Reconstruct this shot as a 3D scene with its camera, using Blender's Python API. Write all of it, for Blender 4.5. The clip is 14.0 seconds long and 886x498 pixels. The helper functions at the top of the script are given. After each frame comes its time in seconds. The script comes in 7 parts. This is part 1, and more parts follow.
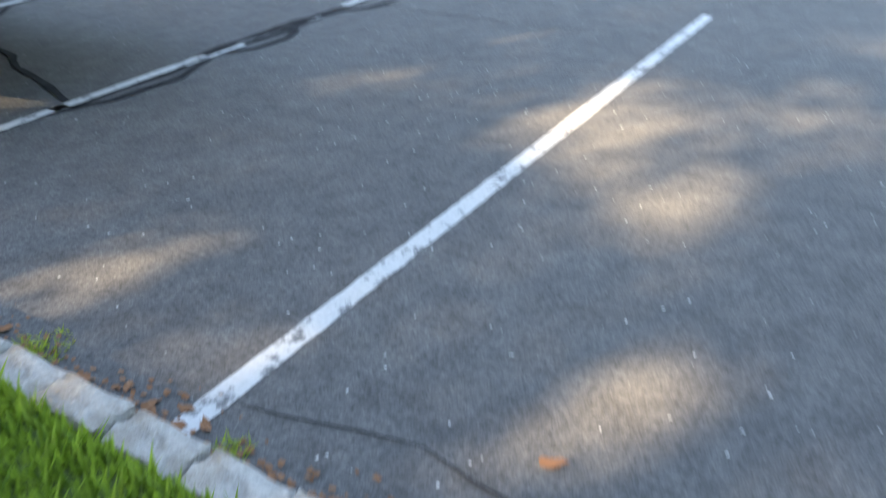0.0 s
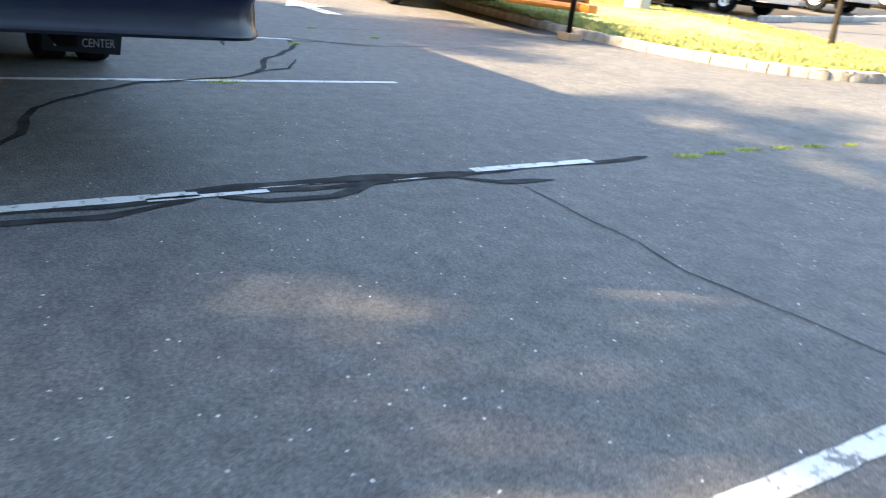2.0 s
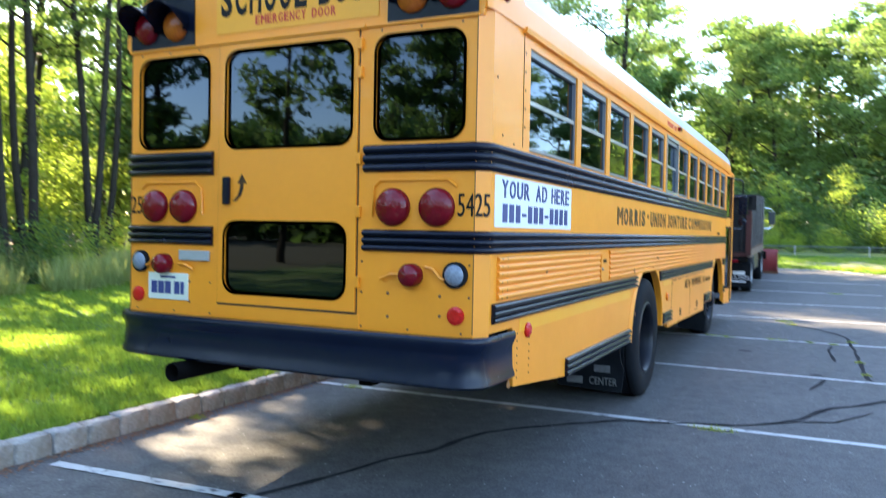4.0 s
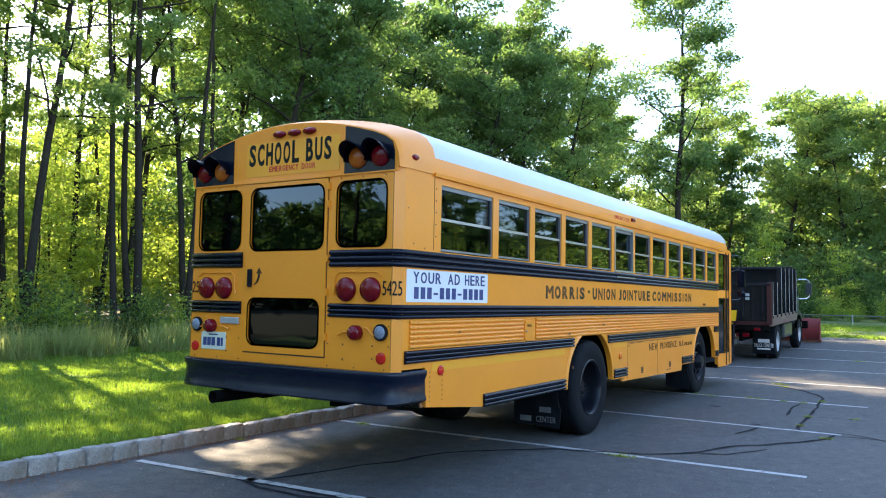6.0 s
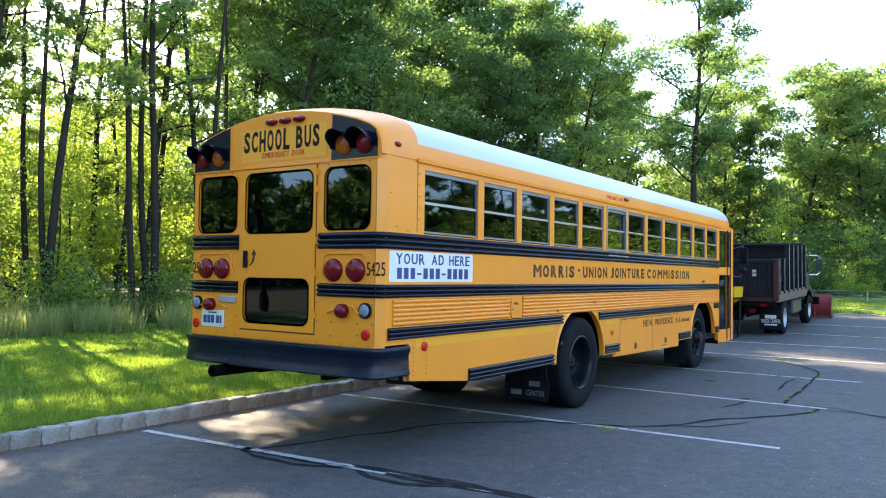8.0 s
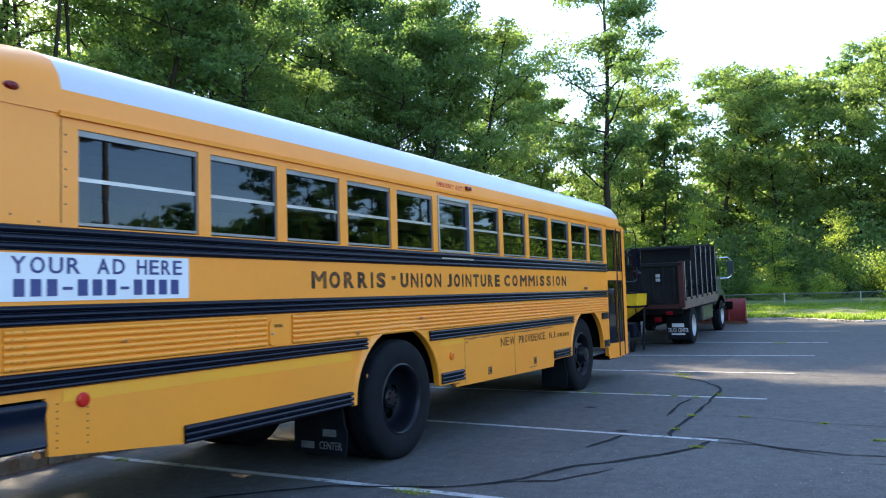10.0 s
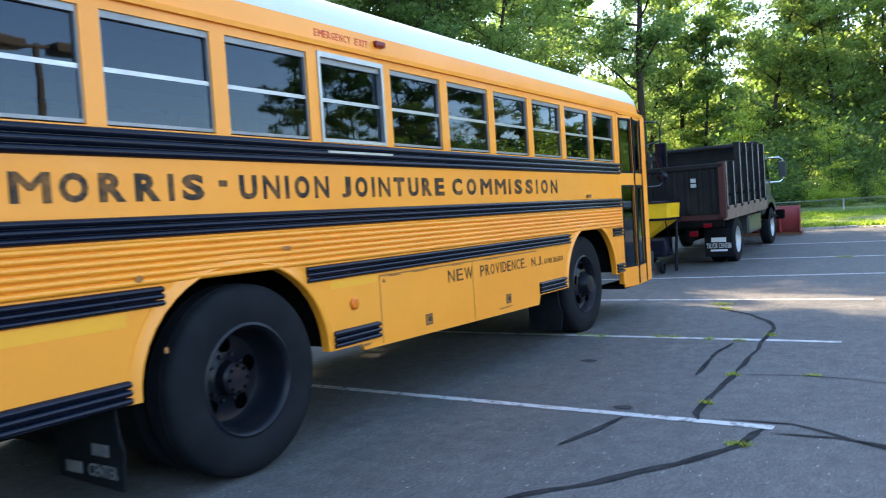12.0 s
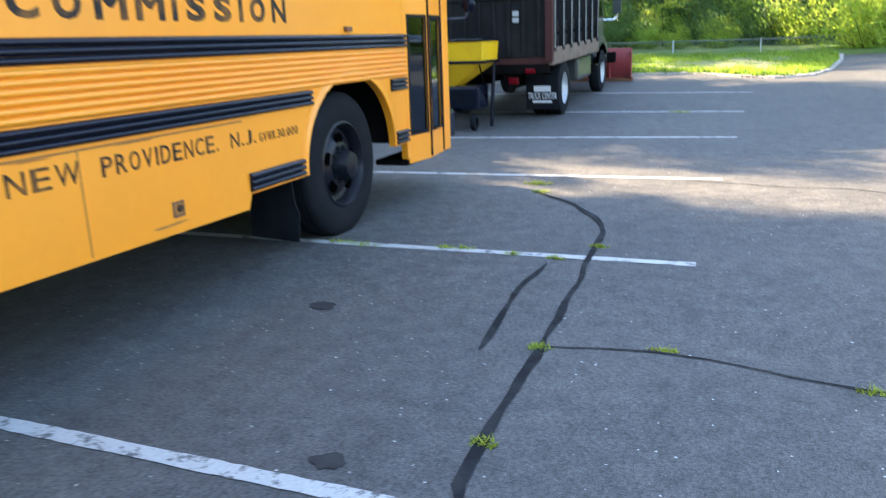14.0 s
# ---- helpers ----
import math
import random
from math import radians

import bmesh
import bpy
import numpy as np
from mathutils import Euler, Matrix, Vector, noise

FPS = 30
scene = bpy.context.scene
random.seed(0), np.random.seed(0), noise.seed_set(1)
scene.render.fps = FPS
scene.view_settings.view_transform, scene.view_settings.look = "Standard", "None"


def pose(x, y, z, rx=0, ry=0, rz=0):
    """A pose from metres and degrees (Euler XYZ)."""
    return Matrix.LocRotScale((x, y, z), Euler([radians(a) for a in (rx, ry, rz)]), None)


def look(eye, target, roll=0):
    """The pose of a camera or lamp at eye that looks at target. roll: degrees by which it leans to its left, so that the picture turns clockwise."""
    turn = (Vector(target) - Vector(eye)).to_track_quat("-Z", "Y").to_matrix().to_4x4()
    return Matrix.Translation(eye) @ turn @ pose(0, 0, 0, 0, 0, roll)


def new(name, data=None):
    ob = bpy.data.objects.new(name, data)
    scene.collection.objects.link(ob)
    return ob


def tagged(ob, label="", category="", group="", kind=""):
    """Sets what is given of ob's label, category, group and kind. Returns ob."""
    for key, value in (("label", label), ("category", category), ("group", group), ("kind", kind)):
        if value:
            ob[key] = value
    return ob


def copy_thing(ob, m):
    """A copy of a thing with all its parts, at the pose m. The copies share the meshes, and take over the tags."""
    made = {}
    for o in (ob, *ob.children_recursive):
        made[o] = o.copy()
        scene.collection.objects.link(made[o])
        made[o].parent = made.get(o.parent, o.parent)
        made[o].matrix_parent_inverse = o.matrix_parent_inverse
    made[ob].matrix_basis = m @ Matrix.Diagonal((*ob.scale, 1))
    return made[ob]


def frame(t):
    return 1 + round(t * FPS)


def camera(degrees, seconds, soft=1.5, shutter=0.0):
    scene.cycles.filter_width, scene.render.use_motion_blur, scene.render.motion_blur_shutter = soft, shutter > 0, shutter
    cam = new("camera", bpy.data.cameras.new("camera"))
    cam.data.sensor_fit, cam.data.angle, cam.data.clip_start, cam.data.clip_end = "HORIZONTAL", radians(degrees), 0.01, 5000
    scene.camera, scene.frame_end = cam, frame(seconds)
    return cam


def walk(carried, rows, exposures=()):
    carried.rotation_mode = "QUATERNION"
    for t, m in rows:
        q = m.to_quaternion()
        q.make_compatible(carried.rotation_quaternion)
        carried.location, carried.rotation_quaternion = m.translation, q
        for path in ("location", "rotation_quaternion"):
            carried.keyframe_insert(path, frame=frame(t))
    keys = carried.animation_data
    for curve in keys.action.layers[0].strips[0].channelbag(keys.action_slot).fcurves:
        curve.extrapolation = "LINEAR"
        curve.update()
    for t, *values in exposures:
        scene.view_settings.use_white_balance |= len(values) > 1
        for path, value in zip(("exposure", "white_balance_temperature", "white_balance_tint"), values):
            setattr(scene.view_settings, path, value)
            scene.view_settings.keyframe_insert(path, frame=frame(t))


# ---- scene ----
cam = camera(59.4, 14.0, soft=1.05, shutter=0.32)
PATH = [
    (0, (4.247, -2.703, 1.453), (3.304, -1.238, 0.471), -1.3),
    (0.5, (4.047, -2.142, 1.284), (2.825, -0.694, 0.646), 5.6),
    (1, (4.008, -1.544, 1.249), (2.645, -0.209, 0.649), 6.0),
    (1.5, (3.794, -0.808, 1.214), (2.356, 0.415, 0.554), 6.8),
    (2, (3.627, -0.041, 1.228), (2.076, 1.004, 0.52), 6.9),
    (2.5, (3.397, 0.718, 1.262), (1.638, 1.346, 0.548), 6.2),
    (3, (3.336, 1.441, 1.327), (1.432, 1.486, 0.715), 4.9),
    (3.5, (3.284, 2.056, 1.384), (1.377, 1.595, 0.994), 3.1),
    (4, (3.48, 2.697, 1.527), (1.684, 1.818, 1.481), 1.1),
    (4.2, (3.611, 2.925, 1.497), (1.849, 1.98, 1.526), 0.9),
    (6.3, (5.061, 4.922, 1.588), (3.388, 3.832, 1.715), 1.0),
    (6.5, (5.16, 4.987, 1.579), (3.494, 3.885, 1.691), 1.1),
    (7, (5.296, 5.129, 1.615), (3.632, 4.02, 1.661), 1.0),
    (7.5, (5.242, 5.187, 1.615), (3.58, 4.076, 1.672), 0.7),
    (8, (4.977, 5.228, 1.623), (3.326, 4.102, 1.688), 0.9),
    (8.2, (4.822, 5.202, 1.607), (3.126, 4.144, 1.659), 0.2),
    (10.3, (1.754, 5.255, 1.504), (0.016, 4.273, 1.619), -1.9),
    (10.5, (1.449, 5.209, 1.486), (-0.262, 4.174, 1.519), -2.7),
    (11, (0.684, 5.002, 1.436), (-0.939, 3.834, 1.392), -6.3),
    (11.5, (-0.092, 4.81, 1.436), (-1.724, 3.656, 1.362), -6.3),
    (12, (-0.856, 4.629, 1.422), (-2.533, 3.541, 1.343), -3.7),
    (12.5, (-1.641, 4.516, 1.438), (-3.379, 3.528, 1.364), -4.3),
    (13, (-2.422, 4.323, 1.487), (-4.162, 3.344, 1.368), -5.9),
    (13.5, (-3.168, 4.185, 1.48), (-4.948, 3.315, 1.207), -3.8),
    (14, (-3.897, 4.003, 1.462), (-5.697, 3.299, 0.944), -1.9),
]
EXPOSURES = [(0, 2.83, 7650, 10), (1.0, 2.9, 7600, 10), (2.0, 3.05, 7450, 10), (2.6, 3.30, 7600, 10), (3.6, 3.3, 6900, 10), (4.2, 2.85, 6450, 10), (6.3, 2.45, 6500, 10), (7.2, 2.45, 6500, 10), (8.2, 2.6, 6500, 10), (10.3, 2.17, 6150, 10), (11.2, 2.55, 6550, 10), (12.5, 2.76, 6700, 10), (13.0, 2.72, 6700, 10), (14.0, 3.02, 6950, 10)]
walk(cam, [(t, look(eye, target, roll)) for t, eye, target, roll in PATH], EXPOSURES)

# ---- light ----
SUN_WAY = Vector((-0.65, -1.45, 1.0)).normalized()      # towards the sun
SUN_ELEV = math.asin(SUN_WAY.z)
SUN_AZIM = math.atan2(SUN_WAY.x, SUN_WAY.y)

world = bpy.data.worlds.new("sky")
scene.world = world
world.use_nodes = True
wn = world.node_tree
sky = wn.nodes.new("ShaderNodeTexSky")
sky.sky_type = "NISHITA"
sky.sun_disc = False
sky.sun_elevation = SUN_ELEV
sky.sun_rotation = SUN_AZIM % (2 * math.pi)
sky.air_density, sky.dust_density, sky.ozone_density = 1.0, 0.6, 1.2
wn.links.new(sky.outputs[0], wn.nodes["Background"].inputs[0])
wn.nodes["Background"].inputs[1].default_value = 0.15

sun = new("sun", bpy.data.lights.new("sun", "SUN"))
sun.data.energy, sun.data.angle, sun.data.color = 4.8, radians(0.6), (1.0, 0.79, 0.53)
sun.matrix_world = look(SUN_WAY * 80, (0, 0, 0))


# ---- shape helpers ----
def part(name, bm, material, parent=None, label="", smooth=None):
    """Links a bmesh as one mesh object under a thing or a part."""
    mesh = bpy.data.meshes.new(name)
    bm.to_mesh(mesh)
    bm.free()
    return mesh_part(name, mesh, material, parent, label, smooth)


def mesh_part(name, mesh, material, parent=None, label="", smooth=None):
    ob = new(name, mesh)
    for m in (material if isinstance(material, (list, tuple)) else [material]):
        if m.name not in mesh.materials:
            mesh.materials.append(m)
    if smooth is not None:
        mesh.polygons.foreach_set("use_smooth", [True] * len(mesh.polygons))
        mesh.set_sharp_from_angle(angle=radians(smooth))
    if parent:
        ob.parent = parent
    if label:
        ob["label"] = label
    return ob


def thing(name, label, category, m=None, group="", kind=""):
    ob = tagged(new(name), label, category, group, kind)
    if m is not None:
        ob.matrix_world = m
    return ob


def add_box(bm, lo, hi, bevel=0.0, mi=0):
    r = bmesh.ops.create_cube(bm, size=1.0)
    c = [(a + b) / 2 for a, b in zip(lo, hi)]
    d = [max(abs(b - a), 1e-4) for a, b in zip(lo, hi)]
    for v in r["verts"]:
        v.co = Vector((v.co.x * d[0] + c[0], v.co.y * d[1] + c[1], v.co.z * d[2] + c[2]))
    faces = list({f for v in r["verts"] for f in v.link_faces})
    for f in faces:
        f.material_index = mi
    if bevel:
        edges = list({e for v in r["verts"] for e in v.link_edges})
        bmesh.ops.bevel(bm, geom=edges, offset=min(bevel, min(d) * 0.45), segments=2, affect="EDGES", profile=0.6)
    return r


def box(lo, hi, bevel=0.0):
    bm = bmesh.new()
    add_box(bm, lo, hi, bevel)
    return bm


def lathe(profile, n=40, axis="y", centre=(0, 0, 0), bm=None, caps=True):
    """Turns a profile of (along, radius) round an axis."""
    bm = bm or bmesh.new()
    rings = []
    for a, r in profile:
        ring = []
        for i in range(n):
            t = 2 * math.pi * i / n
            c, s = r * math.cos(t), r * math.sin(t)
            p = {"x": (a, c, s), "y": (c, a, s), "z": (c, s, a)}[axis]
            ring.append(bm.verts.new(Vector(p) + Vector(centre)))
        rings.append(ring)
    for a, b in zip(rings, rings[1:]):
        for i in range(n):
            j = (i + 1) % n
            bm.faces.new((a[i], a[j], b[j], b[i]))
    for ring, (a, r) in ((rings[0], profile[0]), (rings[-1], profile[-1])):
        if r > 1e-4 and caps:
            bm.faces.new(ring)
    bmesh.ops.recalc_face_normals(bm, faces=bm.faces)
    return bm


def sweep(profile, frames, closed=True, caps=True, bm=None):
    """profile: points (a, b); frames: (origin, a_axis, b_axis) along the way."""
    bm = bm or bmesh.new()
    rings = [[bm.verts.new(Vector(o) + Vector(u) * a + Vector(w) * b) for a, b in profile] for o, u, w in frames]
    n = len(profile)
    for r, q in zip(rings, rings[1:]):
        for i in range(n if closed else n - 1):
            j = (i + 1) % n
            bm.faces.new((r[i], r[j], q[j], q[i]))
    if caps and closed:
        bm.faces.new(rings[0])
        bm.faces.new(rings[-1])
    bmesh.ops.recalc_face_normals(bm, faces=bm.faces)
    return bm


def tube(points, radius, n=8, bm=None):
    """A round bar through the points; radius may be a list."""
    bm = bm or bmesh.new()
    pts = [Vector(p) for p in points]
    rad = radius if isinstance(radius, (list, tuple)) else [radius] * len(pts)
    rings, side = [], None
    for i, p in enumerate(pts):
        d = (pts[min(i + 1, len(pts) - 1)] - pts[max(i - 1, 0)]).normalized()
        if side is None:
            side = d.cross(Vector((0, 0, 1)) if abs(d.z) < 0.9 else Vector((1, 0, 0))).normalized()
        side = (side - d * side.dot(d)).normalized()
        up = d.cross(side)
        rings.append([bm.verts.new(p + (side * math.cos(2 * math.pi * k / n) + up * math.sin(2 * math.pi * k / n)) * rad[i]) for k in range(n)])
    for a, b in zip(rings, rings[1:]):
        for k in range(n):
            j = (k + 1) % n
            bm.faces.new((a[k], a[j], b[j], b[k]))
    bm.faces.new(rings[0])
    bm.faces.new(rings[-1])
    bmesh.ops.recalc_face_normals(bm, faces=bm.faces)
    return bm


def slab(outline, thick, to_world):
    """A plate from a 2D outline; to_world maps (u, v, depth)."""
    bm = bmesh.new()
    front = [bm.verts.new(to_world(u, v, 0)) for u, v in outline]
    back = [bm.verts.new(to_world(u, v, thick)) for u, v in outline]
    bm.faces.new(front)
    bm.faces.new(back)
    n = len(outline)
    for i in range(n):
        j = (i + 1) % n
        bm.faces.new((front[i], front[j], back[j], back[i]))
    bmesh.ops.recalc_face_normals(bm, faces=bm.faces)
    return bm


def rounded(u0, u1, v0, v1, r, n=6):
    pts = []
    for cu, cv, a0 in ((u1 - r, v1 - r, 0), (u0 + r, v1 - r, 90), (u0 + r, v0 + r, 180), (u1 - r, v0 + r, 270)):
        for k in range(n + 1):
            a = radians(a0 + 90 * k / n)
            pts.append((cu + r * math.cos(a), cv + r * math.sin(a)))
    return pts


def holed(rect, hole, r, thick, to_world, n=6):
    """A rectangular plate with a rounded opening through it."""
    u0, u1, v0, v1 = rect
    inner = rounded(*hole, r, n)
    h = len(inner) // 4
    corners = [(u1, v1), (u0, v1), (u0, v0), (u1, v0)]
    bm = bmesh.new()

    def layer(d):
        return [bm.verts.new(to_world(u, v, d)) for u, v in inner], [bm.verts.new(to_world(u, v, d)) for u, v in corners]

    fi, fo = layer(0)
    bi, bo = layer(thick)
    for i, o in ((fi, fo), (bi, bo)):
        m = len(i)
        for q in range(4):
            a, b = q * h, q * h + h - 1
            for k in range(a, b):
                bm.faces.new((o[q], i[k], i[k + 1]))
            bm.faces.new((o[q], i[b], i[(b + 1) % m], o[(q + 1) % 4]))
    m = len(fi)
    for k in range(m):
        bm.faces.new((fi[k], fi[(k + 1) % m], bi[(k + 1) % m], bi[k]))
    for k in range(4):
        bm.faces.new((fo[k], fo[(k + 1) % 4], bo[(k + 1) % 4], bo[k]))
    bmesh.ops.recalc_face_normals(bm, faces=bm.faces)
    return bm


def lettering(name, body, width, height, m, material, parent=None, label="", lean=0.0, weight=0.0, bold=0.0):
    """Words as a thin mesh that fills width x height from its lower left corner at m."""
    cu = bpy.data.curves.new(name, "FONT")
    cu.body, cu.extrude, cu.offset, cu.shear = body, 0.004, weight, lean
    cu.resolution_u = 3
    tmp = new(name, cu)
    dg = bpy.context.evaluated_depsgraph_get()
    mesh = bpy.data.meshes.new_from_object(tmp.evaluated_get(dg))
    bpy.data.objects.remove(tmp)
    bpy.data.curves.remove(cu)
    co = np.empty(len(mesh.vertices) * 3)
    mesh.vertices.foreach_get("co", co)
    co = co.reshape(-1, 3)
    lo, hi = co.min(0), co.max(0)
    co[:, 0] = (co[:, 0] - lo[0]) / (hi[0] - lo[0]) * width
    co[:, 1] = (co[:, 1] - lo[1]) / (hi[1] - lo[1]) * height
    co[:, 2] = np.where(co[:, 2] > (lo[2] + hi[2]) / 2, 0.002, -0.004)
    mesh.vertices.foreach_set("co", co.ravel())
    if bold:
        bm = bmesh.new()
        for k in (0, 1):
            mesh.transform(Matrix.Translation((k * bold, 0, k * 0.0007)))
            bm.from_mesh(mesh)
        bm.to_mesh(mesh)
        bm.free()
    mesh.transform(m)
    mesh.materials.clear()
    mesh.name = name
    return mesh_part(name, mesh, material, parent, label)


WIDE = {"M": 1.2, "W": 1.35, "I": 0.24, "J": 0.72, ".": 0.2, ",": 0.2, "1": 0.5, "-": 0.6}


def sign_word(name, body, width, height, m, material, parent=None, label="", heavy=0.030, gap=0.3):
    """Sign painter's capitals of even width, spread over width x height."""
    unit = width / (sum(WIDE.get(ch, 1.0) for ch in body) + gap * (len(body) - 1))
    bm = bmesh.new()
    x = 0.0
    for ch in body:
        w = WIDE.get(ch, 1.0) * unit
        cu = bpy.data.curves.new(name, "FONT")
        cu.body, cu.extrude, cu.offset, cu.resolution_u = ch, 0.004, heavy * (0.0 if ch in "MW" else 0.5 if ch == "N" else 1.0), 3
        tmp = new(name, cu)
        mesh = bpy.data.meshes.new_from_object(tmp.evaluated_get(bpy.context.evaluated_depsgraph_get()))
        bpy.data.objects.remove(tmp)
        bpy.data.curves.remove(cu)
        co = np.empty(len(mesh.vertices) * 3)
        mesh.vertices.foreach_get("co", co)
        co = co.reshape(-1, 3)
        lo, hi = co.min(0), co.max(0)
        tall = height * (0.2 if ch in ".," else 1.0)
        co[:, 0] = (co[:, 0] - lo[0]) / (hi[0] - lo[0]) * w + x
        co[:, 1] = (co[:, 1] - lo[1]) / (hi[1] - lo[1]) * tall
        co[:, 2] = np.where(co[:, 2] > (lo[2] + hi[2]) / 2, 0.002, -0.004)
        mesh.vertices.foreach_set("co", co.ravel())
        bm.from_mesh(mesh)
        if ch in "MW" and heavy > 0.01:
            mesh.transform(Matrix.Translation((0.10 * unit, 0, 0.0006)))
            bm.from_mesh(mesh)
        bpy.data.meshes.remove(mesh)
        x += w + gap * unit
    bm.transform(m)
    return part(name, bm, material, parent, label)


def bars(name, rows, m, material, parent, label=""):
    """Plain bars in place of writing: rows of (x0, x1, y0, y1)."""
    for x0, x1, y0, y1 in rows:
        bm = box((x0, y0, -0.003), (x1, y1, 0.002))
        bm.transform(m)
        part(name, bm, material, parent, label)


def on_side(x, z, y=1.22):
    """Lower left corner of something on the right side; reads towards -x."""
    return Matrix(((-1, 0, 0, x), (0, 0, 1, y), (0, 1, 0, z), (0, 0, 0, 1)))


def on_rear(y, z, x=0.0):
    return Matrix(((0, 0, 1, x), (1, 0, 0, y), (0, 1, 0, z), (0, 0, 0, 1)))


def ground_z(x, y):
    """The paved ground rises gently towards the far end and across the lot."""
    u = max(0.0, -x - 7.5)
    f = 0.01 * u + 0.0009 * u * u if u < 16 else 0.3904 + 0.0388 * (u - 16)
    v = max(0.0, y - 4.5)
    h = 0.022 * v + 0.00075 * v * v if v < 35 else 1.6888 + 0.0745 * (v - 35)
    fade = 1.0 if u < 40 else max(0.0, 1 - (u - 40) / 120)
    return min(f * fade + 0 * u, 1.6) + min(h, 3.2)


# ---- materials ----
def material(name):
    m = bpy.data.materials.new(name)
    m.use_nodes = True
    nt = m.node_tree
    return m, nt, nt.nodes["Principled BSDF"]


def node(nt, kind, **sets):
    n = nt.nodes.new(kind)
    for k, v in sets.items():
        if k in n.inputs:
            n.inputs[k].default_value = v
    return n


def coords(nt, scale=1.0):
    tc = nt.nodes.new("ShaderNodeTexCoord")
    mp = nt.nodes.new("ShaderNodeMapping")
    mp.inputs["Scale"].default_value = (scale, scale, scale) if not isinstance(scale, tuple) else scale
    nt.links.new(tc.outputs["Object"], mp.inputs["Vector"])
    return mp.outputs[0]


def noise_tex(nt, vec, scale, detail=4.0, rough=0.6):
    n = nt.nodes.new("ShaderNodeTexNoise")
    n.inputs["Scale"].default_value, n.inputs["Detail"].default_value, n.inputs["Roughness"].default_value = scale, detail, rough
    nt.links.new(vec, n.inputs["Vector"])
    return n.outputs["Fac"]


def ramp(nt, fac, stops):
    r = nt.nodes.new("ShaderNodeValToRGB")
    el = r.color_ramp.elements
    while len(el) < len(stops):
        el.new(0.5)
    for e, (p, c) in zip(el, stops):
        e.position, e.color = p, (*c, 1) if len(c) == 3 else c
    nt.links.new(fac, r.inputs[0])
    return r.outputs[0]


def mix(nt, fac, a, b, kind="MIX"):
    n = nt.nodes.new("ShaderNodeMix")
    n.data_type, n.blend_type = "RGBA", kind
    for sock, v in ((n.inputs[0], fac), (n.inputs[6], a), (n.inputs[7], b)):
        if isinstance(v, (int, float)):
            sock.default_value = v
        elif isinstance(v, tuple):
            sock.default_value = (*v, 1) if len(v) == 3 else v
        else:
            nt.links.new(v, sock)
    return n.outputs[2]


def bump(nt, bsdf, fac, strength, distance=0.01):
    b = nt.nodes.new("ShaderNodeBump")
    b.inputs["Strength"].default_value, b.inputs["Distance"].default_value = strength, distance
    nt.links.new(fac, b.inputs["Height"])
    nt.links.new(b.outputs[0], bsdf.inputs["Normal"])


def worn(name, colour, rough=0.45, dirt=(0.1, 0.09, 0.08), amount=0.25, metal=0.0, scale=3.0, bumpy=0.0, coat=0.0, tint=None):
    """Paint, rubber, metal: a base colour with blotches, fine grain and dirt."""
    m, nt, b = material(name)
    v = coords(nt)
    big = noise_tex(nt, v, scale, 5)
    fine = noise_tex(nt, v, scale * 22, 3)
    spots = ramp(nt, big, [(0.42, (0, 0, 0)), (0.78, (1, 1, 1))])
    col = mix(nt, 0.35, colour, mix(nt, fine, tuple(c * 0.82 for c in colour), tuple(min(1, c * 1.12) for c in colour)))
    if tint:
        col = mix(nt, ramp(nt, noise_tex(nt, v, scale * 0.4, 2), [(0.4, (0, 0, 0)), (0.7, (1, 1, 1))]), col, tint)
    am = nt.nodes.new("ShaderNodeMath")
    am.operation = "MULTIPLY"
    am.inputs[1].default_value = amount
    nt.links.new(spots, am.inputs[0])
    nt.links.new(mix(nt, am.outputs[0], col, dirt), b.inputs["Base Color"])
    rr = nt.nodes.new("ShaderNodeMapRange")
    rr.inputs["To Min"].default_value, rr.inputs["To Max"].default_value = max(0.03, rough - 0.1), min(1, rough + 0.15)
    nt.links.new(big, rr.inputs["Value"])
    nt.links.new(rr.outputs[0], b.inputs["Roughness"])
    b.inputs["Metallic"].default_value = metal
    b.inputs["Coat Weight"].default_value = coat
    if bumpy:
        bump(nt, b, fine, bumpy, 0.004)
    return m


def dull(m, level):
    m.node_tree.nodes["Principled BSDF"].inputs["Specular IOR Level"].default_value = level
    return m


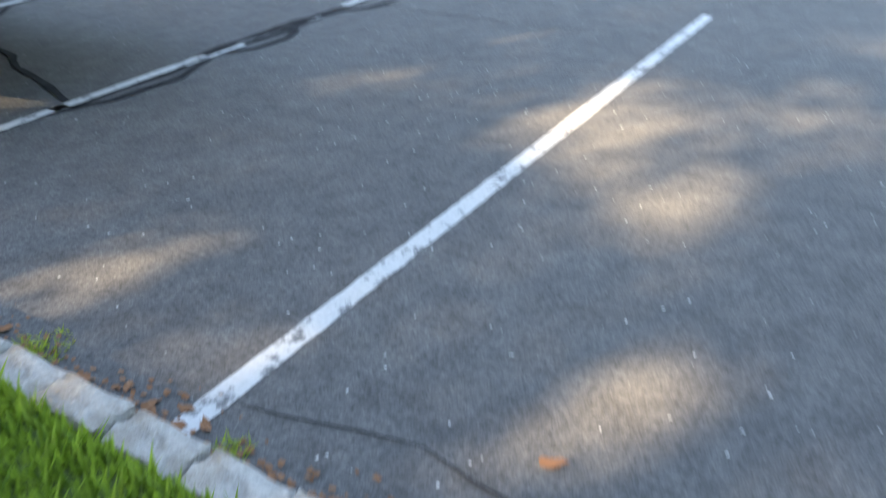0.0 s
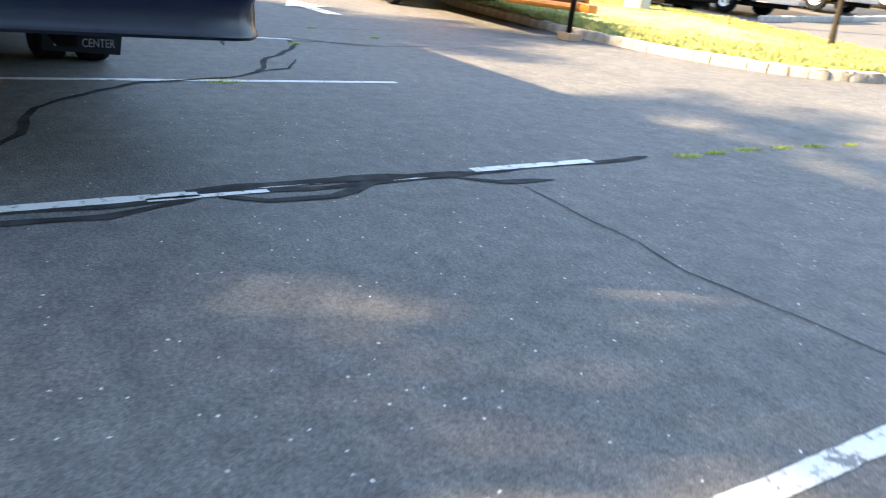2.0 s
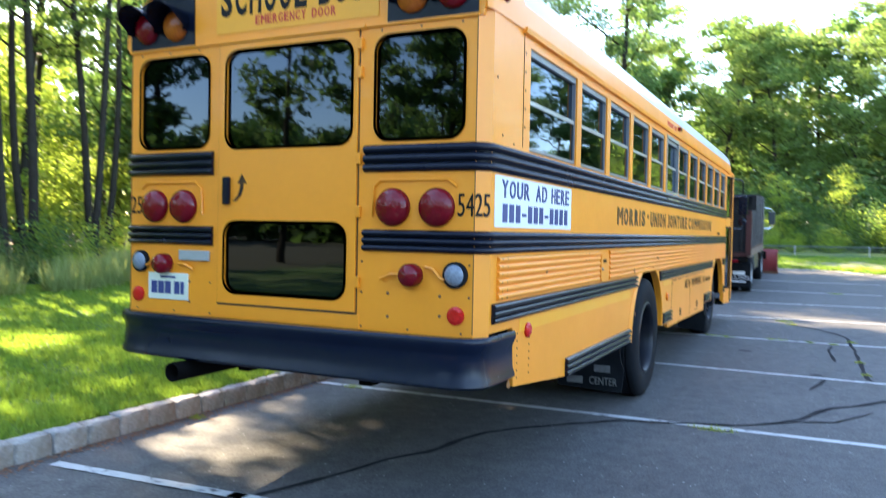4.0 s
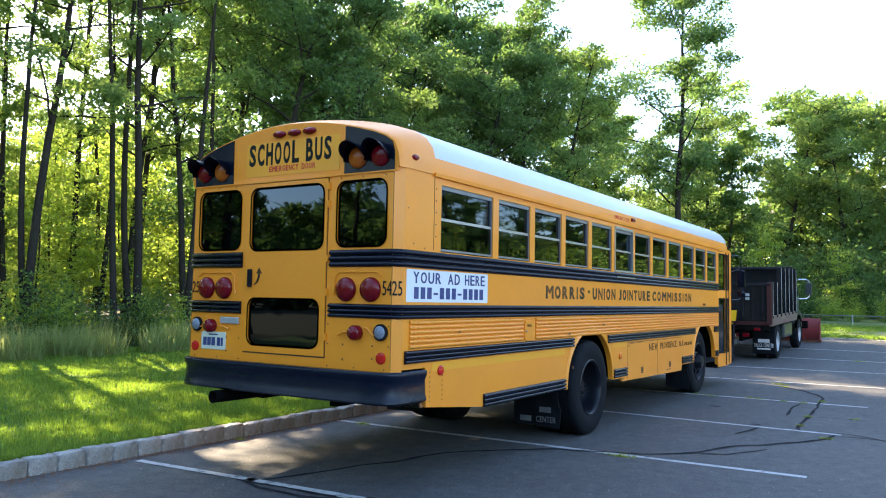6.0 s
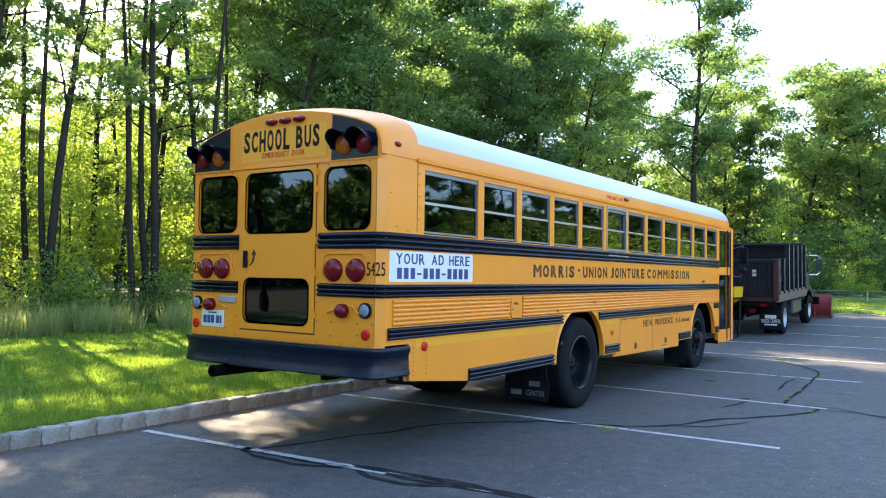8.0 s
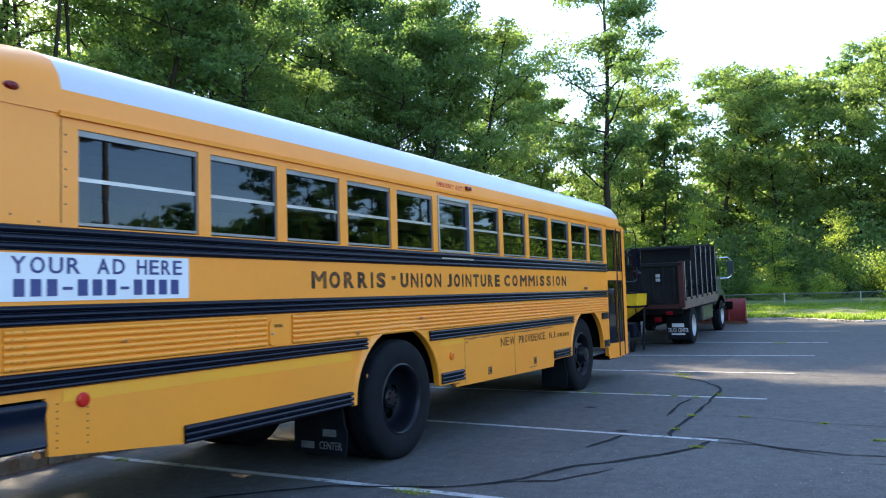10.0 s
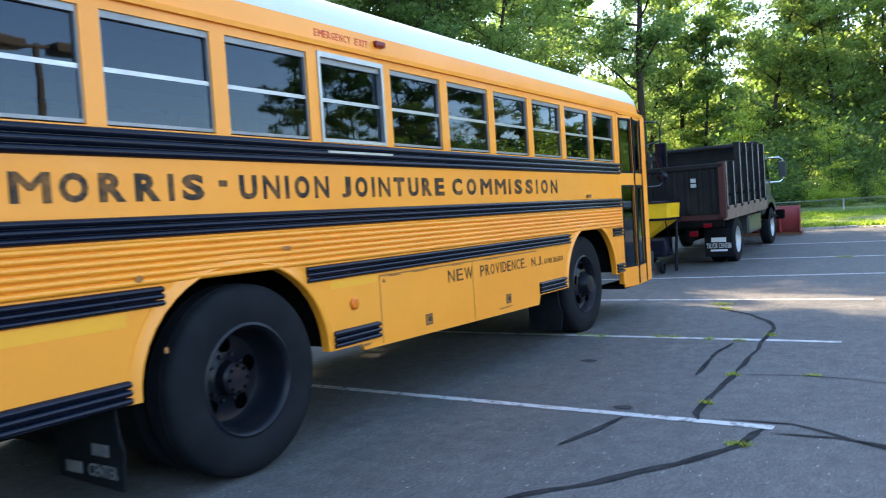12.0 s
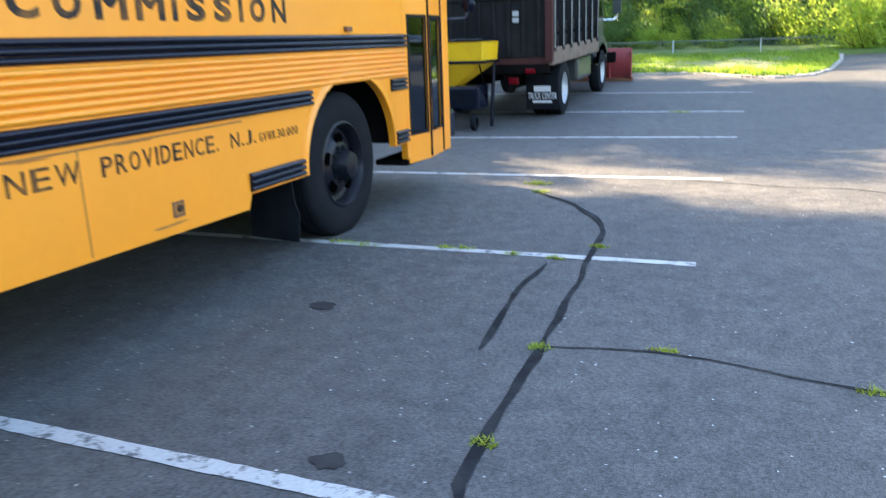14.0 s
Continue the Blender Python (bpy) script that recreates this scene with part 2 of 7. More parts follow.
def asphalt():
    m, nt, b = material("asphalt")
    v = coords(nt)
    big = noise_tex(nt, v, 0.22, 4)
    mid = noise_tex(nt, v, 1.9, 5)
    grit = nt.nodes.new("ShaderNodeTexVoronoi")
    grit.inputs["Scale"].default_value = 95
    nt.links.new(v, grit.inputs["Vector"])
    fine = noise_tex(nt, v, 160, 3)
    col = ramp(nt, big, [(0.3, (0.068, 0.068, 0.069)), (0.7, (0.092, 0.091, 0.090))])
    col = mix(nt, ramp(nt, mid, [(0.45, (0, 0, 0)), (0.75, (0.5, 0.5, 0.5))]), col, (0.115, 0.112, 0.108))
    patch = noise_tex(nt, v, 7, 6, 0.75)
    col = mix(nt, 0.6, col, ramp(nt, patch, [(0.33, (0.55, 0.55, 0.56)), (0.67, (1.5, 1.49, 1.46))]), "MULTIPLY")
    col = mix(nt, 0.55, col, ramp(nt, fine, [(0.3, (0.3, 0.3, 0.3)), (0.7, (1.75, 1.75, 1.75))]), "MULTIPLY")
    grain = noise_tex(nt, v, 48, 4, 0.8)
    col = mix(nt, 0.6, col, ramp(nt, grain, [(0.36, (0.35, 0.35, 0.36)), (0.64, (1.65, 1.64, 1.62))]), "MULTIPLY")
    # pale chips of worn aggregate
    chip = nt.nodes.new("ShaderNodeTexVoronoi")
    chip.inputs["Scale"].default_value = 15
    rough_v = nt.nodes.new("ShaderNodeVectorMath")
    rough_v.operation = "MULTIPLY_ADD"
    wob = nt.nodes.new("ShaderNodeTexNoise")
    wob.inputs["Scale"].default_value = 75
    nt.links.new(v, wob.inputs["Vector"])
    nt.links.new(wob.outputs["Color"], rough_v.inputs[0])
    rough_v.inputs[1].default_value = (0.02, 0.02, 0.0)
    nt.links.new(v, rough_v.inputs[2])
    nt.links.new(rough_v.outputs[0], chip.inputs["Vector"])
    lone = ramp(nt, chip.outputs["Color"], [(0.42, (0, 0, 0)), (0.46, (1, 1, 1))])
    dot = ramp(nt, chip.outputs["Distance"], [(0.05, (1, 1, 1)), (0.095, (0, 0, 0))])
    both = mix(nt, 1.0, lone, dot, "MULTIPLY")
    col = mix(nt, both, col, (0.5, 0.5, 0.49))
    nt.links.new(col, b.inputs["Base Color"])
    b.inputs["Roughness"].default_value = 0.72
    b.inputs["Specular IOR Level"].default_value = 0.24
    bump(nt, b, grit.outputs["Distance"], 0.35, 0.006)
    return m


def line_paint(name="line_paint", fade=0.5):
    """White road paint, worn through to the asphalt in flecks."""
    m, nt, b = material(name)
    v = coords(nt)
    wear = noise_tex(nt, v, 9, 6, 0.75)
    fine = noise_tex(nt, v, 60, 3)
    lim = ramp(nt, wear, [(fade - 0.03, (1, 1, 1)), (fade + 0.05, (0, 0, 0))])
    col = mix(nt, fine, (0.33, 0.335, 0.33), (0.56, 0.565, 0.555))
    col = mix(nt, lim, (0.10, 0.105, 0.11), col)
    nt.links.new(col, b.inputs["Base Color"])
    b.inputs["Roughness"].default_value = 0.6
    bump(nt, b, fine, 0.25, 0.003)
    return m


def granite():
    m, nt, b = material("granite")
    v = coords(nt)
    info = nt.nodes.new("ShaderNodeObjectInfo")
    big = noise_tex(nt, v, 4, 4)
    fine = noise_tex(nt, v, 90, 4, 0.7)
    col = mix(nt, fine, (0.24, 0.235, 0.225), (0.64, 0.63, 0.61))
    rock = noise_tex(nt, v, 26, 5, 0.7)
    col = mix(nt, 0.7, col, ramp(nt, rock, [(0.3, (0.5, 0.48, 0.46)), (0.7, (1.3, 1.3, 1.3))]), "MULTIPLY")
    col = mix(nt, ramp(nt, big, [(0.44, (0, 0, 0)), (0.66, (0.7, 0.7, 0.7))]), col, (0.27, 0.22, 0.16))
    col = mix(nt, 0.5, col, ramp(nt, info.outputs["Random"], [(0, (0.55, 0.48, 0.40)), (0.45, (0.95, 0.91, 0.86)), (1, (1.18, 1.17, 1.15))]), "MULTIPLY")
    nt.links.new(col, b.inputs["Base Color"])
    b.inputs["Roughness"].default_value = 0.85
    bump(nt, b, rock, 1.0, 0.03)
    return m


def soil(name="turf", low=(0.035, 0.075, 0.012), high=(0.11, 0.19, 0.03)):
    """Lawn turf by the kerb, leaf litter under the trees."""
    m, nt, b = material(name)
    v = coords(nt)
    big = noise_tex(nt, v, 0.45, 5)
    fine = noise_tex(nt, v, 18, 5, 0.7)
    grass = mix(nt, fine, low, high)
    grass = mix(nt, ramp(nt, big, [(0.45, (0, 0, 0)), (0.7, (0.5, 0.5, 0.5))]), grass, (0.16, 0.17, 0.06))
    litter = mix(nt, fine, (0.03, 0.03, 0.012), (0.10, 0.085, 0.04))
    sep = nt.nodes.new("ShaderNodeSeparateXYZ")
    nt.links.new(v, sep.inputs[0])
    edge = nt.nodes.new("ShaderNodeMapRange")
    edge.inputs["From Min"].default_value, edge.inputs["From Max"].default_value = -12.5, -11.0
    nt.links.new(sep.outputs["Y"], edge.inputs["Value"])
    nt.links.new(mix(nt, edge.outputs[0], litter, grass), b.inputs["Base Color"])
    b.inputs["Roughness"].default_value = 0.95
    bump(nt, b, fine, 0.8, 0.03)
    return m


def leafy(name, dark, light, glow, share=0.5):
    """Leaves: a diffuse face and light that shines through."""
    m, nt, b = material(name)
    geo = nt.nodes.new("ShaderNodeNewGeometry")
    info = nt.nodes.new("ShaderNodeObjectInfo")
    col = mix(nt, geo.outputs["Random Per Island"], dark, light)
    col = mix(nt, 0.45, col, ramp(nt, info.outputs["Random"], [(0, (0.7, 0.85, 0.8)), (0.5, (1, 1, 1)), (1, (1.35, 1.15, 0.8))]), "MULTIPLY")
    nt.links.new(col, b.inputs["Base Color"])
    b.inputs["Roughness"].default_value = 0.55
    b.inputs["Specular IOR Level"].default_value = 0.3
    tr = nt.nodes.new("ShaderNodeBsdfTranslucent")
    nt.links.new(mix(nt, geo.outputs["Random Per Island"], tuple(0.75 * g for g in glow), glow), tr.inputs["Color"])
    ms = nt.nodes.new("ShaderNodeMixShader")
    ms.inputs[0].default_value = share
    nt.links.new(b.outputs[0], ms.inputs[1])
    nt.links.new(tr.outputs[0], ms.inputs[2])
    nt.links.new(ms.outputs[0], nt.nodes["Material Output"].inputs["Surface"])
    return m


def bark_mat(name, dark, light):
    m, nt, b = material(name)
    v = coords(nt, (6, 6, 1.2))
    f = noise_tex(nt, v, 5, 6, 0.7)
    patch = noise_tex(nt, coords(nt), 1.3, 3)
    col = mix(nt, f, dark, light)
    col = mix(nt, ramp(nt, patch, [(0.5, (0, 0, 0)), (0.7, (0.5, 0.5, 0.5))]), col, (0.05, 0.055, 0.032))
    nt.links.new(col, b.inputs["Base Color"])
    b.inputs["Roughness"].default_value = 0.95
    b.inputs["Specular IOR Level"].default_value = 0.08
    bump(nt, b, f, 0.9, 0.03)
    return m


def glass(name, tint=(0.30, 0.33, 0.34), rough=0.02, ior=1.55):
    """Tinted pane: clear through, mirror-like by its angle."""
    m, nt, b = material(name)
    tr = nt.nodes.new("ShaderNodeBsdfTransparent")
    tr.inputs["Color"].default_value = (*tint, 1)
    gl = nt.nodes.new("ShaderNodeBsdfGlossy")
    gl.inputs["Roughness"].default_value = rough
    gl.inputs["Color"].default_value = (0.64, 0.79, 1.0, 1)
    v = coords(nt)
    bp = nt.nodes.new("ShaderNodeBump")
    bp.inputs["Strength"].default_value, bp.inputs["Distance"].default_value = 0.04, 0.02
    nt.links.new(noise_tex(nt, v, 2.2, 2), bp.inputs["Height"])
    nt.links.new(bp.outputs[0], gl.inputs["Normal"])
    fr = nt.nodes.new("ShaderNodeFresnel")
    fr.inputs["IOR"].default_value = ior
    ms = nt.nodes.new("ShaderNodeMixShader")
    nt.links.new(fr.outputs[0], ms.inputs[0])
    nt.links.new(tr.outputs[0], ms.inputs[1])
    nt.links.new(gl.outputs[0], ms.inputs[2])
    nt.links.new(ms.outputs[0], nt.nodes["Material Output"].inputs["Surface"])
    return m


def lens_mat(name, colour, rough=0.15):
    m, nt, b = material(name)
    v = coords(nt)
    ribs = nt.nodes.new("ShaderNodeTexVoronoi")
    ribs.inputs["Scale"].default_value = 70
    nt.links.new(v, ribs.inputs["Vector"])
    nt.links.new(mix(nt, ribs.outputs["Distance"], tuple(c * 0.7 for c in colour), colour), b.inputs["Base Color"])
    b.inputs["Roughness"].default_value = rough
    b.inputs["Coat Weight"].default_value = 0.15
    b.inputs["Specular IOR Level"].default_value = 0.3
    bump(nt, b, ribs.outputs["Distance"], 0.3, 0.004)
    return m


ASPHALT, PAINT, PAINT_WORN, GRANITE, TURF = asphalt(), line_paint("line_paint", 0.565), line_paint("worn_line_paint", 0.55), granite(), soil()
# paler copy of the turf: the wash of full sun is put into its colour
SUN_TURF = soil("sunwashed_turf", (0.16, 0.17, 0.07), (0.30, 0.30, 0.14))
TAR = worn("crack_tar", (0.019, 0.020, 0.022), 0.8, (0.08, 0.08, 0.08), 0.62, scale=5.0, bumpy=0.3)
dull(TAR, 0.04)
STAIN = dull(worn("oil_stain", (0.040, 0.040, 0.041), 0.85, (0.065, 0.065, 0.064), 0.6, scale=14), 0.1)
MOSS = leafy("weed_leaf", (0.16, 0.22, 0.02), (0.35, 0.42, 0.05), (0.45, 0.5, 0.05), 0.3)
GRASS = leafy("grass_blade", (0.035, 0.085, 0.012), (0.25, 0.34, 0.06), (0.38, 0.58, 0.06), 0.45)
# GRASS again, paler and yellower, with strong sunlight put into the colour
SUN_GRASS = leafy("sunwashed_grass_blade", (0.17, 0.19, 0.07), (0.32, 0.33, 0.15), (0.34, 0.38, 0.14), 0.35)
TALL_GRASS = leafy("tall_grass", (0.15, 0.20, 0.06), (0.38, 0.42, 0.18), (0.52, 0.60, 0.20), 0.5)
LEAF = leafy("leaf_green", (0.018, 0.050, 0.020), (0.12, 0.19, 0.062), (0.22, 0.38, 0.08), 0.45)
LEAF_PALE = leafy("leaf_pale", (0.04, 0.085, 0.030), (0.18, 0.25, 0.085), (0.32, 0.48, 0.10), 0.52)
# brighter copy of LEAF: a sunlit look put into face colour and glow
LEAF_LIT = leafy("leaf_sunlit_look", (0.09, 0.16, 0.03), (0.22, 0.30, 0.05), (0.50, 0.66, 0.09), 0.58)
BARK = bark_mat("bark", (0.012, 0.010, 0.008), (0.055, 0.046, 0.037))
YELLOW = worn("school_bus_yellow", (0.86, 0.285, 0.014), 0.38, (0.50, 0.19, 0.03), 0.2, scale=1.1, coat=0.1, tint=(0.87, 0.31, 0.02))
FRESH = worn("fresh_yellow_touch_up", (0.84, 0.37, 0.02), 0.35, (0.86, 0.31, 0.02), 0.5)
SEAM = worn("panel_seam", (0.30, 0.12, 0.02), 0.6, (0.10, 0.05, 0.02), 0.5, scale=9)
SEAM_DARK = worn("dark_panel_gap", (0.06, 0.026, 0.008), 0.7, (0.02, 0.012, 0.006), 0.5, scale=9)
SIGN_YELLOW = worn("sign_yellow", (0.84, 0.345, 0.02), 0.4, (0.6, 0.25, 0.02), 0.1)
BLACK = dull(worn("black_paint", (0.0025, 0.005, 0.014), 0.2, (0.006, 0.009, 0.016), 0.3), 0.26)
BUMPER = dull(worn("bumper_black", (0.003, 0.007, 0.020), 0.20, (0.02, 0.024, 0.032), 0.26, scale=2.6), 0.24)
WHITE_ROOF = worn("white_roof_paint", (0.53, 0.55, 0.59), 0.35, (0.5, 0.5, 0.5), 0.25, scale=0.9, coat=0.2)
RUBBER = dull(worn("rubber", (0.006, 0.0075, 0.010), 0.75, (0.020, 0.022, 0.025), 0.5, scale=6, bumpy=0.3), 0.12)
RIM = dull(worn("rim_dark_blue", (0.005, 0.007, 0.012), 0.34, (0.022, 0.017, 0.014), 0.4, scale=7), 0.24)
STEEL = worn("aluminium_trim", (0.42, 0.43, 0.44), 0.38, (0.2, 0.2, 0.2), 0.35, metal=0.85)
FRAME = worn("window_frame_grey", (0.24, 0.25, 0.26), 0.45, (0.10, 0.10, 0.10), 0.4, metal=0.5)
GALV = worn("galvanised_steel", (0.45, 0.47, 0.48), 0.5, (0.25, 0.24, 0.22), 0.4, metal=0.6)
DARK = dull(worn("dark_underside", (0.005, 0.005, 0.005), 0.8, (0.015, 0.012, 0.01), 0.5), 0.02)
# near-black without sheen, the darkness inside a hole put into colour
HOLE_SHADE = dull(worn("painted_hole_shade", (0.001, 0.001, 0.001), 0.9, (0.002, 0.002, 0.002), 0.3), 0.0)
RUST = worn("rusty_steel", (0.16, 0.07, 0.035), 0.8, (0.05, 0.03, 0.02), 0.6, bumpy=0.4)
RUST_STAIN = worn("rust_stain", (0.36, 0.14, 0.03), 0.75, (0.10, 0.045, 0.02), 0.9, scale=18)
GLASS = glass("bus_glass", (0.13, 0.15, 0.155), ior=1.5)
GLASS_DARK = glass("rear_glass", (0.03, 0.035, 0.045), ior=1.56)
DOOR_GLASS = glass("door_glass", (0.62, 0.66, 0.62), ior=1.7)
RED_LENS = lens_mat("red_lens", (0.17, 0.002, 0.009))
RED_BRIGHT = lens_mat("red_reflector", (0.62, 0.015, 0.012))
AMBER = lens_mat("amber_lens", (0.42, 0.10, 0.012))
ORANGE_REF = lens_mat("orange_reflector", (0.8, 0.18, 0.01))
CLEAR_LENS = lens_mat("clear_lens", (0.22, 0.26, 0.32))
RED_INK = worn("red_lettering", (0.55, 0.03, 0.02), 0.5, (0.6, 0.3, 0.05), 0.3, scale=12)
INK = dull(worn("black_lettering", (0.012, 0.010, 0.010), 0.5, (0.42, 0.17, 0.03), 0.62, scale=11), 0.25)
SOLID_INK = dull(worn("solid_black_lettering", (0.006, 0.006, 0.007), 0.5, (0.03, 0.02, 0.01), 0.2, scale=14), 0.2)
BLUE_INK = worn("navy_lettering", (0.02, 0.035, 0.16), 0.5, (0.3, 0.3, 0.4), 0.15)
FLAP_GREY = worn("faded_flap_lettering", (0.16, 0.16, 0.165), 0.7, (0.03, 0.03, 0.03), 0.75, scale=12)
SIGN_WHITE = worn("white_sign", (0.72, 0.75, 0.78), 0.45, (0.5, 0.5, 0.5), 0.15)
SEAT = worn("green_vinyl", (0.02, 0.035, 0.03), 0.6, (0.03, 0.03, 0.03), 0.3)
INTERIOR = worn("bus_interior", (0.10, 0.10, 0.09), 0.7, (0.06, 0.06, 0.05), 0.4)


# ---- ground, lot, kerbs ----
def grid_sheet(xs, ys, height):
    nx, ny = len(xs), len(ys)
    verts = [(x, y, height(x, y)) for y in ys for x in xs]
    faces = [(j * nx + i, j * nx + i + 1, (j + 1) * nx + i + 1, (j + 1) * nx + i) for j in range(ny - 1) for i in range(nx - 1)]
    return verts, faces


def sheet_object(name, verts, faces, mat, label, category):
    mesh = bpy.data.meshes.new(name)
    mesh.from_pydata(verts, [], faces)
    mesh.polygons.foreach_set("use_smooth", [True] * len(mesh.polygons))
    ob = mesh_part(name, mesh, mat)
    return tagged(ob, label, category, kind="structure")


LOT = (-30.0, 34.0, -1.91, 62.0)      # x0, x1, y0, y1 of the paved lot
KERB_Y = -1.83


def soil_z(x, y):
    inside = LOT[0] < x < LOT[1] and LOT[2] < y < LOT[3]
    z = ground_z(x, max(y, -1.8))
    if inside:
        return z - 0.35
    rough = 0.05 * noise.noise(Vector((x * 0.35, y * 0.35, 0)))
    rise = 0.02 * max(0.0, -y - 3.0) if y < -3 else 0.0
    return z + 0.125 + rough * min(1.0, max(0.0, (-1.95 - y) * 0.8, LOT[0] - x, x - LOT[1], y - LOT[3])) + min(rise, 0.35)


def spread(a, b, n):
    return [a + (b - a) * i / n for i in range(n + 1)]


gx = [-900, -400, -200, -120, -80, -60] + spread(-50, LOT[0] - 0.02, 20) + spread(LOT[0] + 0.02, LOT[1] - 0.02, 60) + [LOT[1] + 0.02, 45, 60, 100, 200, 400, 900]
gy = [-900, -400, -200, -120, -80, -60] + spread(-50, -14, 18) + spread(-13.6, LOT[2] - 0.02, 34) + spread(LOT[2] + 0.02, LOT[3] - 0.02, 40) + [LOT[3] + 0.02, 80, 120, 200, 400, 900]
v, f = grid_sheet(gx, gy, soil_z)
sheet_object("ground", v, f, TURF, "lawn and leaf-littered woodland ground", "ground")

lx = spread(LOT[0], LOT[1], 128)
ly = spread(-1.90, LOT[3], 120)
v, f = grid_sheet(lx, ly, ground_z)
sheet_object("road", v, f, ASPHALT, "worn grey asphalt parking lot with pale chips", "parking lot")


def kerb_mesh(seed, length=0.262, height=0.145, depth=0.13):
    """A rough granite block with softened edges."""
    rnd = random.Random(seed)
    bm = bmesh.new()
    add_box(bm, (-length / 2, -depth, -0.16), (length / 2, 0, height), 0.020)
    bmesh.ops.subdivide_edges(bm, edges=[e for e in bm.edges if e.calc_length() > 0.08], cuts=2, use_grid_fill=True)
    for w in bm.verts:
        w.co += Vector((rnd.uniform(-0.005, 0.005), rnd.uniform(-0.010, 0.010), rnd.uniform(-0.011, 0.007) if w.co.z > 0 else 0))
    bmesh.ops.triangulate(bm, faces=bm.faces)
    mesh = bpy.data.meshes.new("kerb_block")
    bm.to_mesh(mesh)
    bm.free()
    mesh.materials.append(GRANITE)
    mesh.polygons.foreach_set("use_smooth", [True] * len(mesh.polygons))
    mesh.set_sharp_from_angle(angle=radians(50))
    return mesh


KERB_MESHES = [kerb_mesh(s) for s in range(8)]


def kerb_run(name, label, points, closed=False, step=0.272, sunk=0.0):
    """Kerb blocks along a line; their outer face looks to the right of the way."""
    top = thing(name, label, "kerb", kind="structure")
    pts = [Vector((*p, 0)) for p in points]
    if closed:
        pts.append(pts[0])
    rnd = random.Random(len(points) + 3)
    carry = 0.0
    for a, b in zip(pts, pts[1:]):
        d = b - a
        n = d.length
        ang = math.degrees(math.atan2(d.y, d.x))
        s = carry + step / 2
        while s < n + 0.05:
            p = a + d * (s / n)
            ob = new("kerb_block", rnd.choice(KERB_MESHES))
            ob.parent = top
            ob.matrix_world = pose(p.x, p.y, ground_z(p.x, p.y) - sunk + rnd.uniform(-0.008, 0.008), rnd.uniform(-1.5, 1.5), rnd.uniform(-1, 1), ang + rnd.uniform(-1.2, 1.2))
            s += step
        carry = s - step / 2 - n
    return top


def smooth_loop(pts, n=4):
    """Chaikin rounding of a closed outline."""
    for _ in range(n):
        out = []
        for a, b in zip(pts, pts[1:] + pts[:1]):
            out += [(a[0] * 0.75 + b[0] * 0.25, a[1] * 0.75 + b[1] * 0.25), (a[0] * 0.25 + b[0] * 0.75, a[1] * 0.25 + b[1] * 0.75)]
        pts = out
    return pts


def lawn_bed(name, label, outline, rise=0.13):
    bm = bmesh.new()
    top = [bm.verts.new((x, y, ground_z(x, y) + rise)) for x, y in outline]
    cx, cy = sum(p[0] for p in outline) / len(outline), sum(p[1] for p in outline) / len(outline)
    mid = bm.verts.new((cx, cy, ground_z(cx, cy) + rise + 0.10))
    low = [bm.verts.new((x, y, ground_z(x, y) - 0.1)) for x, y in outline]
    n = len(outline)
    for i in range(n):
        j = (i + 1) % n
        bm.faces.new((top[i], top[j], mid))
        bm.faces.new((low[i], low[j], top[j], top[i]))
    bmesh.ops.recalc_face_normals(bm, faces=bm.faces)
    return tagged(part(name, bm, SUN_TURF), label, "lawn", kind="structure")


ISLAND = smooth_loop([(-14.5, 9.75), (-6.4, 9.35), (-4.3, 9.75), (-3.1, 10.4), (-2.5, 11.9), (-2.6, 13.9), (-4.2, 14.3), (-7.2, 15.6), (-10.3, 16.6), (-14.5, 17.0)], 3)
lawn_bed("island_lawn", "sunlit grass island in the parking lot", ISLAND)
FAR_LAWN = [(-31, -1.9), (-25.0, -1.9), (-24.95, 2.6), (-24.6, 3.3), (-24.0, 3.9), (-23.6, 4.6), (-23.9, 5.3), (-25.0, 5.8), (-28.0, 6.3), (-31, 6.5)]
lawn_bed("end_lawn", "bright lawn at the end of the lot", FAR_LAWN, 0.05)
kerb_run("lot_kerb", "pale granite block kerb beside the lawn", [(9.0, KERB_Y - 0.13), (-25.2, KERB_Y - 0.13)])
kerb_run("end_kerb", "granite block kerb round the end lawn", [(-24.9, -1.8), (-24.85, 2.6), (-24.5, 3.25), (-23.9, 3.85), (-23.5, 4.6), (-23.8, 5.4), (-25.0, 5.9), (-28.0, 6.4), (-30, 6.6)][::-1], step=0.268, sunk=0.10)
isl = [p for p in ISLAND]
kerb_run("island_kerb", "sunlit granite block kerb round the grass island", isl, closed=True, step=0.266)


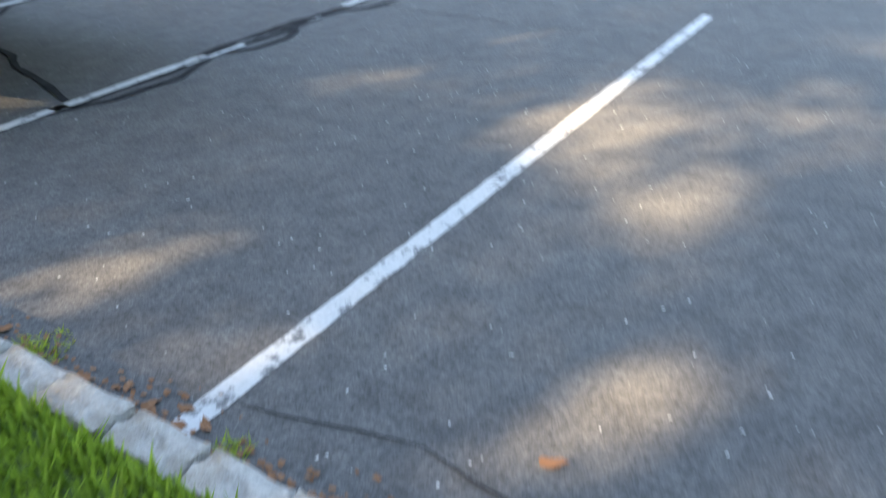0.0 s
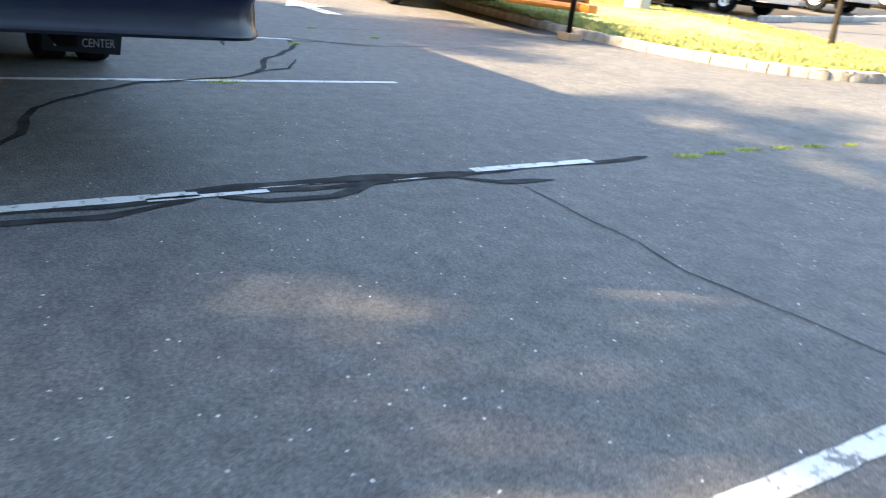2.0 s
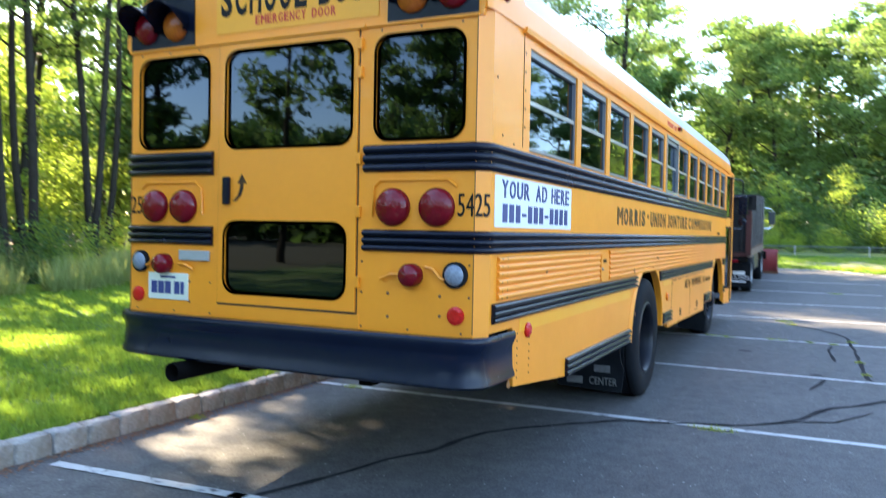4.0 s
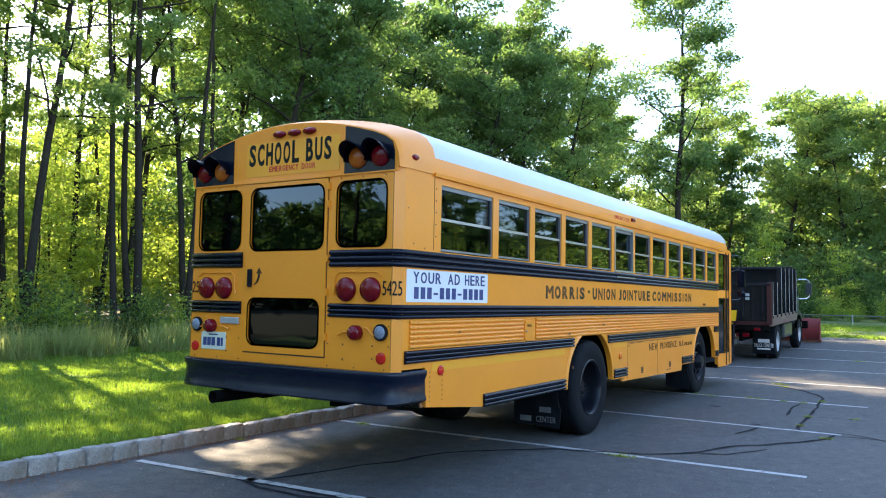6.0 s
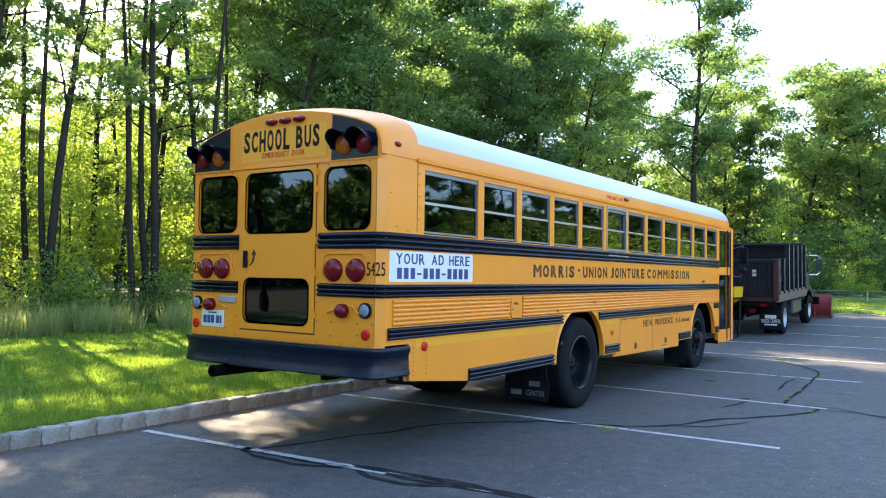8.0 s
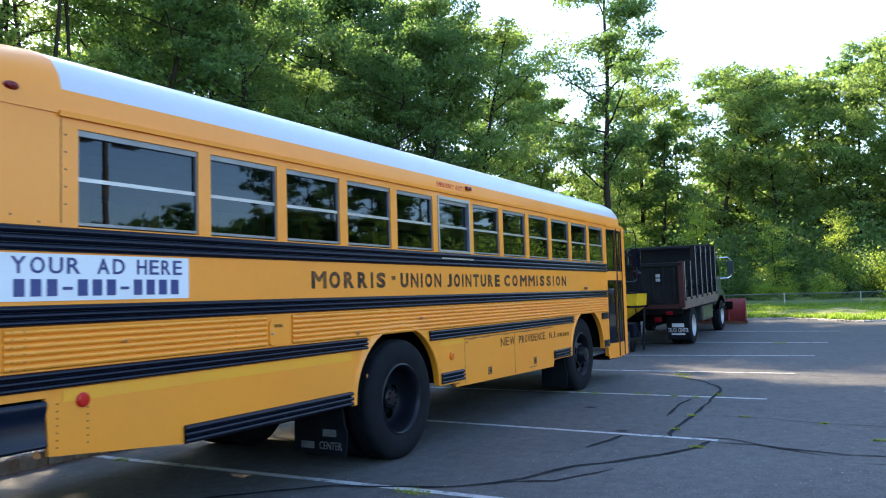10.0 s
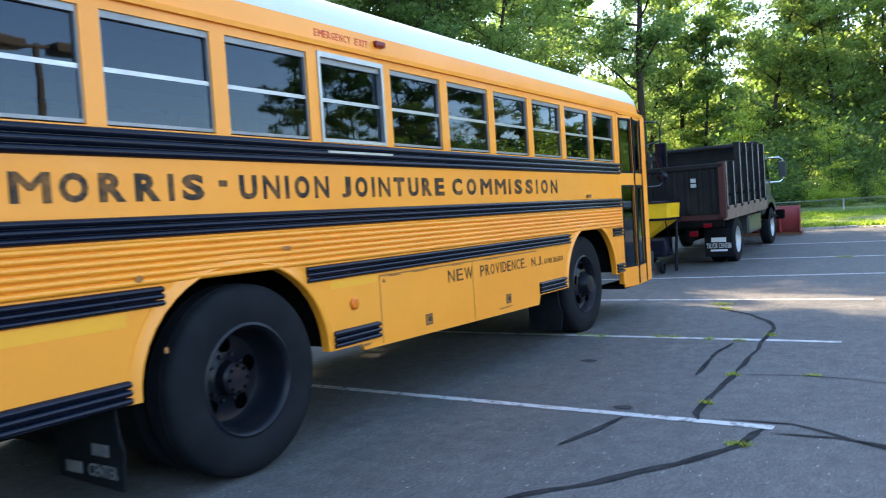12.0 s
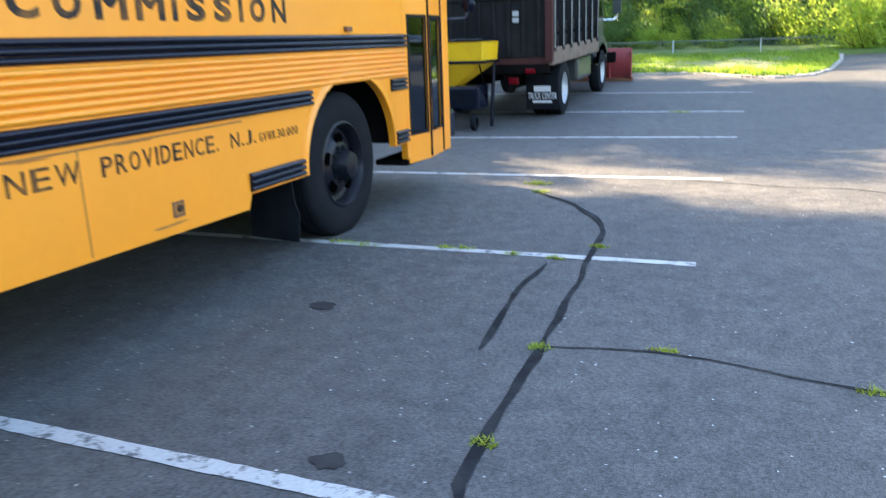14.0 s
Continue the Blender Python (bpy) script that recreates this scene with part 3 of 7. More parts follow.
# ---- paint on the asphalt ----
def ribbon(name, points, width, mat, z=0.004, wobble=0.0, seed=0, step=0.12, label="", category="", taper=True):
    """A flat band that follows the paved ground."""
    rnd = random.Random(seed)
    pts = [Vector((*p, 0)) for p in points]
    step = step if wobble else 0.05
    way, total = [], 0.0
    for a, b in zip(pts, pts[1:]):
        n = max(1, int((b - a).length / step))
        way += [a.lerp(b, i / n) for i in range(n)]
    way.append(pts[-1])
    bm = bmesh.new()
    prev = None
    for i, p in enumerate(way):
        d = (way[min(i + 1, len(way) - 1)] - way[max(i - 1, 0)]).normalized()
        s = Vector((-d.y, d.x, 0))
        q = p + s * wobble * noise.noise(Vector((p.x * 2.3 + seed, p.y * 2.3, seed * 1.7)))
        w = width * (1 + (0.7 * noise.noise(Vector((p.x * 5, p.y * 5, seed + 9.0))) + rnd.uniform(-0.1, 0.1) if wobble else rnd.uniform(-0.09, 0.09)))
        if wobble and taper and i in (0, len(way) - 1):
            w *= 0.3
        row = []
        for k in (-0.5, 0.5):
            r = q + s * k * w
            row.append(bm.verts.new((r.x, r.y, ground_z(r.x, r.y) + z)))
        if prev:
            bm.faces.new((prev[0], prev[1], row[1], row[0]))
        prev = row
    bmesh.ops.recalc_face_normals(bm, faces=bm.faces)
    for fc in bm.faces:
        if fc.normal.z < 0:
            fc.normal_flip()
    ob = part(name, bm, mat)
    return tagged(ob, label, category, kind="structure")


LINES = {"z": (2.768, 2.675, 3.70), "b": (-2.90, -3.07, 3.69), "c": (-6.0, -5.90, 3.70), "d": (-8.84, -8.95, 3.77), "e": (-11.62, -11.89, 3.84), "f": (-14.2, -14.77, 3.93), "g": (-17.38, -17.57, 3.99), "h": (-20.6, -20.64, 4.12)}
for key, (x0, x1, y1) in LINES.items():
    ribbon("parking_line", [(x0, -1.78), (x1, y1)], 0.088, PAINT_WORN if key in "cdez" else PAINT, seed=ord(key), label="white parking stall line, worn", category="parking line")
for y0, y1, dx in ((-1.66, -0.2, 0.0), (-0.3, 0.95, 0.0), (0.7, 1.3, 0.04), (1.2, 1.85, -0.03), (2.05, 2.55, 0.02), (2.66, 3.70, -0.03)):
    ribbon("parking_line", [(0.15 + dx - 0.066 * (y0 + 1.7), y0), (0.15 + dx - 0.066 * (y1 + 1.7), y1)], 0.085 if y0 < 0 or y0 > 2.6 else 0.05, PAINT, z=0.006, seed=int(y0 * 10) + 40, label="white parking line broken up by crack sealer", category="parking line")
for x in (5.6, 8.5):
    ribbon("parking_line", [(x, -1.78), (x, 3.7)], 0.105, PAINT, seed=int(x), label="white parking stall line, worn", category="parking line")


def arrow_mark():
    bm = bmesh.new()
    pts = [(-8.95, 5.50), (-9.9, 5.42), (-9.85, 5.12), (-11.0, 5.62), (-10.0, 5.98), (-9.92, 5.72), (-8.95, 5.80)]
    bm.faces.new([bm.verts.new((x, y, ground_z(x, y) + 0.012)) for x, y in pts])
    bmesh.ops.triangulate(bm, faces=bm.faces)
    bmesh.ops.subdivide_edges(bm, edges=bm.edges, cuts=2)
    bmesh.ops.recalc_face_normals(bm, faces=bm.faces)
    return tagged(part("arrow_marking", bm, PAINT), "white painted arrow on the asphalt", "road marking", kind="structure")


arrow_mark()


def seam(points, width=0.07, wobble=0.06, seed=0, label="black sealed crack in the asphalt"):
    return ribbon("crack_sealer", points, width * (0.44 if seed > 7 else 0.62 if seed > 5 else 0.95), TAR, z=0.0045 + 0.0004 * (seed % 5), wobble=wobble, seed=seed, label=label, category="crack")


# sealer along the broken line
seam([(0.10, -0.9), (0.10, -0.2), (0.08, 0.5), (-0.02, 1.0), (-0.02, 1.9), (-0.10, 2.6), (-0.20, 3.3), (-0.28, 4.3)], 0.07, 0.05, 1)
seam([(0.08, -0.35), (0.20, 0.0), (0.21, 0.5), (0.08, 0.85), (-0.06, 1.05)], 0.06, 0.03, 2)
seam([(-0.02, 0.95), (0.14, 1.25), (0.15, 1.6), (0.0, 1.9)], 0.06, 0.03, 3)
seam([(-0.08, 0.9), (-0.11, 1.6), (-0.10, 2.2), (-0.12, 2.65)], 0.10, 0.05, 4)
seam([(-0.05, 2.45), (0.08, 2.7), (0.10, 3.1)], 0.06, 0.03, 5)
seam([(0.02, 2.62), (0.20, 2.79), (0.83, 2.81), (1.12, 2.82), (1.49, 2.76), (1.87, 2.77), (2.6, 2.9)], 0.014, 0.06, 6, "fine open crack in the asphalt")
seam([(0.14, -0.21), (-0.22, -0.07), (-0.95, 0.14), (-1.26, 0.29), (-1.95, 0.42), (-2.55, 0.91), (-2.86, 1.25), (-3.13, 2.0), (-3.45, 2.42), (-4.29, 2.82), (-4.68, 3.11), (-5.03, 3.37), (-5.47, 3.58), (-5.85, 3.66)], 0.085, 0.05, 7)
seam([(-3.45, 2.35), (-3.70, 2.85), (-4.3, 3.15)], 0.06, 0.05, 8)
seam([(-5.78, 3.70), (-5.80, 4.06), (-5.74, 4.31), (-5.55, 4.85), (-5.6, 5.6)], 0.06, 0.05, 9)
seam([(-6.0, 3.36), (-6.01, 3.79), (-5.86, 4.05), (-5.67, 4.32), (-5.46, 4.7)], 0.06, 0.04, 10)
seam([(-5.93, 3.24), (-6.09, 3.20), (-6.38, 3.17), (-6.84, 3.15), (-7.35, 3.14), (-8.03, 3.13), (-8.88, 3.10), (-9.62, 3.07), (-10.13, 2.91), (-10.55, 2.66), (-10.99, 2.19)], 0.105, 0.04, 11)
seam([(-7.37, 3.14), (-7.45, 3.42), (-7.47, 3.69), (-7.43, 3.92), (-7.31, 4.27), (-7.24, 4.63), (-7.15, 5.3), (-7.35, 6.1)], 0.035, 0.05, 12)
seam([(-7.24, 2.86), (-7.80, 2.82), (-8.36, 2.81), (-8.74, 2.86)], 0.085, 0.03, 13)
seam([(-5.11, 2.60), (-5.47, 2.70), (-5.85, 2.75)], 0.085, 0.03, 14)
seam([(2.80, -1.58), (2.96, -1.56), (3.18, -1.51), (3.37, -1.47), (3.54, -1.49), (3.74, -1.52), (4.3, -1.6)], 0.016, 0.06, 15, "fine open crack in the asphalt")
seam([(-11.75, 3.5), (-11.6, 4.6), (-11.3, 5.6), (-11.4, 6.8)], 0.03, 0.1, 16)
seam([(-5.2, 5.0), (-5.6, 6.4), (-5.1, 7.4)], 0.03, 0.1, 17, "fine open crack in the asphalt")


def oil_spot(x, y, r, seed):
    rnd = random.Random(seed)
    bm = bmesh.new()
    bm.faces.new([bm.verts.new((x + r * rnd.uniform(0.7, 1.1) * math.cos(a), y + 1.3 * r * rnd.uniform(0.7, 1.1) * math.sin(a), ground_z(x, y) + 0.005)) for a in spread(0, 2 * math.pi * 0.94, 15)])
    return tagged(part("oil_spot", bm, STAIN), "dark oil stain on the asphalt", "stain", kind="structure")


oil_spot(-7.61, 1.79, 0.075, 1)
oil_spot(-6.09, 2.67, 0.06, 2)


def weed(x, y, size, seed, spread_y=1.0):
    """A low tuft of yellow-green weeds in a crack."""
    rnd = random.Random(seed)
    bm = bmesh.new()
    z = ground_z(x, y)
    for _ in range(int(240 * size / 0.1)):
        a, r = rnd.uniform(0, 6.283), size * rnd.random() ** 0.8
        px, py = x + r * math.cos(a) * 0.8, y + r * math.sin(a) * spread_y
        b, w, h = rnd.uniform(0, 6.283), rnd.uniform(0.002, 0.006), rnd.uniform(0.008, 0.032)
        c, s = math.cos(b), math.sin(b)
        bm.faces.new([bm.verts.new((px - s * w, py + c * w, z)), bm.verts.new((px + s * w, py - c * w, z)), bm.verts.new((px + c * h, py + s * h, z + h * rnd.uniform(0.3, 1.2)))])
    return tagged(part("weed_tuft", bm, MOSS), "low yellow-green weeds growing in an asphalt crack", "weed", kind="stuff")


for i, (x, y, s, q) in enumerate(((-7.35, 3.14, 0.055, 1.2), (-6.38, 3.17, 0.05, 1.2), (-11.39, 2.12, 0.13, 1.2), (-11.0, 2.25, 0.08, 1.2), (-5.49, 3.58, 0.06, 1.4), (-7.48, 3.71, 0.035, 2.2), (-7.26, 4.57, 0.045, 1.6), (-9.23, 3.10, 0.06, 1.2),
                                  (-8.92, 1.21, 0.05, 2.0), (-8.89, 1.42, 0.07, 2.0), (-8.95, 2.05, 0.05, 1.6), (-8.96, 2.19, 0.05, 1.6), (-8.91, 2.56, 0.045, 1.5), (-8.88, 2.87, 0.045, 1.5), (-2.95, 1.95, 0.09, 2.2), (-2.88, -1.35, 0.08, 1.5), (-17.5, 3.0, 0.12, 1.5),
                                  (-0.22, 4.68, 0.07, 2.4), (-0.25, 5.02, 0.055, 2.4), (-0.25, 5.42, 0.07, 3.0), (-0.24, 5.85, 0.06, 3.0), (-0.21, 6.25, 0.06, 3.0), (-0.16, 6.69, 0.05, 2.0), (2.1, -1.74, 0.13, 1.0), (2.95, -1.76, 0.08, 1.0), (-6.35, 5.1, 0.05, 1.6), (-1.2, -1.75, 0.08, 1.0))):
    weed(x, y, s, i, q)


def dead_leaf(x, y, turn, size, seed):
    rnd = random.Random(seed)
    bm = bmesh.new()
    rim = []
    for k in range(14):
        a = 2 * math.pi * k / 14
        r = size * rnd.uniform(0.6, 1.1)
        rim.append(bm.verts.new((r * math.cos(a) * 1.4, r * math.sin(a) * 0.7, 0.003 + 0.25 * size * (math.sin(a * 2 + seed) + 1) * rnd.uniform(0.3, 1))))
    mid = bm.verts.new((0, 0, 0.004))
    for a, b in zip(rim, rim[1:] + rim[:1]):
        bm.faces.new((mid, a, b))
    ob = part("dead_leaf", bm, DEAD)
    ob.matrix_world = pose(x, y, ground_z(x, y) + 0.003, 0, 0, turn)
    return tagged(ob, "curled brown dead leaf on the asphalt", "leaf", "dead leaves")


DEAD = worn("dead_leaf_brown", (0.22, 0.10, 0.045), 0.8, (0.08, 0.04, 0.02), 0.4, scale=20)
for i, (x, y, t) in enumerate(((2.75, -1.74, 20), (2.68, -1.77, 80), (2.82, -1.70, 150), (3.69, -1.34, 40), (2.35, -1.74, 10), (1.9, -1.72, 70), (0.3, -1.74, 30), (3.11, -1.76, 110), (-0.4, -1.70, 60), (2.72, -1.68, 200), (2.62, -1.72, 260), (3.3, -1.75, 10), (2.5, -1.70, 130))):
    dead_leaf(x, y, t, 0.024 if i != 3 else 0.03, i)


def kerb_litter(x0, x1, count, seed):
    """Crumbled brown leaves and grit swept against the kerb."""
    rnd = random.Random(seed)
    bm = bmesh.new()
    for _ in range(count):
        x = rnd.uniform(x0, x1)
        y = KERB_Y + 0.01 + abs(rnd.gauss(0, 0.10)) * (0.6 + 0.8 * abs(noise.noise(Vector((x * 1.3, 0, seed)))))
        r, a, z = rnd.uniform(0.004, 0.017), rnd.uniform(0, 6.283), ground_z(x, y) + 0.003
        bm.faces.new([bm.verts.new((x + r * math.cos(a + k), y + 0.7 * r * math.sin(a + k), z + rnd.uniform(0, 0.010))) for k in (0, 1.7, 3.1, 4.8)])
    return tagged(part("leaf_litter", bm, DEAD), "crumbled brown leaves and grit along the kerb", "litter", kind="stuff")


kerb_litter(-6.0, 4.2, 2600, 4)


# ---- the school bus ----
BUS = thing("school_bus", "yellow school bus with white roof and black rub rails", "bus")
W = 1.22                                   # half its width
FRONT = -11.34
WHEELS = (-3.985, -9.225)
DOOR = (-10.28, -11.12)
ARCHES = ((-3.955, 0.715), (-9.235, 0.735))      # centre and half width of the wheel openings


def side(u, v, d):                         # u along x, v up, d into the bus
    return Vector((u, W - d, v))


def left_side(u, v, d):
    return Vector((u, -W + d, v))


def rear(u, v, d):                         # u along y, v up
    return Vector((-d, u, v))


def arch(cx, half, top, floor, n=18):
    """Wheel opening, from the back foot to the front foot."""
    pts = []
    for k in range(n + 1):
        a = math.pi * k / n
        pts.append((cx + half * math.cos(a), floor + (top - floor) * math.sin(a) ** 0.96))
    return pts


def lower_wall(to_world, front):
    out = [(-0.07, 1.975), (-0.07, 1.02), (-0.40, 1.02), (-0.42, 0.70), (-1.33, 0.608), (-3.20, 0.608)]
    out += arch(ARCHES[0][0], ARCHES[0][1], 1.245, 0.60)
    out += [(-4.70, 0.595), (-5.02, 0.59), (-5.04, 0.545), (-7.80, 0.505), (-7.84, 0.595), (-8.44, 0.595)]
    out += arch(ARCHES[1][0], ARCHES[1][1], 1.245, 0.60)
    out += [(-9.99, 0.595), (front, 0.60), (front, 1.975)]
    return slab(out, 0.03, to_world)


part("side_wall", lower_wall(side, DOOR[0]), YELLOW, BUS)
part("side_wall", lower_wall(left_side, FRONT + 0.1), YELLOW, BUS)

# window band: openings between pillars
WINDOWS = [(-0.60, -1.505)] + [(-1.615 - 0.785 * k, -2.29 - 0.785 * k) for k in range(11)]
WINDOWS = [(a, min(b, a - 0.6)) for a, b in WINDOWS]
Z0, Z1 = 1.985, 2.545


def band(to_world):
    edges = [-0.07]
    for a, b in WINDOWS:
        edges += [a, b]
    edges.append(DOOR[0])
    for a, b in zip(edges[::2], edges[1::2]):
        if a - b > 0.01:
            part("window_pillar", slab([(a, Z0 - 0.01), (b, Z0 - 0.01), (b, Z1), (a, Z1)], 0.05, to_world), YELLOW, BUS)
    part("window_header", slab([(-0.07, Z1), (DOOR[0], Z1), (DOOR[0], Z1 + 0.09), (-0.07, Z1 + 0.09)], 0.05, to_world), YELLOW, BUS)


band(side)
band(left_side)


def bus_window(a, b, to_world, emergency=False):
    """Two sashes in a pale metal frame, the upper one set back."""
    inset = 0.012
    bm = holed((b, a, Z0, Z1), (b + 0.011, a - 0.011, Z0 + 0.018, Z1 - (0.036 if not emergency else 0.05)), 0.008, 0.04, lambda u, v, d: to_world(u, v, d + inset), 2)
    frame_ob = part("window_frame", bm, FRAME, BUS)
    zm = 2.255
    part("sash_bar", box(*[tuple(to_world(u, v, d)) for u, v, d in ((a - 0.011, zm - 0.012, inset + 0.006), (b + 0.011, zm + 0.012, inset + 0.035))]), STEEL, frame_ob)
    for v0, v1, d in ((Z0 + 0.018, zm - 0.012, 0.022), (zm + 0.012, Z1 - 0.036, 0.034)):
        bm = bmesh.new()
        bm.faces.new([bm.verts.new(to_world(u, v, d)) for u, v in ((a - 0.011, v0), (b + 0.011, v0), (b + 0.011, v1), (a - 0.011, v1))])
        part("pane", bm, GLASS, frame_ob)
    if emergency:
        part("emergency_frame", holed((b - 0.014, a + 0.014, Z0 - 0.012, Z1 + 0.022), (b + 0.010, a - 0.010, Z0 + 0.010, Z1 - 0.012), 0.01, 0.02, lambda u, v, d: to_world(u, v, d - 0.010), 2), STEEL, frame_ob)


for i, (a, b) in enumerate(WINDOWS):
    bus_window(a, b, side, i == 5)
    bus_window(a, b, left_side)


# roof: white crown, yellow shoulders, yellow rear cap
def roof_profile(shrink=0.0, full=1.0):
    """Half rounds over from the gutter; full: 0 at the flat rear face, 1 along the bus."""
    low = [(1.225, 2.615), (1.222, 2.68), (1.210, 2.74), (1.170, 2.83), (1.09, 2.885), (0.95, 2.94), (0.78, 2.985), (0.58, 3.03), (0.38, 3.06), (0.19, 3.078), (0.0, 3.085)]
    high = [(1.225, 2.615), (1.224, 2.70), (1.215, 2.76), (1.190, 2.845), (1.12, 2.94), (1.0, 3.01), (0.82, 3.07), (0.60, 3.118), (0.40, 3.148), (0.20, 3.166), (0.0, 3.172)]
    pts = [(a[0] + (b[0] - a[0]) * full, a[1] + (b[1] - a[1]) * full) for a, b in zip(low, high)]
    pts = pts + [(-y, z) for y, z in pts[-2::-1]]
    return [(y * (1 - shrink), 2.615 + (z - 2.615) * (1 - 1.6 * shrink)) for y, z in pts]


def roof_strip(i0, i1, stations):
    bm = bmesh.new()
    rows = [[bm.verts.new((x, y, z)) for y, z in roof_profile(s, f)[i0:i1 + 1]] for x, s, f in stations]
    for r, q in zip(rows, rows[1:]):
        for k in range(len(r) - 1):
            bm.faces.new((r[k], r[k + 1], q[k + 1], q[k]))
    bmesh.ops.recalc_face_normals(bm, faces=bm.faces)
    bmesh.ops.solidify(bm, geom=bm.faces[:], thickness=0.02)
    return bm


main = [(-0.49 - 0.42 * k, 0.0, 1.0) for k in range(25)] + [(-10.85, 0.0, 1.0), (-11.02, 0.012, 1.0), (-11.2, 0.04, 1.0), (-11.35, 0.085, 1.0), (-11.44, 0.15, 1.0)]
cap = [(0.0, 0.012, 0.0), (-0.02, 0.004, 0.06), (-0.05, 0.0, 0.15), (-0.15, -0.001, 0.45), (-0.28, -0.002, 0.75), (-0.40, -0.003, 0.94), (-0.495, -0.003, 1.0)]
part("roof", roof_strip(2, 18, main), WHITE_ROOF, BUS, "white painted roof", 40)
part("roof_shoulder", roof_strip(0, 2, main), YELLOW, BUS, smooth=40)
part("roof_shoulder", roof_strip(18, 20, main), YELLOW, BUS, smooth=40)
part("rear_roof_cap", roof_strip(0, 20, cap), YELLOW, BUS, smooth=40)
for s in (1, -1):
    part("drip_rail", sweep([(0, 0), (0.022, 0), (0.026, 0.03), (0.012, 0.03), (0.012, 0.014), (0, 0.014)], [((-0.47, s * W, 2.60), (0, s, 0), (0, 0, 1)), ((-11.2, s * W, 2.60), (0, s, 0), (0, 0, 1))]), YELLOW, BUS)
    part("clearance_lamp", lathe([(-0.012, 0.045), (0.02, 0.045), (0.035, 0.03), (0.04, 0.0)], 14, "y", (0, 0, 0)), RED_LENS, BUS).matrix_world = pose(-0.2, s * 1.205, 2.715) @ Matrix.Diagonal((1, s, 0.55, 1))

# rear end
prof = roof_profile(0.012, 0.0)
face = [(y, z) for y, z in prof if z > 2.62]
part("rear_cap", slab([(-1.19, 2.585)] + [(y, z) for y, z in reversed(face)] + [(1.19, 2.585)], 0.03, lambda u, v, d: rear(u, v, d)), YELLOW, BUS)


def cap_black(s):
    ys = [y for y in (0.66, 0.78, 0.95, 1.07, 1.14)]
    top = [(s * y, np.interp(y, [p[0] for p in prof[:11]][::-1], [p[1] for p in prof[:11]][::-1]) - 0.012) for y in ys]
    return slab([(s * 0.655, 2.59)] + top + [(s * 1.165, 2.74), (s * 1.165, 2.59)], 0.008, lambda u, v, d: rear(u, v, d - 0.008))


for s in (1, -1):
    part("lamp_panel", cap_black(s), BLACK, BUS)
    for y, mat, nm in ((0.80, AMBER, "amber_warning_lamp"), (1.03, RED_LENS, "red_warning_lamp")):
        lamp = part(nm, lathe([(0.0, 0.09), (0.012, 0.09), (0.03, 0.078), (0.045, 0.05), (0.05, 0.0)], 28, "x", (0.008, s * y, 2.715)), mat, BUS, smooth=50)
        hood = bmesh.new()
        rows = []
        for x, r in ((0.0, 0.104), (0.17, 0.112)):
            rows.append([hood.verts.new((0.008 + x * (0.35 + 0.65 * max(0, math.sin(a)) ** 0.5), s * y + r * math.cos(a), 2.715 + r * math.sin(a))) for a in [radians(-20 + 220 * k / 16) for k in range(17)]])
        for k in range(16):
            hood.faces.new((rows[0][k], rows[0][k + 1], rows[1][k + 1], rows[1][k]))
        bmesh.ops.solidify(hood, geom=hood.faces[:], thickness=0.004)
        part("lamp_hood", hood, BLACK, lamp, smooth=40)

part("sign_panel", slab(rounded(-0.49, 0.60, 2.635, 2.935, 0.01, 2), 0.004, lambda u, v, d: rear(u, v, d - 0.004)), SIGN_YELLOW, BUS)
sign_word("school_bus_lettering", "SCHOOL", 0.60, 0.198, on_rear(-0.455, 2.73, 0.005), SOLID_INK, BUS)
sign_word("school_bus_lettering", "BUS", 0.285, 0.198, on_rear(0.225, 2.73, 0.005), SOLID_INK, BUS)
sign_word("emergency_lettering", "EMERGENCY", 0.345, 0.05, on_rear(-0.205, 2.668, 0.005), RED_INK, BUS, heavy=0.02)
sign_word("emergency_lettering", "DOOR", 0.155, 0.05, on_rear(0.18, 2.668, 0.005), RED_INK, BUS, heavy=0.02)
for y in (-0.09, 0.085, 0.26):
    part("marker_lamp", lathe([(0.0, 0.075), (0.02, 0.07), (0.04, 0.045), (0.045, 0.0)], 20, "x"), RED_LENS, BUS, smooth=60).matrix_world = pose(0.002, y, 2.992) @ Matrix.Diagonal((1, 1, 0.42, 1))

# rear wall: side windows, door with two panes
part("rear_panel", holed((0.485, 1.165, 1.975, 2.585), (0.585, 1.10, 1.99, 2.53), 0.085, 0.03, rear), YELLOW, BUS)
part("rear_panel", holed((-1.165, -0.455, 1.975, 2.585), (-1.09, -0.535, 1.99, 2.53), 0.085, 0.03, rear), YELLOW, BUS)
part("rear_panel", slab([(0.485, 1.0), (1.165, 1.0), (1.165, 1.975), (0.485, 1.975)], 0.03, rear), YELLOW, BUS)
part("rear_panel", slab([(-1.165, 1.0), (-0.455, 1.0), (-0.455, 1.975), (-1.165, 1.975)], 0.03, rear), YELLOW, BUS)
part("door_sill", box((-0.02, -0.47, 1.0), (0.006, 0.51, 1.078), 0.004), YELLOW, BUS)
for s in (1, -1):
    part("corner_post", slab([(0, 1.163), (-0.07, W), (-0.07, W - 0.03), (-0.03, 1.15)], 1.62, lambda u, v, d: Vector((u, s * v, 1.0 + d))), YELLOW, BUS)
rear_door = part("emergency_door", holed((-0.455, 0.485, 1.72, 2.57), (-0.405, 0.455, 1.975, 2.53), 0.075, 0.035, lambda u, v, d: rear(u, v, d - 0.012)), YELLOW, BUS)
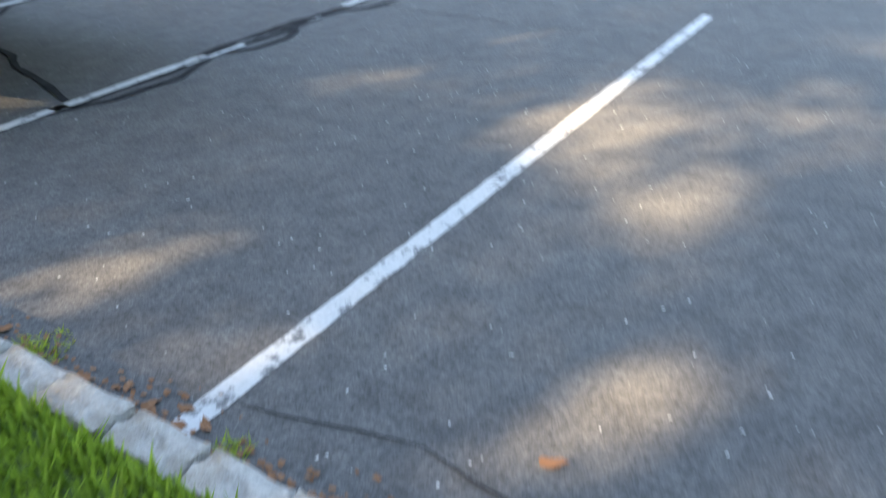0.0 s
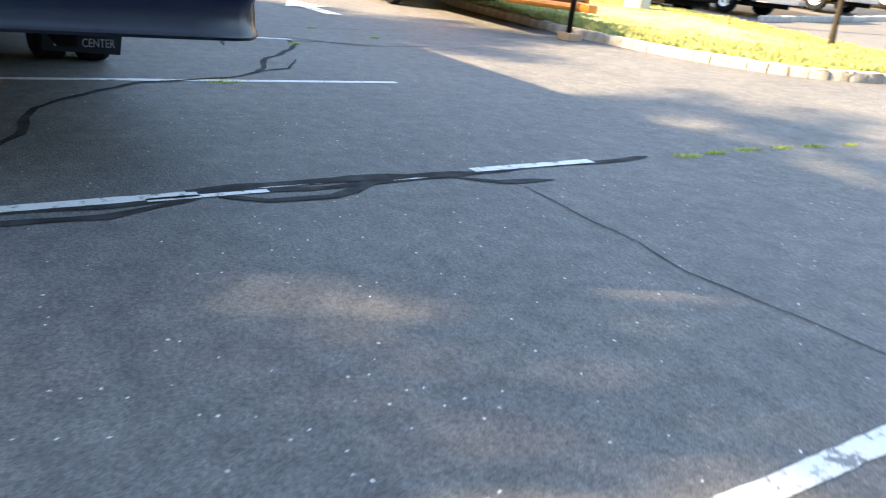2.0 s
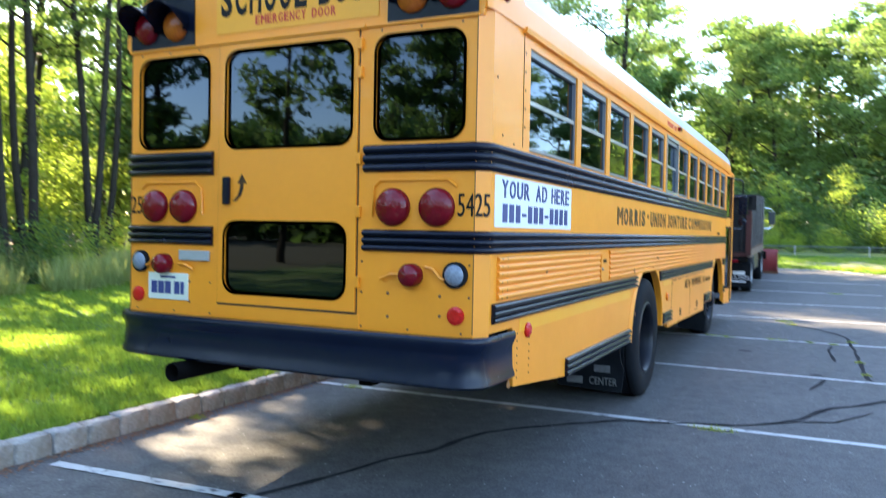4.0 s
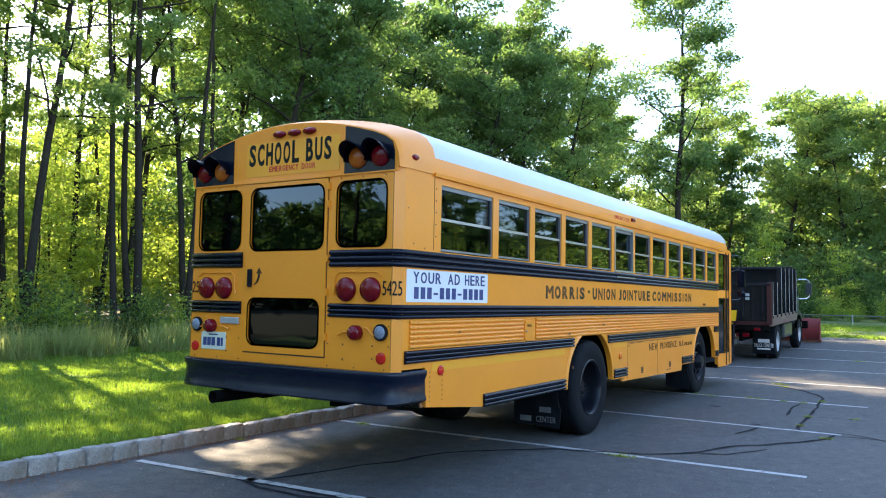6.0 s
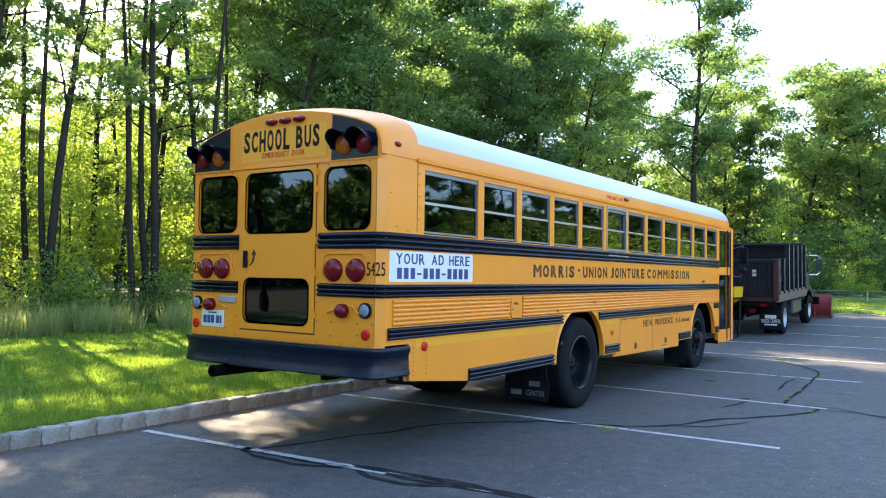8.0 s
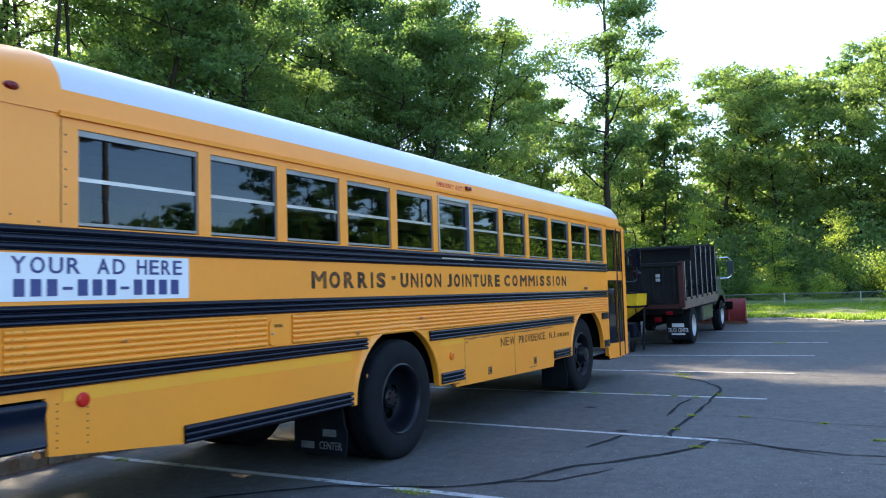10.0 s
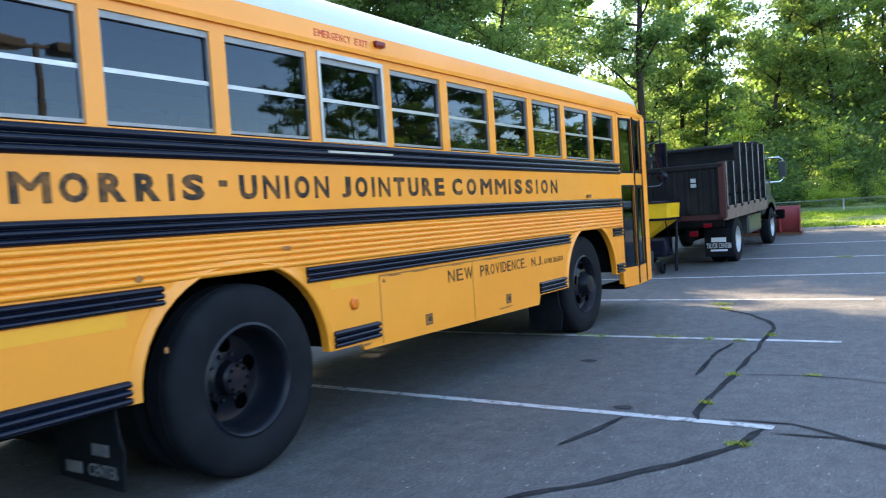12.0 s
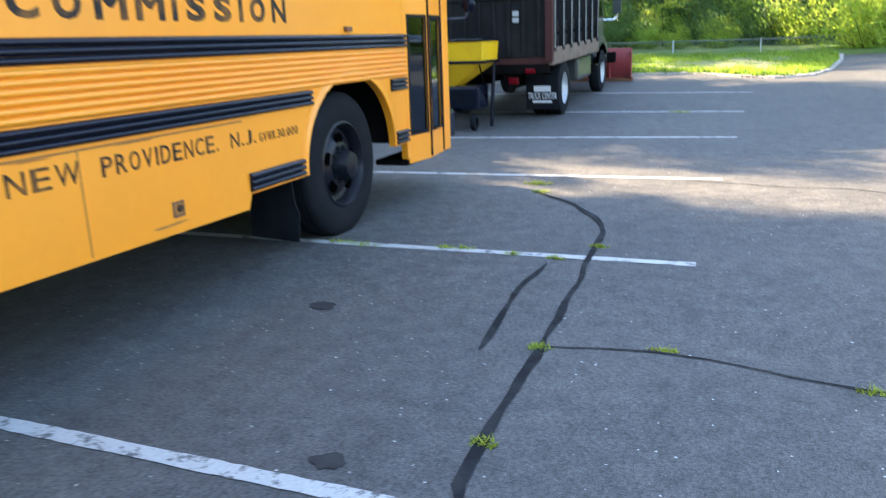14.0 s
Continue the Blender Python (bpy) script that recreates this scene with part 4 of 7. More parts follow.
part("door_lower_panel", holed((-0.455, 0.485, 1.09, 1.72), (-0.41, 0.425, 1.15, 1.56), 0.075, 0.035, lambda u, v, d: rear(u, v, d - 0.012)), YELLOW, rear_door)
for u0, u1, v0, v1, host, dd in ((0.585, 1.10, 1.99, 2.53, BUS, 0.012), (-1.09, -0.535, 1.99, 2.53, BUS, 0.012), (-0.405, 0.455, 1.975, 2.53, rear_door, 0.002), (-0.41, 0.425, 1.15, 1.56, rear_door, 0.002)):
    part("rear_pane", slab(rounded(u0 + 0.004, u1 - 0.004, v0 + 0.004, v1 - 0.004, 0.08), 0.004, lambda u, v, d: rear(u, v, d + dd)), GLASS_DARK, host)
    ring = bmesh.new()
    a, b = rounded(u0 - 0.006, u1 + 0.006, v0 - 0.006, v1 + 0.006, 0.09), rounded(u0 + 0.010, u1 - 0.010, v0 + 0.010, v1 - 0.010, 0.076)
    va = [ring.verts.new(rear(u, v, dd - 0.018)) for u, v in a]
    vb = [ring.verts.new(rear(u, v, dd - 0.018)) for u, v in b]
    n = len(a)
    for k in range(n):
        ring.faces.new((va[k], va[(k + 1) % n], vb[(k + 1) % n], vb[k]))
    bmesh.ops.solidify(ring, geom=ring.faces[:], thickness=0.012)
    part("window_gasket", ring, RUBBER, host)
for z in (1.25, 1.62, 1.9, 2.35, 2.5):
    part("hinge", box((0.0, 0.488, z - 0.03), (0.022, 0.512, z + 0.03), 0.004), YELLOW, rear_door)
part("door_handle", box((0.012, -0.405, 1.655), (0.04, -0.36, 1.815), 0.01), BLACK, rear_door, "black door handle")


def arrow_decal():
    bm = bmesh.new()
    arc = [(0.0, 0.0), (0.035, 0.03), (0.052, 0.07), (0.055, 0.10)]
    for (a, b), (c, d) in zip(arc, arc[1:]):
        bm.faces.new([bm.verts.new((0.014, -0.335 + p, 1.675 + q)) for p, q in ((a - 0.012, b), (a + 0.014, b), (c + 0.014, d), (c - 0.012, d))])
    bm.faces.new([bm.verts.new((0.014, -0.335 + p, 1.675 + q)) for p, q in ((0.02, 0.10), (0.092, 0.10), (0.055, 0.155))])
    return bm


part("handle_arrow", arrow_decal(), INK, rear_door)
for y in (-0.461, 0.4905):
    part("door_seam", box((0.0, y - 0.0035, 1.08), (0.0025, y + 0.0035, 2.575)), SEAM_DARK, BUS)
part("door_seam", box((0.0, -0.46, 1.078), (0.0085, 0.49, 1.088)), SEAM_DARK, BUS)
for s in (1, -1):
    part("panel_seam", box((-0.4925, s * W - 0.003, 1.99), (-0.4885, s * W + 0.003, 2.60)), SEAM_DARK, BUS)
    part("panel_seam", box((0.0, s * 1.162 - 0.003, 1.02), (0.002, s * 1.162 + 0.003, 2.58)), SEAM, BUS)
for y, z in ((0.62, 2.56), (0.85, 2.56), (1.08, 2.56), (-0.62, 2.56), (-0.85, 2.56), (-1.08, 2.56), (1.14, 1.50), (1.14, 1.36), (1.14, 1.2), (0.52, 1.2), (0.52, 1.36), (0.52, 1.02), (0.8, 1.02), (1.1, 1.02), (-0.52, 1.2), (-0.52, 1.02), (-0.8, 1.02), (-1.1, 1.02)):
    part("rivet", lathe([(0, 0.007), (0.004, 0.005), (0.005, 0.0)], 6, "x", (0.0, y, z)), RUST, BUS)
for x, z in ((-0.52, 2.10), (-0.52, 2.2), (-0.52, 2.3), (-0.52, 2.4), (-0.52, 2.5), (-0.2, 2.02), (-0.12, 2.3), (-0.36, 1.99)):
    part("rivet", lathe([(0, 0.007), (0.004, 0.005), (0.005, 0.0)], 6, "y", (x, W, z)), RUST, BUS)
part("door_header", box((-0.0, -0.49, 2.575), (0.02, 0.53, 2.595), 0.004), YELLOW, BUS)
part("rear_gutter", box((-0.02, -1.17, 2.578), (0.014, 1.17, 2.592), 0.003), YELLOW, BUS)


def rib_profile(z0, z1, ribs, deep):
    pts = [(0, z0)]
    h = (z1 - z0) / ribs
    for k in range(ribs):
        z = z0 + k * h
        pts += [(deep * 0.1, z + 0.03 * h), (deep * 0.72, z + 0.17 * h), (deep * 0.98, z + 0.38 * h), (deep * 0.98, z + 0.60 * h), (deep * 0.72, z + 0.82 * h), (deep * 0.1, z + 0.97 * h)]
    return pts + [(0, z1)]


def rail(z0, z1, path, ribs=3, deep=0.026, mat=BLACK, name="rub_rail", label=""):
    """A ribbed rail along points with their outward directions."""
    prof_r = rib_profile(z0, z1, ribs, deep)
    return part(name, sweep([(a, b) for a, b in prof_r], [((x, y, 0), (ox, oy, 0), (0, 0, 1)) for x, y, ox, oy in path]), mat, BUS, label, 48)


C = 0.7071
for s in (1, -1):
    rear_in = 0.53 if s > 0 else 0.50
    for z0, z1 in ((1.825, 1.968), (1.415, 1.53)):
        rail(z0, z1, [(0.0, s * rear_in, 1, 0), (0.0, s * 1.16, 1, 0), (-0.032, s * 1.192, C, s * C), (-0.075, s * W, 0, s), (DOOR[0] + 0.02, s * W, 0, s)])
for x0, x1, z0, z1 in ((-0.10, -3.42, 1.062, 1.168), (-4.50, -8.62, 1.062, 1.168), (-9.93, -10.25, 1.062, 1.168), (-1.36, -3.19, 0.600, 0.722), (-4.72, -5.21, 0.605, 0.722), (-7.83, -8.46, 0.605, 0.722), (-10.0, -10.25, 0.605, 0.722)):
    for s in (1, -1):
        rail(z0, z1, [(x0, s * W, 0, s), (x1, s * W, 0, s)])
# corrugated panel and its end plates
for x0, x1 in ((-0.16, -2.14), (-2.43, -10.24)):
    rail(1.178, 1.405, [(x0, W, 0, 1), (x1, W, 0, 1)], 6, 0.018, YELLOW, "corrugated_panel")
rail(1.178, 1.405, [(-0.16, -W, 0, -1), (-10.24, -W, 0, -1)], 6, 0.018, YELLOW, "corrugated_panel")
fuel = part("fuel_door", slab(rounded(-2.40, -2.17, 1.175, 1.375, 0.045, 4), 0.014, lambda u, v, d: side(u, v, d - 0.014)), YELLOW, BUS)
lettering("fuel_lettering", "DIESEL", 0.10, 0.024, on_side(-2.22, 1.315, W + 0.015), INK, fuel)
part("fuel_latch", lathe([(0, 0.01), (0.012, 0.008), (0.014, 0.0)], 12, "y", (-2.195, W + 0.014, 1.27)), STEEL, fuel)
for x in (-0.20, -0.27, -1.75, -1.82):
    for z in (1.19, 1.23, 1.27, 1.31, 1.35, 1.39):
        part("rivet", lathe([(0, 0.007), (0.005, 0.004), (0.006, 0.0)], 6, "y", (x, W + 0.013, z)), RUST, BUS)
for x in (-0.47, -0.66):
    for z in (0.74, 0.78, 0.82, 0.86, 0.90, 0.94, 0.98):
        part("rivet", lathe([(0, 0.006), (0.004, 0.004), (0.005, 0.0)], 6, "y", (x, W, z)), RUST, BUS)


def flare(cx, half, top, s):
    """The rolled edge round a wheel opening."""
    inner = arch(cx, half, top, 0.60, 22)
    bm = bmesh.new()
    rows = []
    for k, (x, z) in enumerate(inner):
        d = Vector((x - cx, 0, (z - 0.60) * 1.0))
        d = d.normalized() if d.length > 1e-6 else Vector((1, 0, 0))
        p = Vector((x, s * W, z))
        rows.append([bm.verts.new(p + d * o + Vector((0, s * w, 0))) for o, w in ((-0.010, -0.05), (-0.010, 0.010), (-0.002, 0.016), (0.012, 0.014), (0.022, 0.006), (0.07, 0.004), (0.073, -0.004))])
    for r, q in zip(rows, rows[1:]):
        for k in range(6):
            bm.faces.new((r[k], r[k + 1], q[k + 1], q[k]))
    bmesh.ops.recalc_face_normals(bm, faces=bm.faces)
    return bm


for cx, half in ARCHES:
    for s in (1, -1):
        part("wheel_arch", flare(cx, half, 1.245, s), YELLOW, BUS, smooth=45)
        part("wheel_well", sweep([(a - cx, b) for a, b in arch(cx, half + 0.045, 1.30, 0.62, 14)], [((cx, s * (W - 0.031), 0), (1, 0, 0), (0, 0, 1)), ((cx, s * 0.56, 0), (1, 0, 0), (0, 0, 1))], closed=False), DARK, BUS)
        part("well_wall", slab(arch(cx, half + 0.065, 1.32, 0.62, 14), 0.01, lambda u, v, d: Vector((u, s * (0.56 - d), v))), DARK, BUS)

# lettering on the side
for body, x0, x1 in (("MORRIS", -2.68, -3.745), ("UNION", -4.0, -4.775), ("JOINTURE", -4.905, -6.185), ("COMMISSION", -6.31, -8.385)):
    sign_word("side_lettering", body, x0 - x1, 0.142, on_side(x0, 1.605, W + 0.001), INK, BUS, heavy=0.044, gap=0.48 if body == "COMMISSION" else 0.36)
bars("side_lettering_dash", [(0, 0.06, 0, 0.035)], on_side(-3.85, 1.68, W + 0.001), INK, BUS)
for body, x0, x1, h in (("NEW", -6.16, -6.55, 0.10), ("PROVIDENCE,", -6.68, -7.56, 0.095), ("N.J.", -7.68, -7.93, 0.085), ("GVWR", -7.97, -8.15, 0.055), ("30,000", -8.17, -8.42, 0.055)):
    sign_word("place_lettering", body, x0 - x1, h, on_side(x0, 0.895, W + 0.001), INK, BUS, heavy=0.008)
sign_word("exit_lettering", "EMERGENCY", 0.37, 0.048, on_side(-4.73, 2.662, W + 0.004), RED_INK, BUS, heavy=0.015)
sign_word("exit_lettering", "EXIT", 0.14, 0.048, on_side(-5.15, 2.662, W + 0.004), RED_INK, BUS, heavy=0.015)
part("clearance_lamp", box((-5.47, 1.205, 2.68), (-5.36, 1.255, 2.725), 0.012), RED_LENS, BUS)
ad = part("advert_panel", slab(rounded(-1.41, -0.11, 1.552, 1.815, 0.006, 2), 0.003, lambda u, v, d: side(u, v, d - 0.003)), SIGN_WHITE, BUS, "white advert panel with navy lettering")
for body, x0, wide in (("YOUR", -0.20, 0.41), ("AD", -0.72, 0.19), ("HERE", -1.00, 0.35)):
    sign_word("advert_lettering", body, wide, 0.092, on_side(x0, 1.704, W + 0.005), BLUE_INK, ad, heavy=0.012)
bars("advert_bar", [(0.095 * k, 0.095 * k + 0.062, 0.035 if k in (3, 7) else 0, 0.052 if k in (3, 7) else 0.095) for k in range(12)], on_side(-0.215, 1.578, W + 0.0045), BLUE_INK, ad)
part("blank_strip", box((-5.48, W + 0.022, 1.90), (-4.77, W + 0.026, 1.915)), STEEL, BUS)
lettering("fleet_number", "54", 0.088, 0.115, on_rear(1.072, 1.60, 0.002), SOLID_INK, BUS)
q = Matrix.Translation((0.0, 1.165, 1.60)) @ Matrix.Rotation(math.atan2(0.07, 0.057), 4, "Z") @ on_rear(0, 0, 0.002)
lettering("fleet_number", "25", 0.082, 0.115, q, SOLID_INK, BUS)
lettering("fleet_number", "25", 0.09, 0.105, on_rear(-1.16, 1.60, 0.002), SOLID_INK, BUS)
part("paint_patch", box((-3.2, W - 0.002, 0.985), (-0.5, W + 0.0022, 1.055)), FRESH, BUS, "lighter yellow touch-up paint")
part("paint_patch", box((-5.22, W - 0.002, 1.0), (-4.72, W + 0.0022, 1.055)), FRESH, BUS, "lighter yellow touch-up paint")
part("side_reflector", lathe([(0, 0.042), (0.012, 0.042), (0.02, 0.03), (0.022, 0.0)], 20, "y", (-0.625, W, 0.985)), RED_BRIGHT, BUS)
part("side_reflector", lathe([(0, 0.042), (0.012, 0.042), (0.02, 0.03), (0.022, 0.0)], 20, "y", (-4.95, W, 0.88)), ORANGE_REF, BUS)
part("side_marker", box((-9.25, W, 1.55), (-9.16, W + 0.03, 1.585), 0.008), RUST, BUS)
for x in (-5.85, -7.17):
    latch = part("panel_latch", holed((x - 0.045, x + 0.045, 0.60, 0.685), (x - 0.034, x + 0.034, 0.611, 0.674), 0.006, 0.004, lambda u, v, d: side(u, v, d - 0.004), 2), RUST, BUS)
    part("latch_recess", box((x - 0.034, W, 0.611), (x + 0.034, W + 0.002, 0.674)), SEAM, latch)
    part("latch_ring", lathe([(0, 0.022), (0.006, 0.02), (0.007, 0.0)], 10, "y", (x - 0.008, W + 0.002, 0.645)), INK, latch)
for x in (-5.25, -6.55):
    part("panel_joint", box((x - 0.0035, W, 0.56 if x > -6 else 0.54), (x + 0.0035, W + 0.002, 1.04)), SEAM, BUS)
part("panel_joint", box((-7.8, W, 1.035), (-5.25, W + 0.003, 1.045)), SEAM, BUS)



def rust_patch(x, z, wide, high, seed, y=W + 0.0015):
    """A thin irregular patch of rust on the side."""
    rnd = random.Random(seed)
    n = 14
    pts = [(x + 0.5 * wide * math.cos(2 * math.pi * k / n) * rnd.uniform(0.6, 1.1), z + 0.5 * high * math.sin(2 * math.pi * k / n) * rnd.uniform(0.5, 1.15)) for k in range(n)]
    part("rust_patch", slab(pts, 0.003, lambda u, v, d: Vector((u, y - d, v))), RUST_STAIN, BUS, "brown rust stain in the paint")


for i, (x, z, wide, high, y) in enumerate(((-5.42, 1.03, 0.22, 0.012, W + 0.004), (-5.75, 1.031, 0.30, 0.010, W + 0.004), (-6.3, 1.03, 0.2, 0.008, W + 0.004), (-6.9, 1.032, 0.3, 0.008, W + 0.004), (-5.3, 1.0, 0.05, 0.03, W + 0.0015),
                                           (-4.33, 1.30, 0.09, 0.035, W + 0.02), (-3.28, 1.215, 0.05, 0.04, W + 0.02), (-3.42, 0.83, 0.03, 0.05, W + 0.0015), (-0.9, 1.30, 0.05, 0.02, W + 0.02), (-5.05, 0.58, 0.16, 0.02, W + 0.0015), (-7.1, 0.57, 0.3, 0.014, W + 0.0015), (-0.35, 0.72, 0.05, 0.06, W + 0.0015), (-2.25, 0.62, 0.2, 0.015, W + 0.0015))):
    rust_patch(x, z, wide, high, i, y)

# lamps and small things on the rear
for s in (1, -1):
    for y in ((0.705, 0.957) if s > 0 else (0.955, 0.725)):
        part("tail_lamp", lathe([(0, 0.099), (0.015, 0.099), (0.038, 0.086), (0.055, 0.05), (0.06, 0.0)], 32, "x", (0.0, s * y, 1.645)), RED_LENS, BUS, smooth=50)
    small = part("brake_lamp", lathe([(0, 0.06), (0.05, 0.06), (0.072, 0.046), (0.08, 0.0)], 24, "x", (0.0, s * (0.825 if s > 0 else 0.87), 1.30)), RED_LENS, BUS, smooth=50)
    part("reversing_lamp", lathe([(0, 0.066), (0.02, 0.066), (0.024, 0.056)], 24, "x", (0.0, s * 1.068, 1.31)), RUBBER, BUS, smooth=50)
    part("reversing_lens", lathe([(0.012, 0.056), (0.03, 0.05), (0.04, 0.03), (0.043, 0.0)], 24, "x", (0.0, s * 1.068, 1.31)), CLEAR_LENS, BUS, smooth=50)
    part("rear_reflector", lathe([(0, 0.046), (0.01, 0.046), (0.016, 0.03), (0.018, 0.0)], 20, "x", (0.0, s * (1.072 if s > 0 else 1.09), 1.108)), RED_BRIGHT, BUS)
    part("lamp_cable", tube([(0.01, s * 0.90, 1.345), (0.02, s * 0.95, 1.335), (0.02, s * 0.99, 1.29), (0.015, s * 1.03, 1.285)], 0.008, 6), YELLOW, BUS)
    part("lamp_cable", tube([(0.01, s * 0.76, 1.30), (0.018, s * 0.70, 1.30), (0.015, s * 0.64, 1.275)], 0.008, 6), YELLOW, BUS)
    part("lamp_surround", tube([(0.008, s * (0.58), 1.60), (0.008, s * 0.59, 1.75), (0.008, s * 0.63, 1.785), (0.008, s * 1.02, 1.785), (0.008, s * 1.065, 1.75)], 0.007, 6), YELLOW, BUS)
    for y, z in ((0.68, 1.20), (0.68, 1.08), (0.98, 1.20), (0.98, 1.10)):
        part("bolt_hole", lathe([(0, 0.009), (0.004, 0.006), (0.005, 0.0)], 8, "x", (0.0, s * y, z)), RUST, BUS)
plate = part("number_plate", box((0.0, -1.005, 1.085), (0.008, -0.685, 1.245), 0.004), worn("plate_cream", (0.66, 0.68, 0.55), 0.45, (0.45, 0.45, 0.4), 0.2), BUS, "pale licence plate")
bars("plate_bar", [(0.03, 0.075, 0.035, 0.11), (0.085, 0.13, 0.035, 0.11), (0.14, 0.185, 0.035, 0.11), (0.215, 0.255, 0.035, 0.11), (0.265, 0.29, 0.035, 0.11), (0.10, 0.22, 0.13, 0.142)], on_rear(-1.005, 1.085, 0.009), BLUE_INK, plate)
part("plate_lamp_bracket", box((0.0, -0.75, 1.325), (0.02, -0.52, 1.385), 0.006), GALV, BUS)

# bumper round the rear
path = [(-0.40, 1.195, 0, 1), (-0.10, 1.195, 0, 1), (-0.03, 1.185, 0.35, 0.94), (0.015, 1.15, C, C), (0.04, 1.09, 0.95, 0.3), (0.05, 0.9, 1, 0)]
path += [(0.06, 0.45, 1, 0), (0.062, 0, 1, 0), (0.06, -0.45, 1, 0)] + [(x, -y, ox, -oy) for x, y, ox, oy in reversed(path)]
bump_prof = [(-0.02, 1.005), (0.036, 1.005), (0.046, 0.99), (0.044, 0.965), (0.030, 0.935), (0.024, 0.915), (0.026, 0.88), (0.030, 0.81), (0.040, 0.785), (0.044, 0.765), (0.03, 0.75), (-0.02, 0.75)]
part("bumper", sweep(bump_prof, [((x, y, 0), (ox, oy, 0), (0, 0, 1)) for x, y, ox, oy in path]), BUMPER, BUS, "black steel bumper, scuffed at its ends", 40)
pipe = part("exhaust_pipe", lathe([(-0.9, 0.055), (0.16, 0.055), (0.16, 0.047), (-0.05, 0.045), (-0.06, 0.0)], 20, "x", (0.0, -0.65, 0.685)), DARK, BUS, smooth=40)
part("pipe_hanger", box((-0.3, -0.66, 0.72), (-0.28, -0.64, 1.0)), DARK, BUS)

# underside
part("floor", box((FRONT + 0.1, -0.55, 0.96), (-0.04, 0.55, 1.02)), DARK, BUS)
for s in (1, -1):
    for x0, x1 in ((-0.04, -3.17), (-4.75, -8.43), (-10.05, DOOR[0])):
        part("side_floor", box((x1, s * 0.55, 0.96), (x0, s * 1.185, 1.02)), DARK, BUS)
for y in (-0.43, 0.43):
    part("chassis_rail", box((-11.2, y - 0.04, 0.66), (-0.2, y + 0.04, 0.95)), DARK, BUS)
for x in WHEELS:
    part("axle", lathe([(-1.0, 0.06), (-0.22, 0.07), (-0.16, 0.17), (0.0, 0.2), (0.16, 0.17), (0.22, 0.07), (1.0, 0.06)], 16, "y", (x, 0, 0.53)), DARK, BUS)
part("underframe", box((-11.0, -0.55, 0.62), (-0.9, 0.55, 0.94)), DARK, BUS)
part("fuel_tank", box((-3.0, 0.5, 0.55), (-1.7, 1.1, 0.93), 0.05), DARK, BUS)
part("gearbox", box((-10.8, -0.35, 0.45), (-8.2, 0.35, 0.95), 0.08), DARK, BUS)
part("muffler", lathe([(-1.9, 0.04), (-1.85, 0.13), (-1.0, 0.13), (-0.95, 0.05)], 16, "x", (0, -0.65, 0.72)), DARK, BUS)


def wheel(name, x, s, dish, parent):
    """s: side; dish: how the hub stands to the rim."""
    cz = 0.5585
    tyre = [(-0.13, 0.30), (-0.14, 0.40), (-0.135, 0.47), (-0.115, 0.508), (-0.09, 0.522), (-0.06, 0.525), (-0.056, 0.513), (-0.044, 0.513), (-0.04, 0.526), (0.04, 0.526), (0.044, 0.513), (0.056, 0.513), (0.06, 0.525), (0.09, 0.522), (0.115, 0.508), (0.135, 0.47), (0.142, 0.40), (0.13, 0.335), (0.12, 0.305), (0.10, 0.295)]
    w = part(name, lathe([(s * a, r) for a, r in tyre], 56, "y", caps=False), RUBBER, parent, "black rubber tyre", 35)
    if dish < 0:
        rim = [(0.125, 0.315), (0.132, 0.30), (0.12, 0.287), (0.09, 0.278), (0.02, 0.270), (-0.06, 0.262), (-0.092, 0.24), (-0.10, 0.20), (-0.085, 0.13), (-0.06, 0.10), (0.005, 0.092), (0.02, 0.078), (0.025, 0.0)]
    else:
        rim = [(0.125, 0.315), (0.132, 0.30), (0.11, 0.285), (0.04, 0.265), (0.03, 0.235), (0.07, 0.20), (0.10, 0.155), (0.10, 0.12), (0.15, 0.11), (0.20, 0.09), (0.215, 0.0)]
    r = part("rim", lathe([(s * a, q) for a, q in rim], 44, "y", caps=False), RIM, w, "dark blue-black steel rim", 35)
    face_y = -0.094 if dish < 0 else 0.09
    for k in range(5):
        a = 2 * math.pi * k / 5 + 0.35
        # the rim is not pierced: raised black discs stand for the shaded hand holes
        part("hand_hole_disc", lathe([(s * (face_y - 0.004), 0.047), (s * (face_y + 0.006), 0.047)], 18, "y", (0.182 * math.cos(a), 0, 0.182 * math.sin(a))), HOLE_SHADE, r)
    for k in range(10):
        a = 2 * math.pi * k / 10
        nut = lathe([(s * (face_y - 0.01), 0.014), (s * (face_y + 0.03), 0.013), (s * (face_y + 0.032), 0.0)], 6, "y", (0.128 * math.cos(a), 0, 0.128 * math.sin(a)))
        part("wheel_nut", nut, RIM if dish < 0 else RUBBER, r)
    if dish < 0:
        for k in range(8):
            a = 2 * math.pi * k / 8
            part("hub_bolt", lathe([(s * 0.01, 0.010), (s * 0.032, 0.009), (s * 0.034, 0.0)], 6, "y", (0.062 * math.cos(a), 0, 0.072 * math.sin(a))), DARK, r)
    w.matrix_world = pose(x, s * (1.085 if dish < 0 else 0.99), cz) @ Matrix.Diagonal((1.065, 1.0, 1.065, 1))
    return w


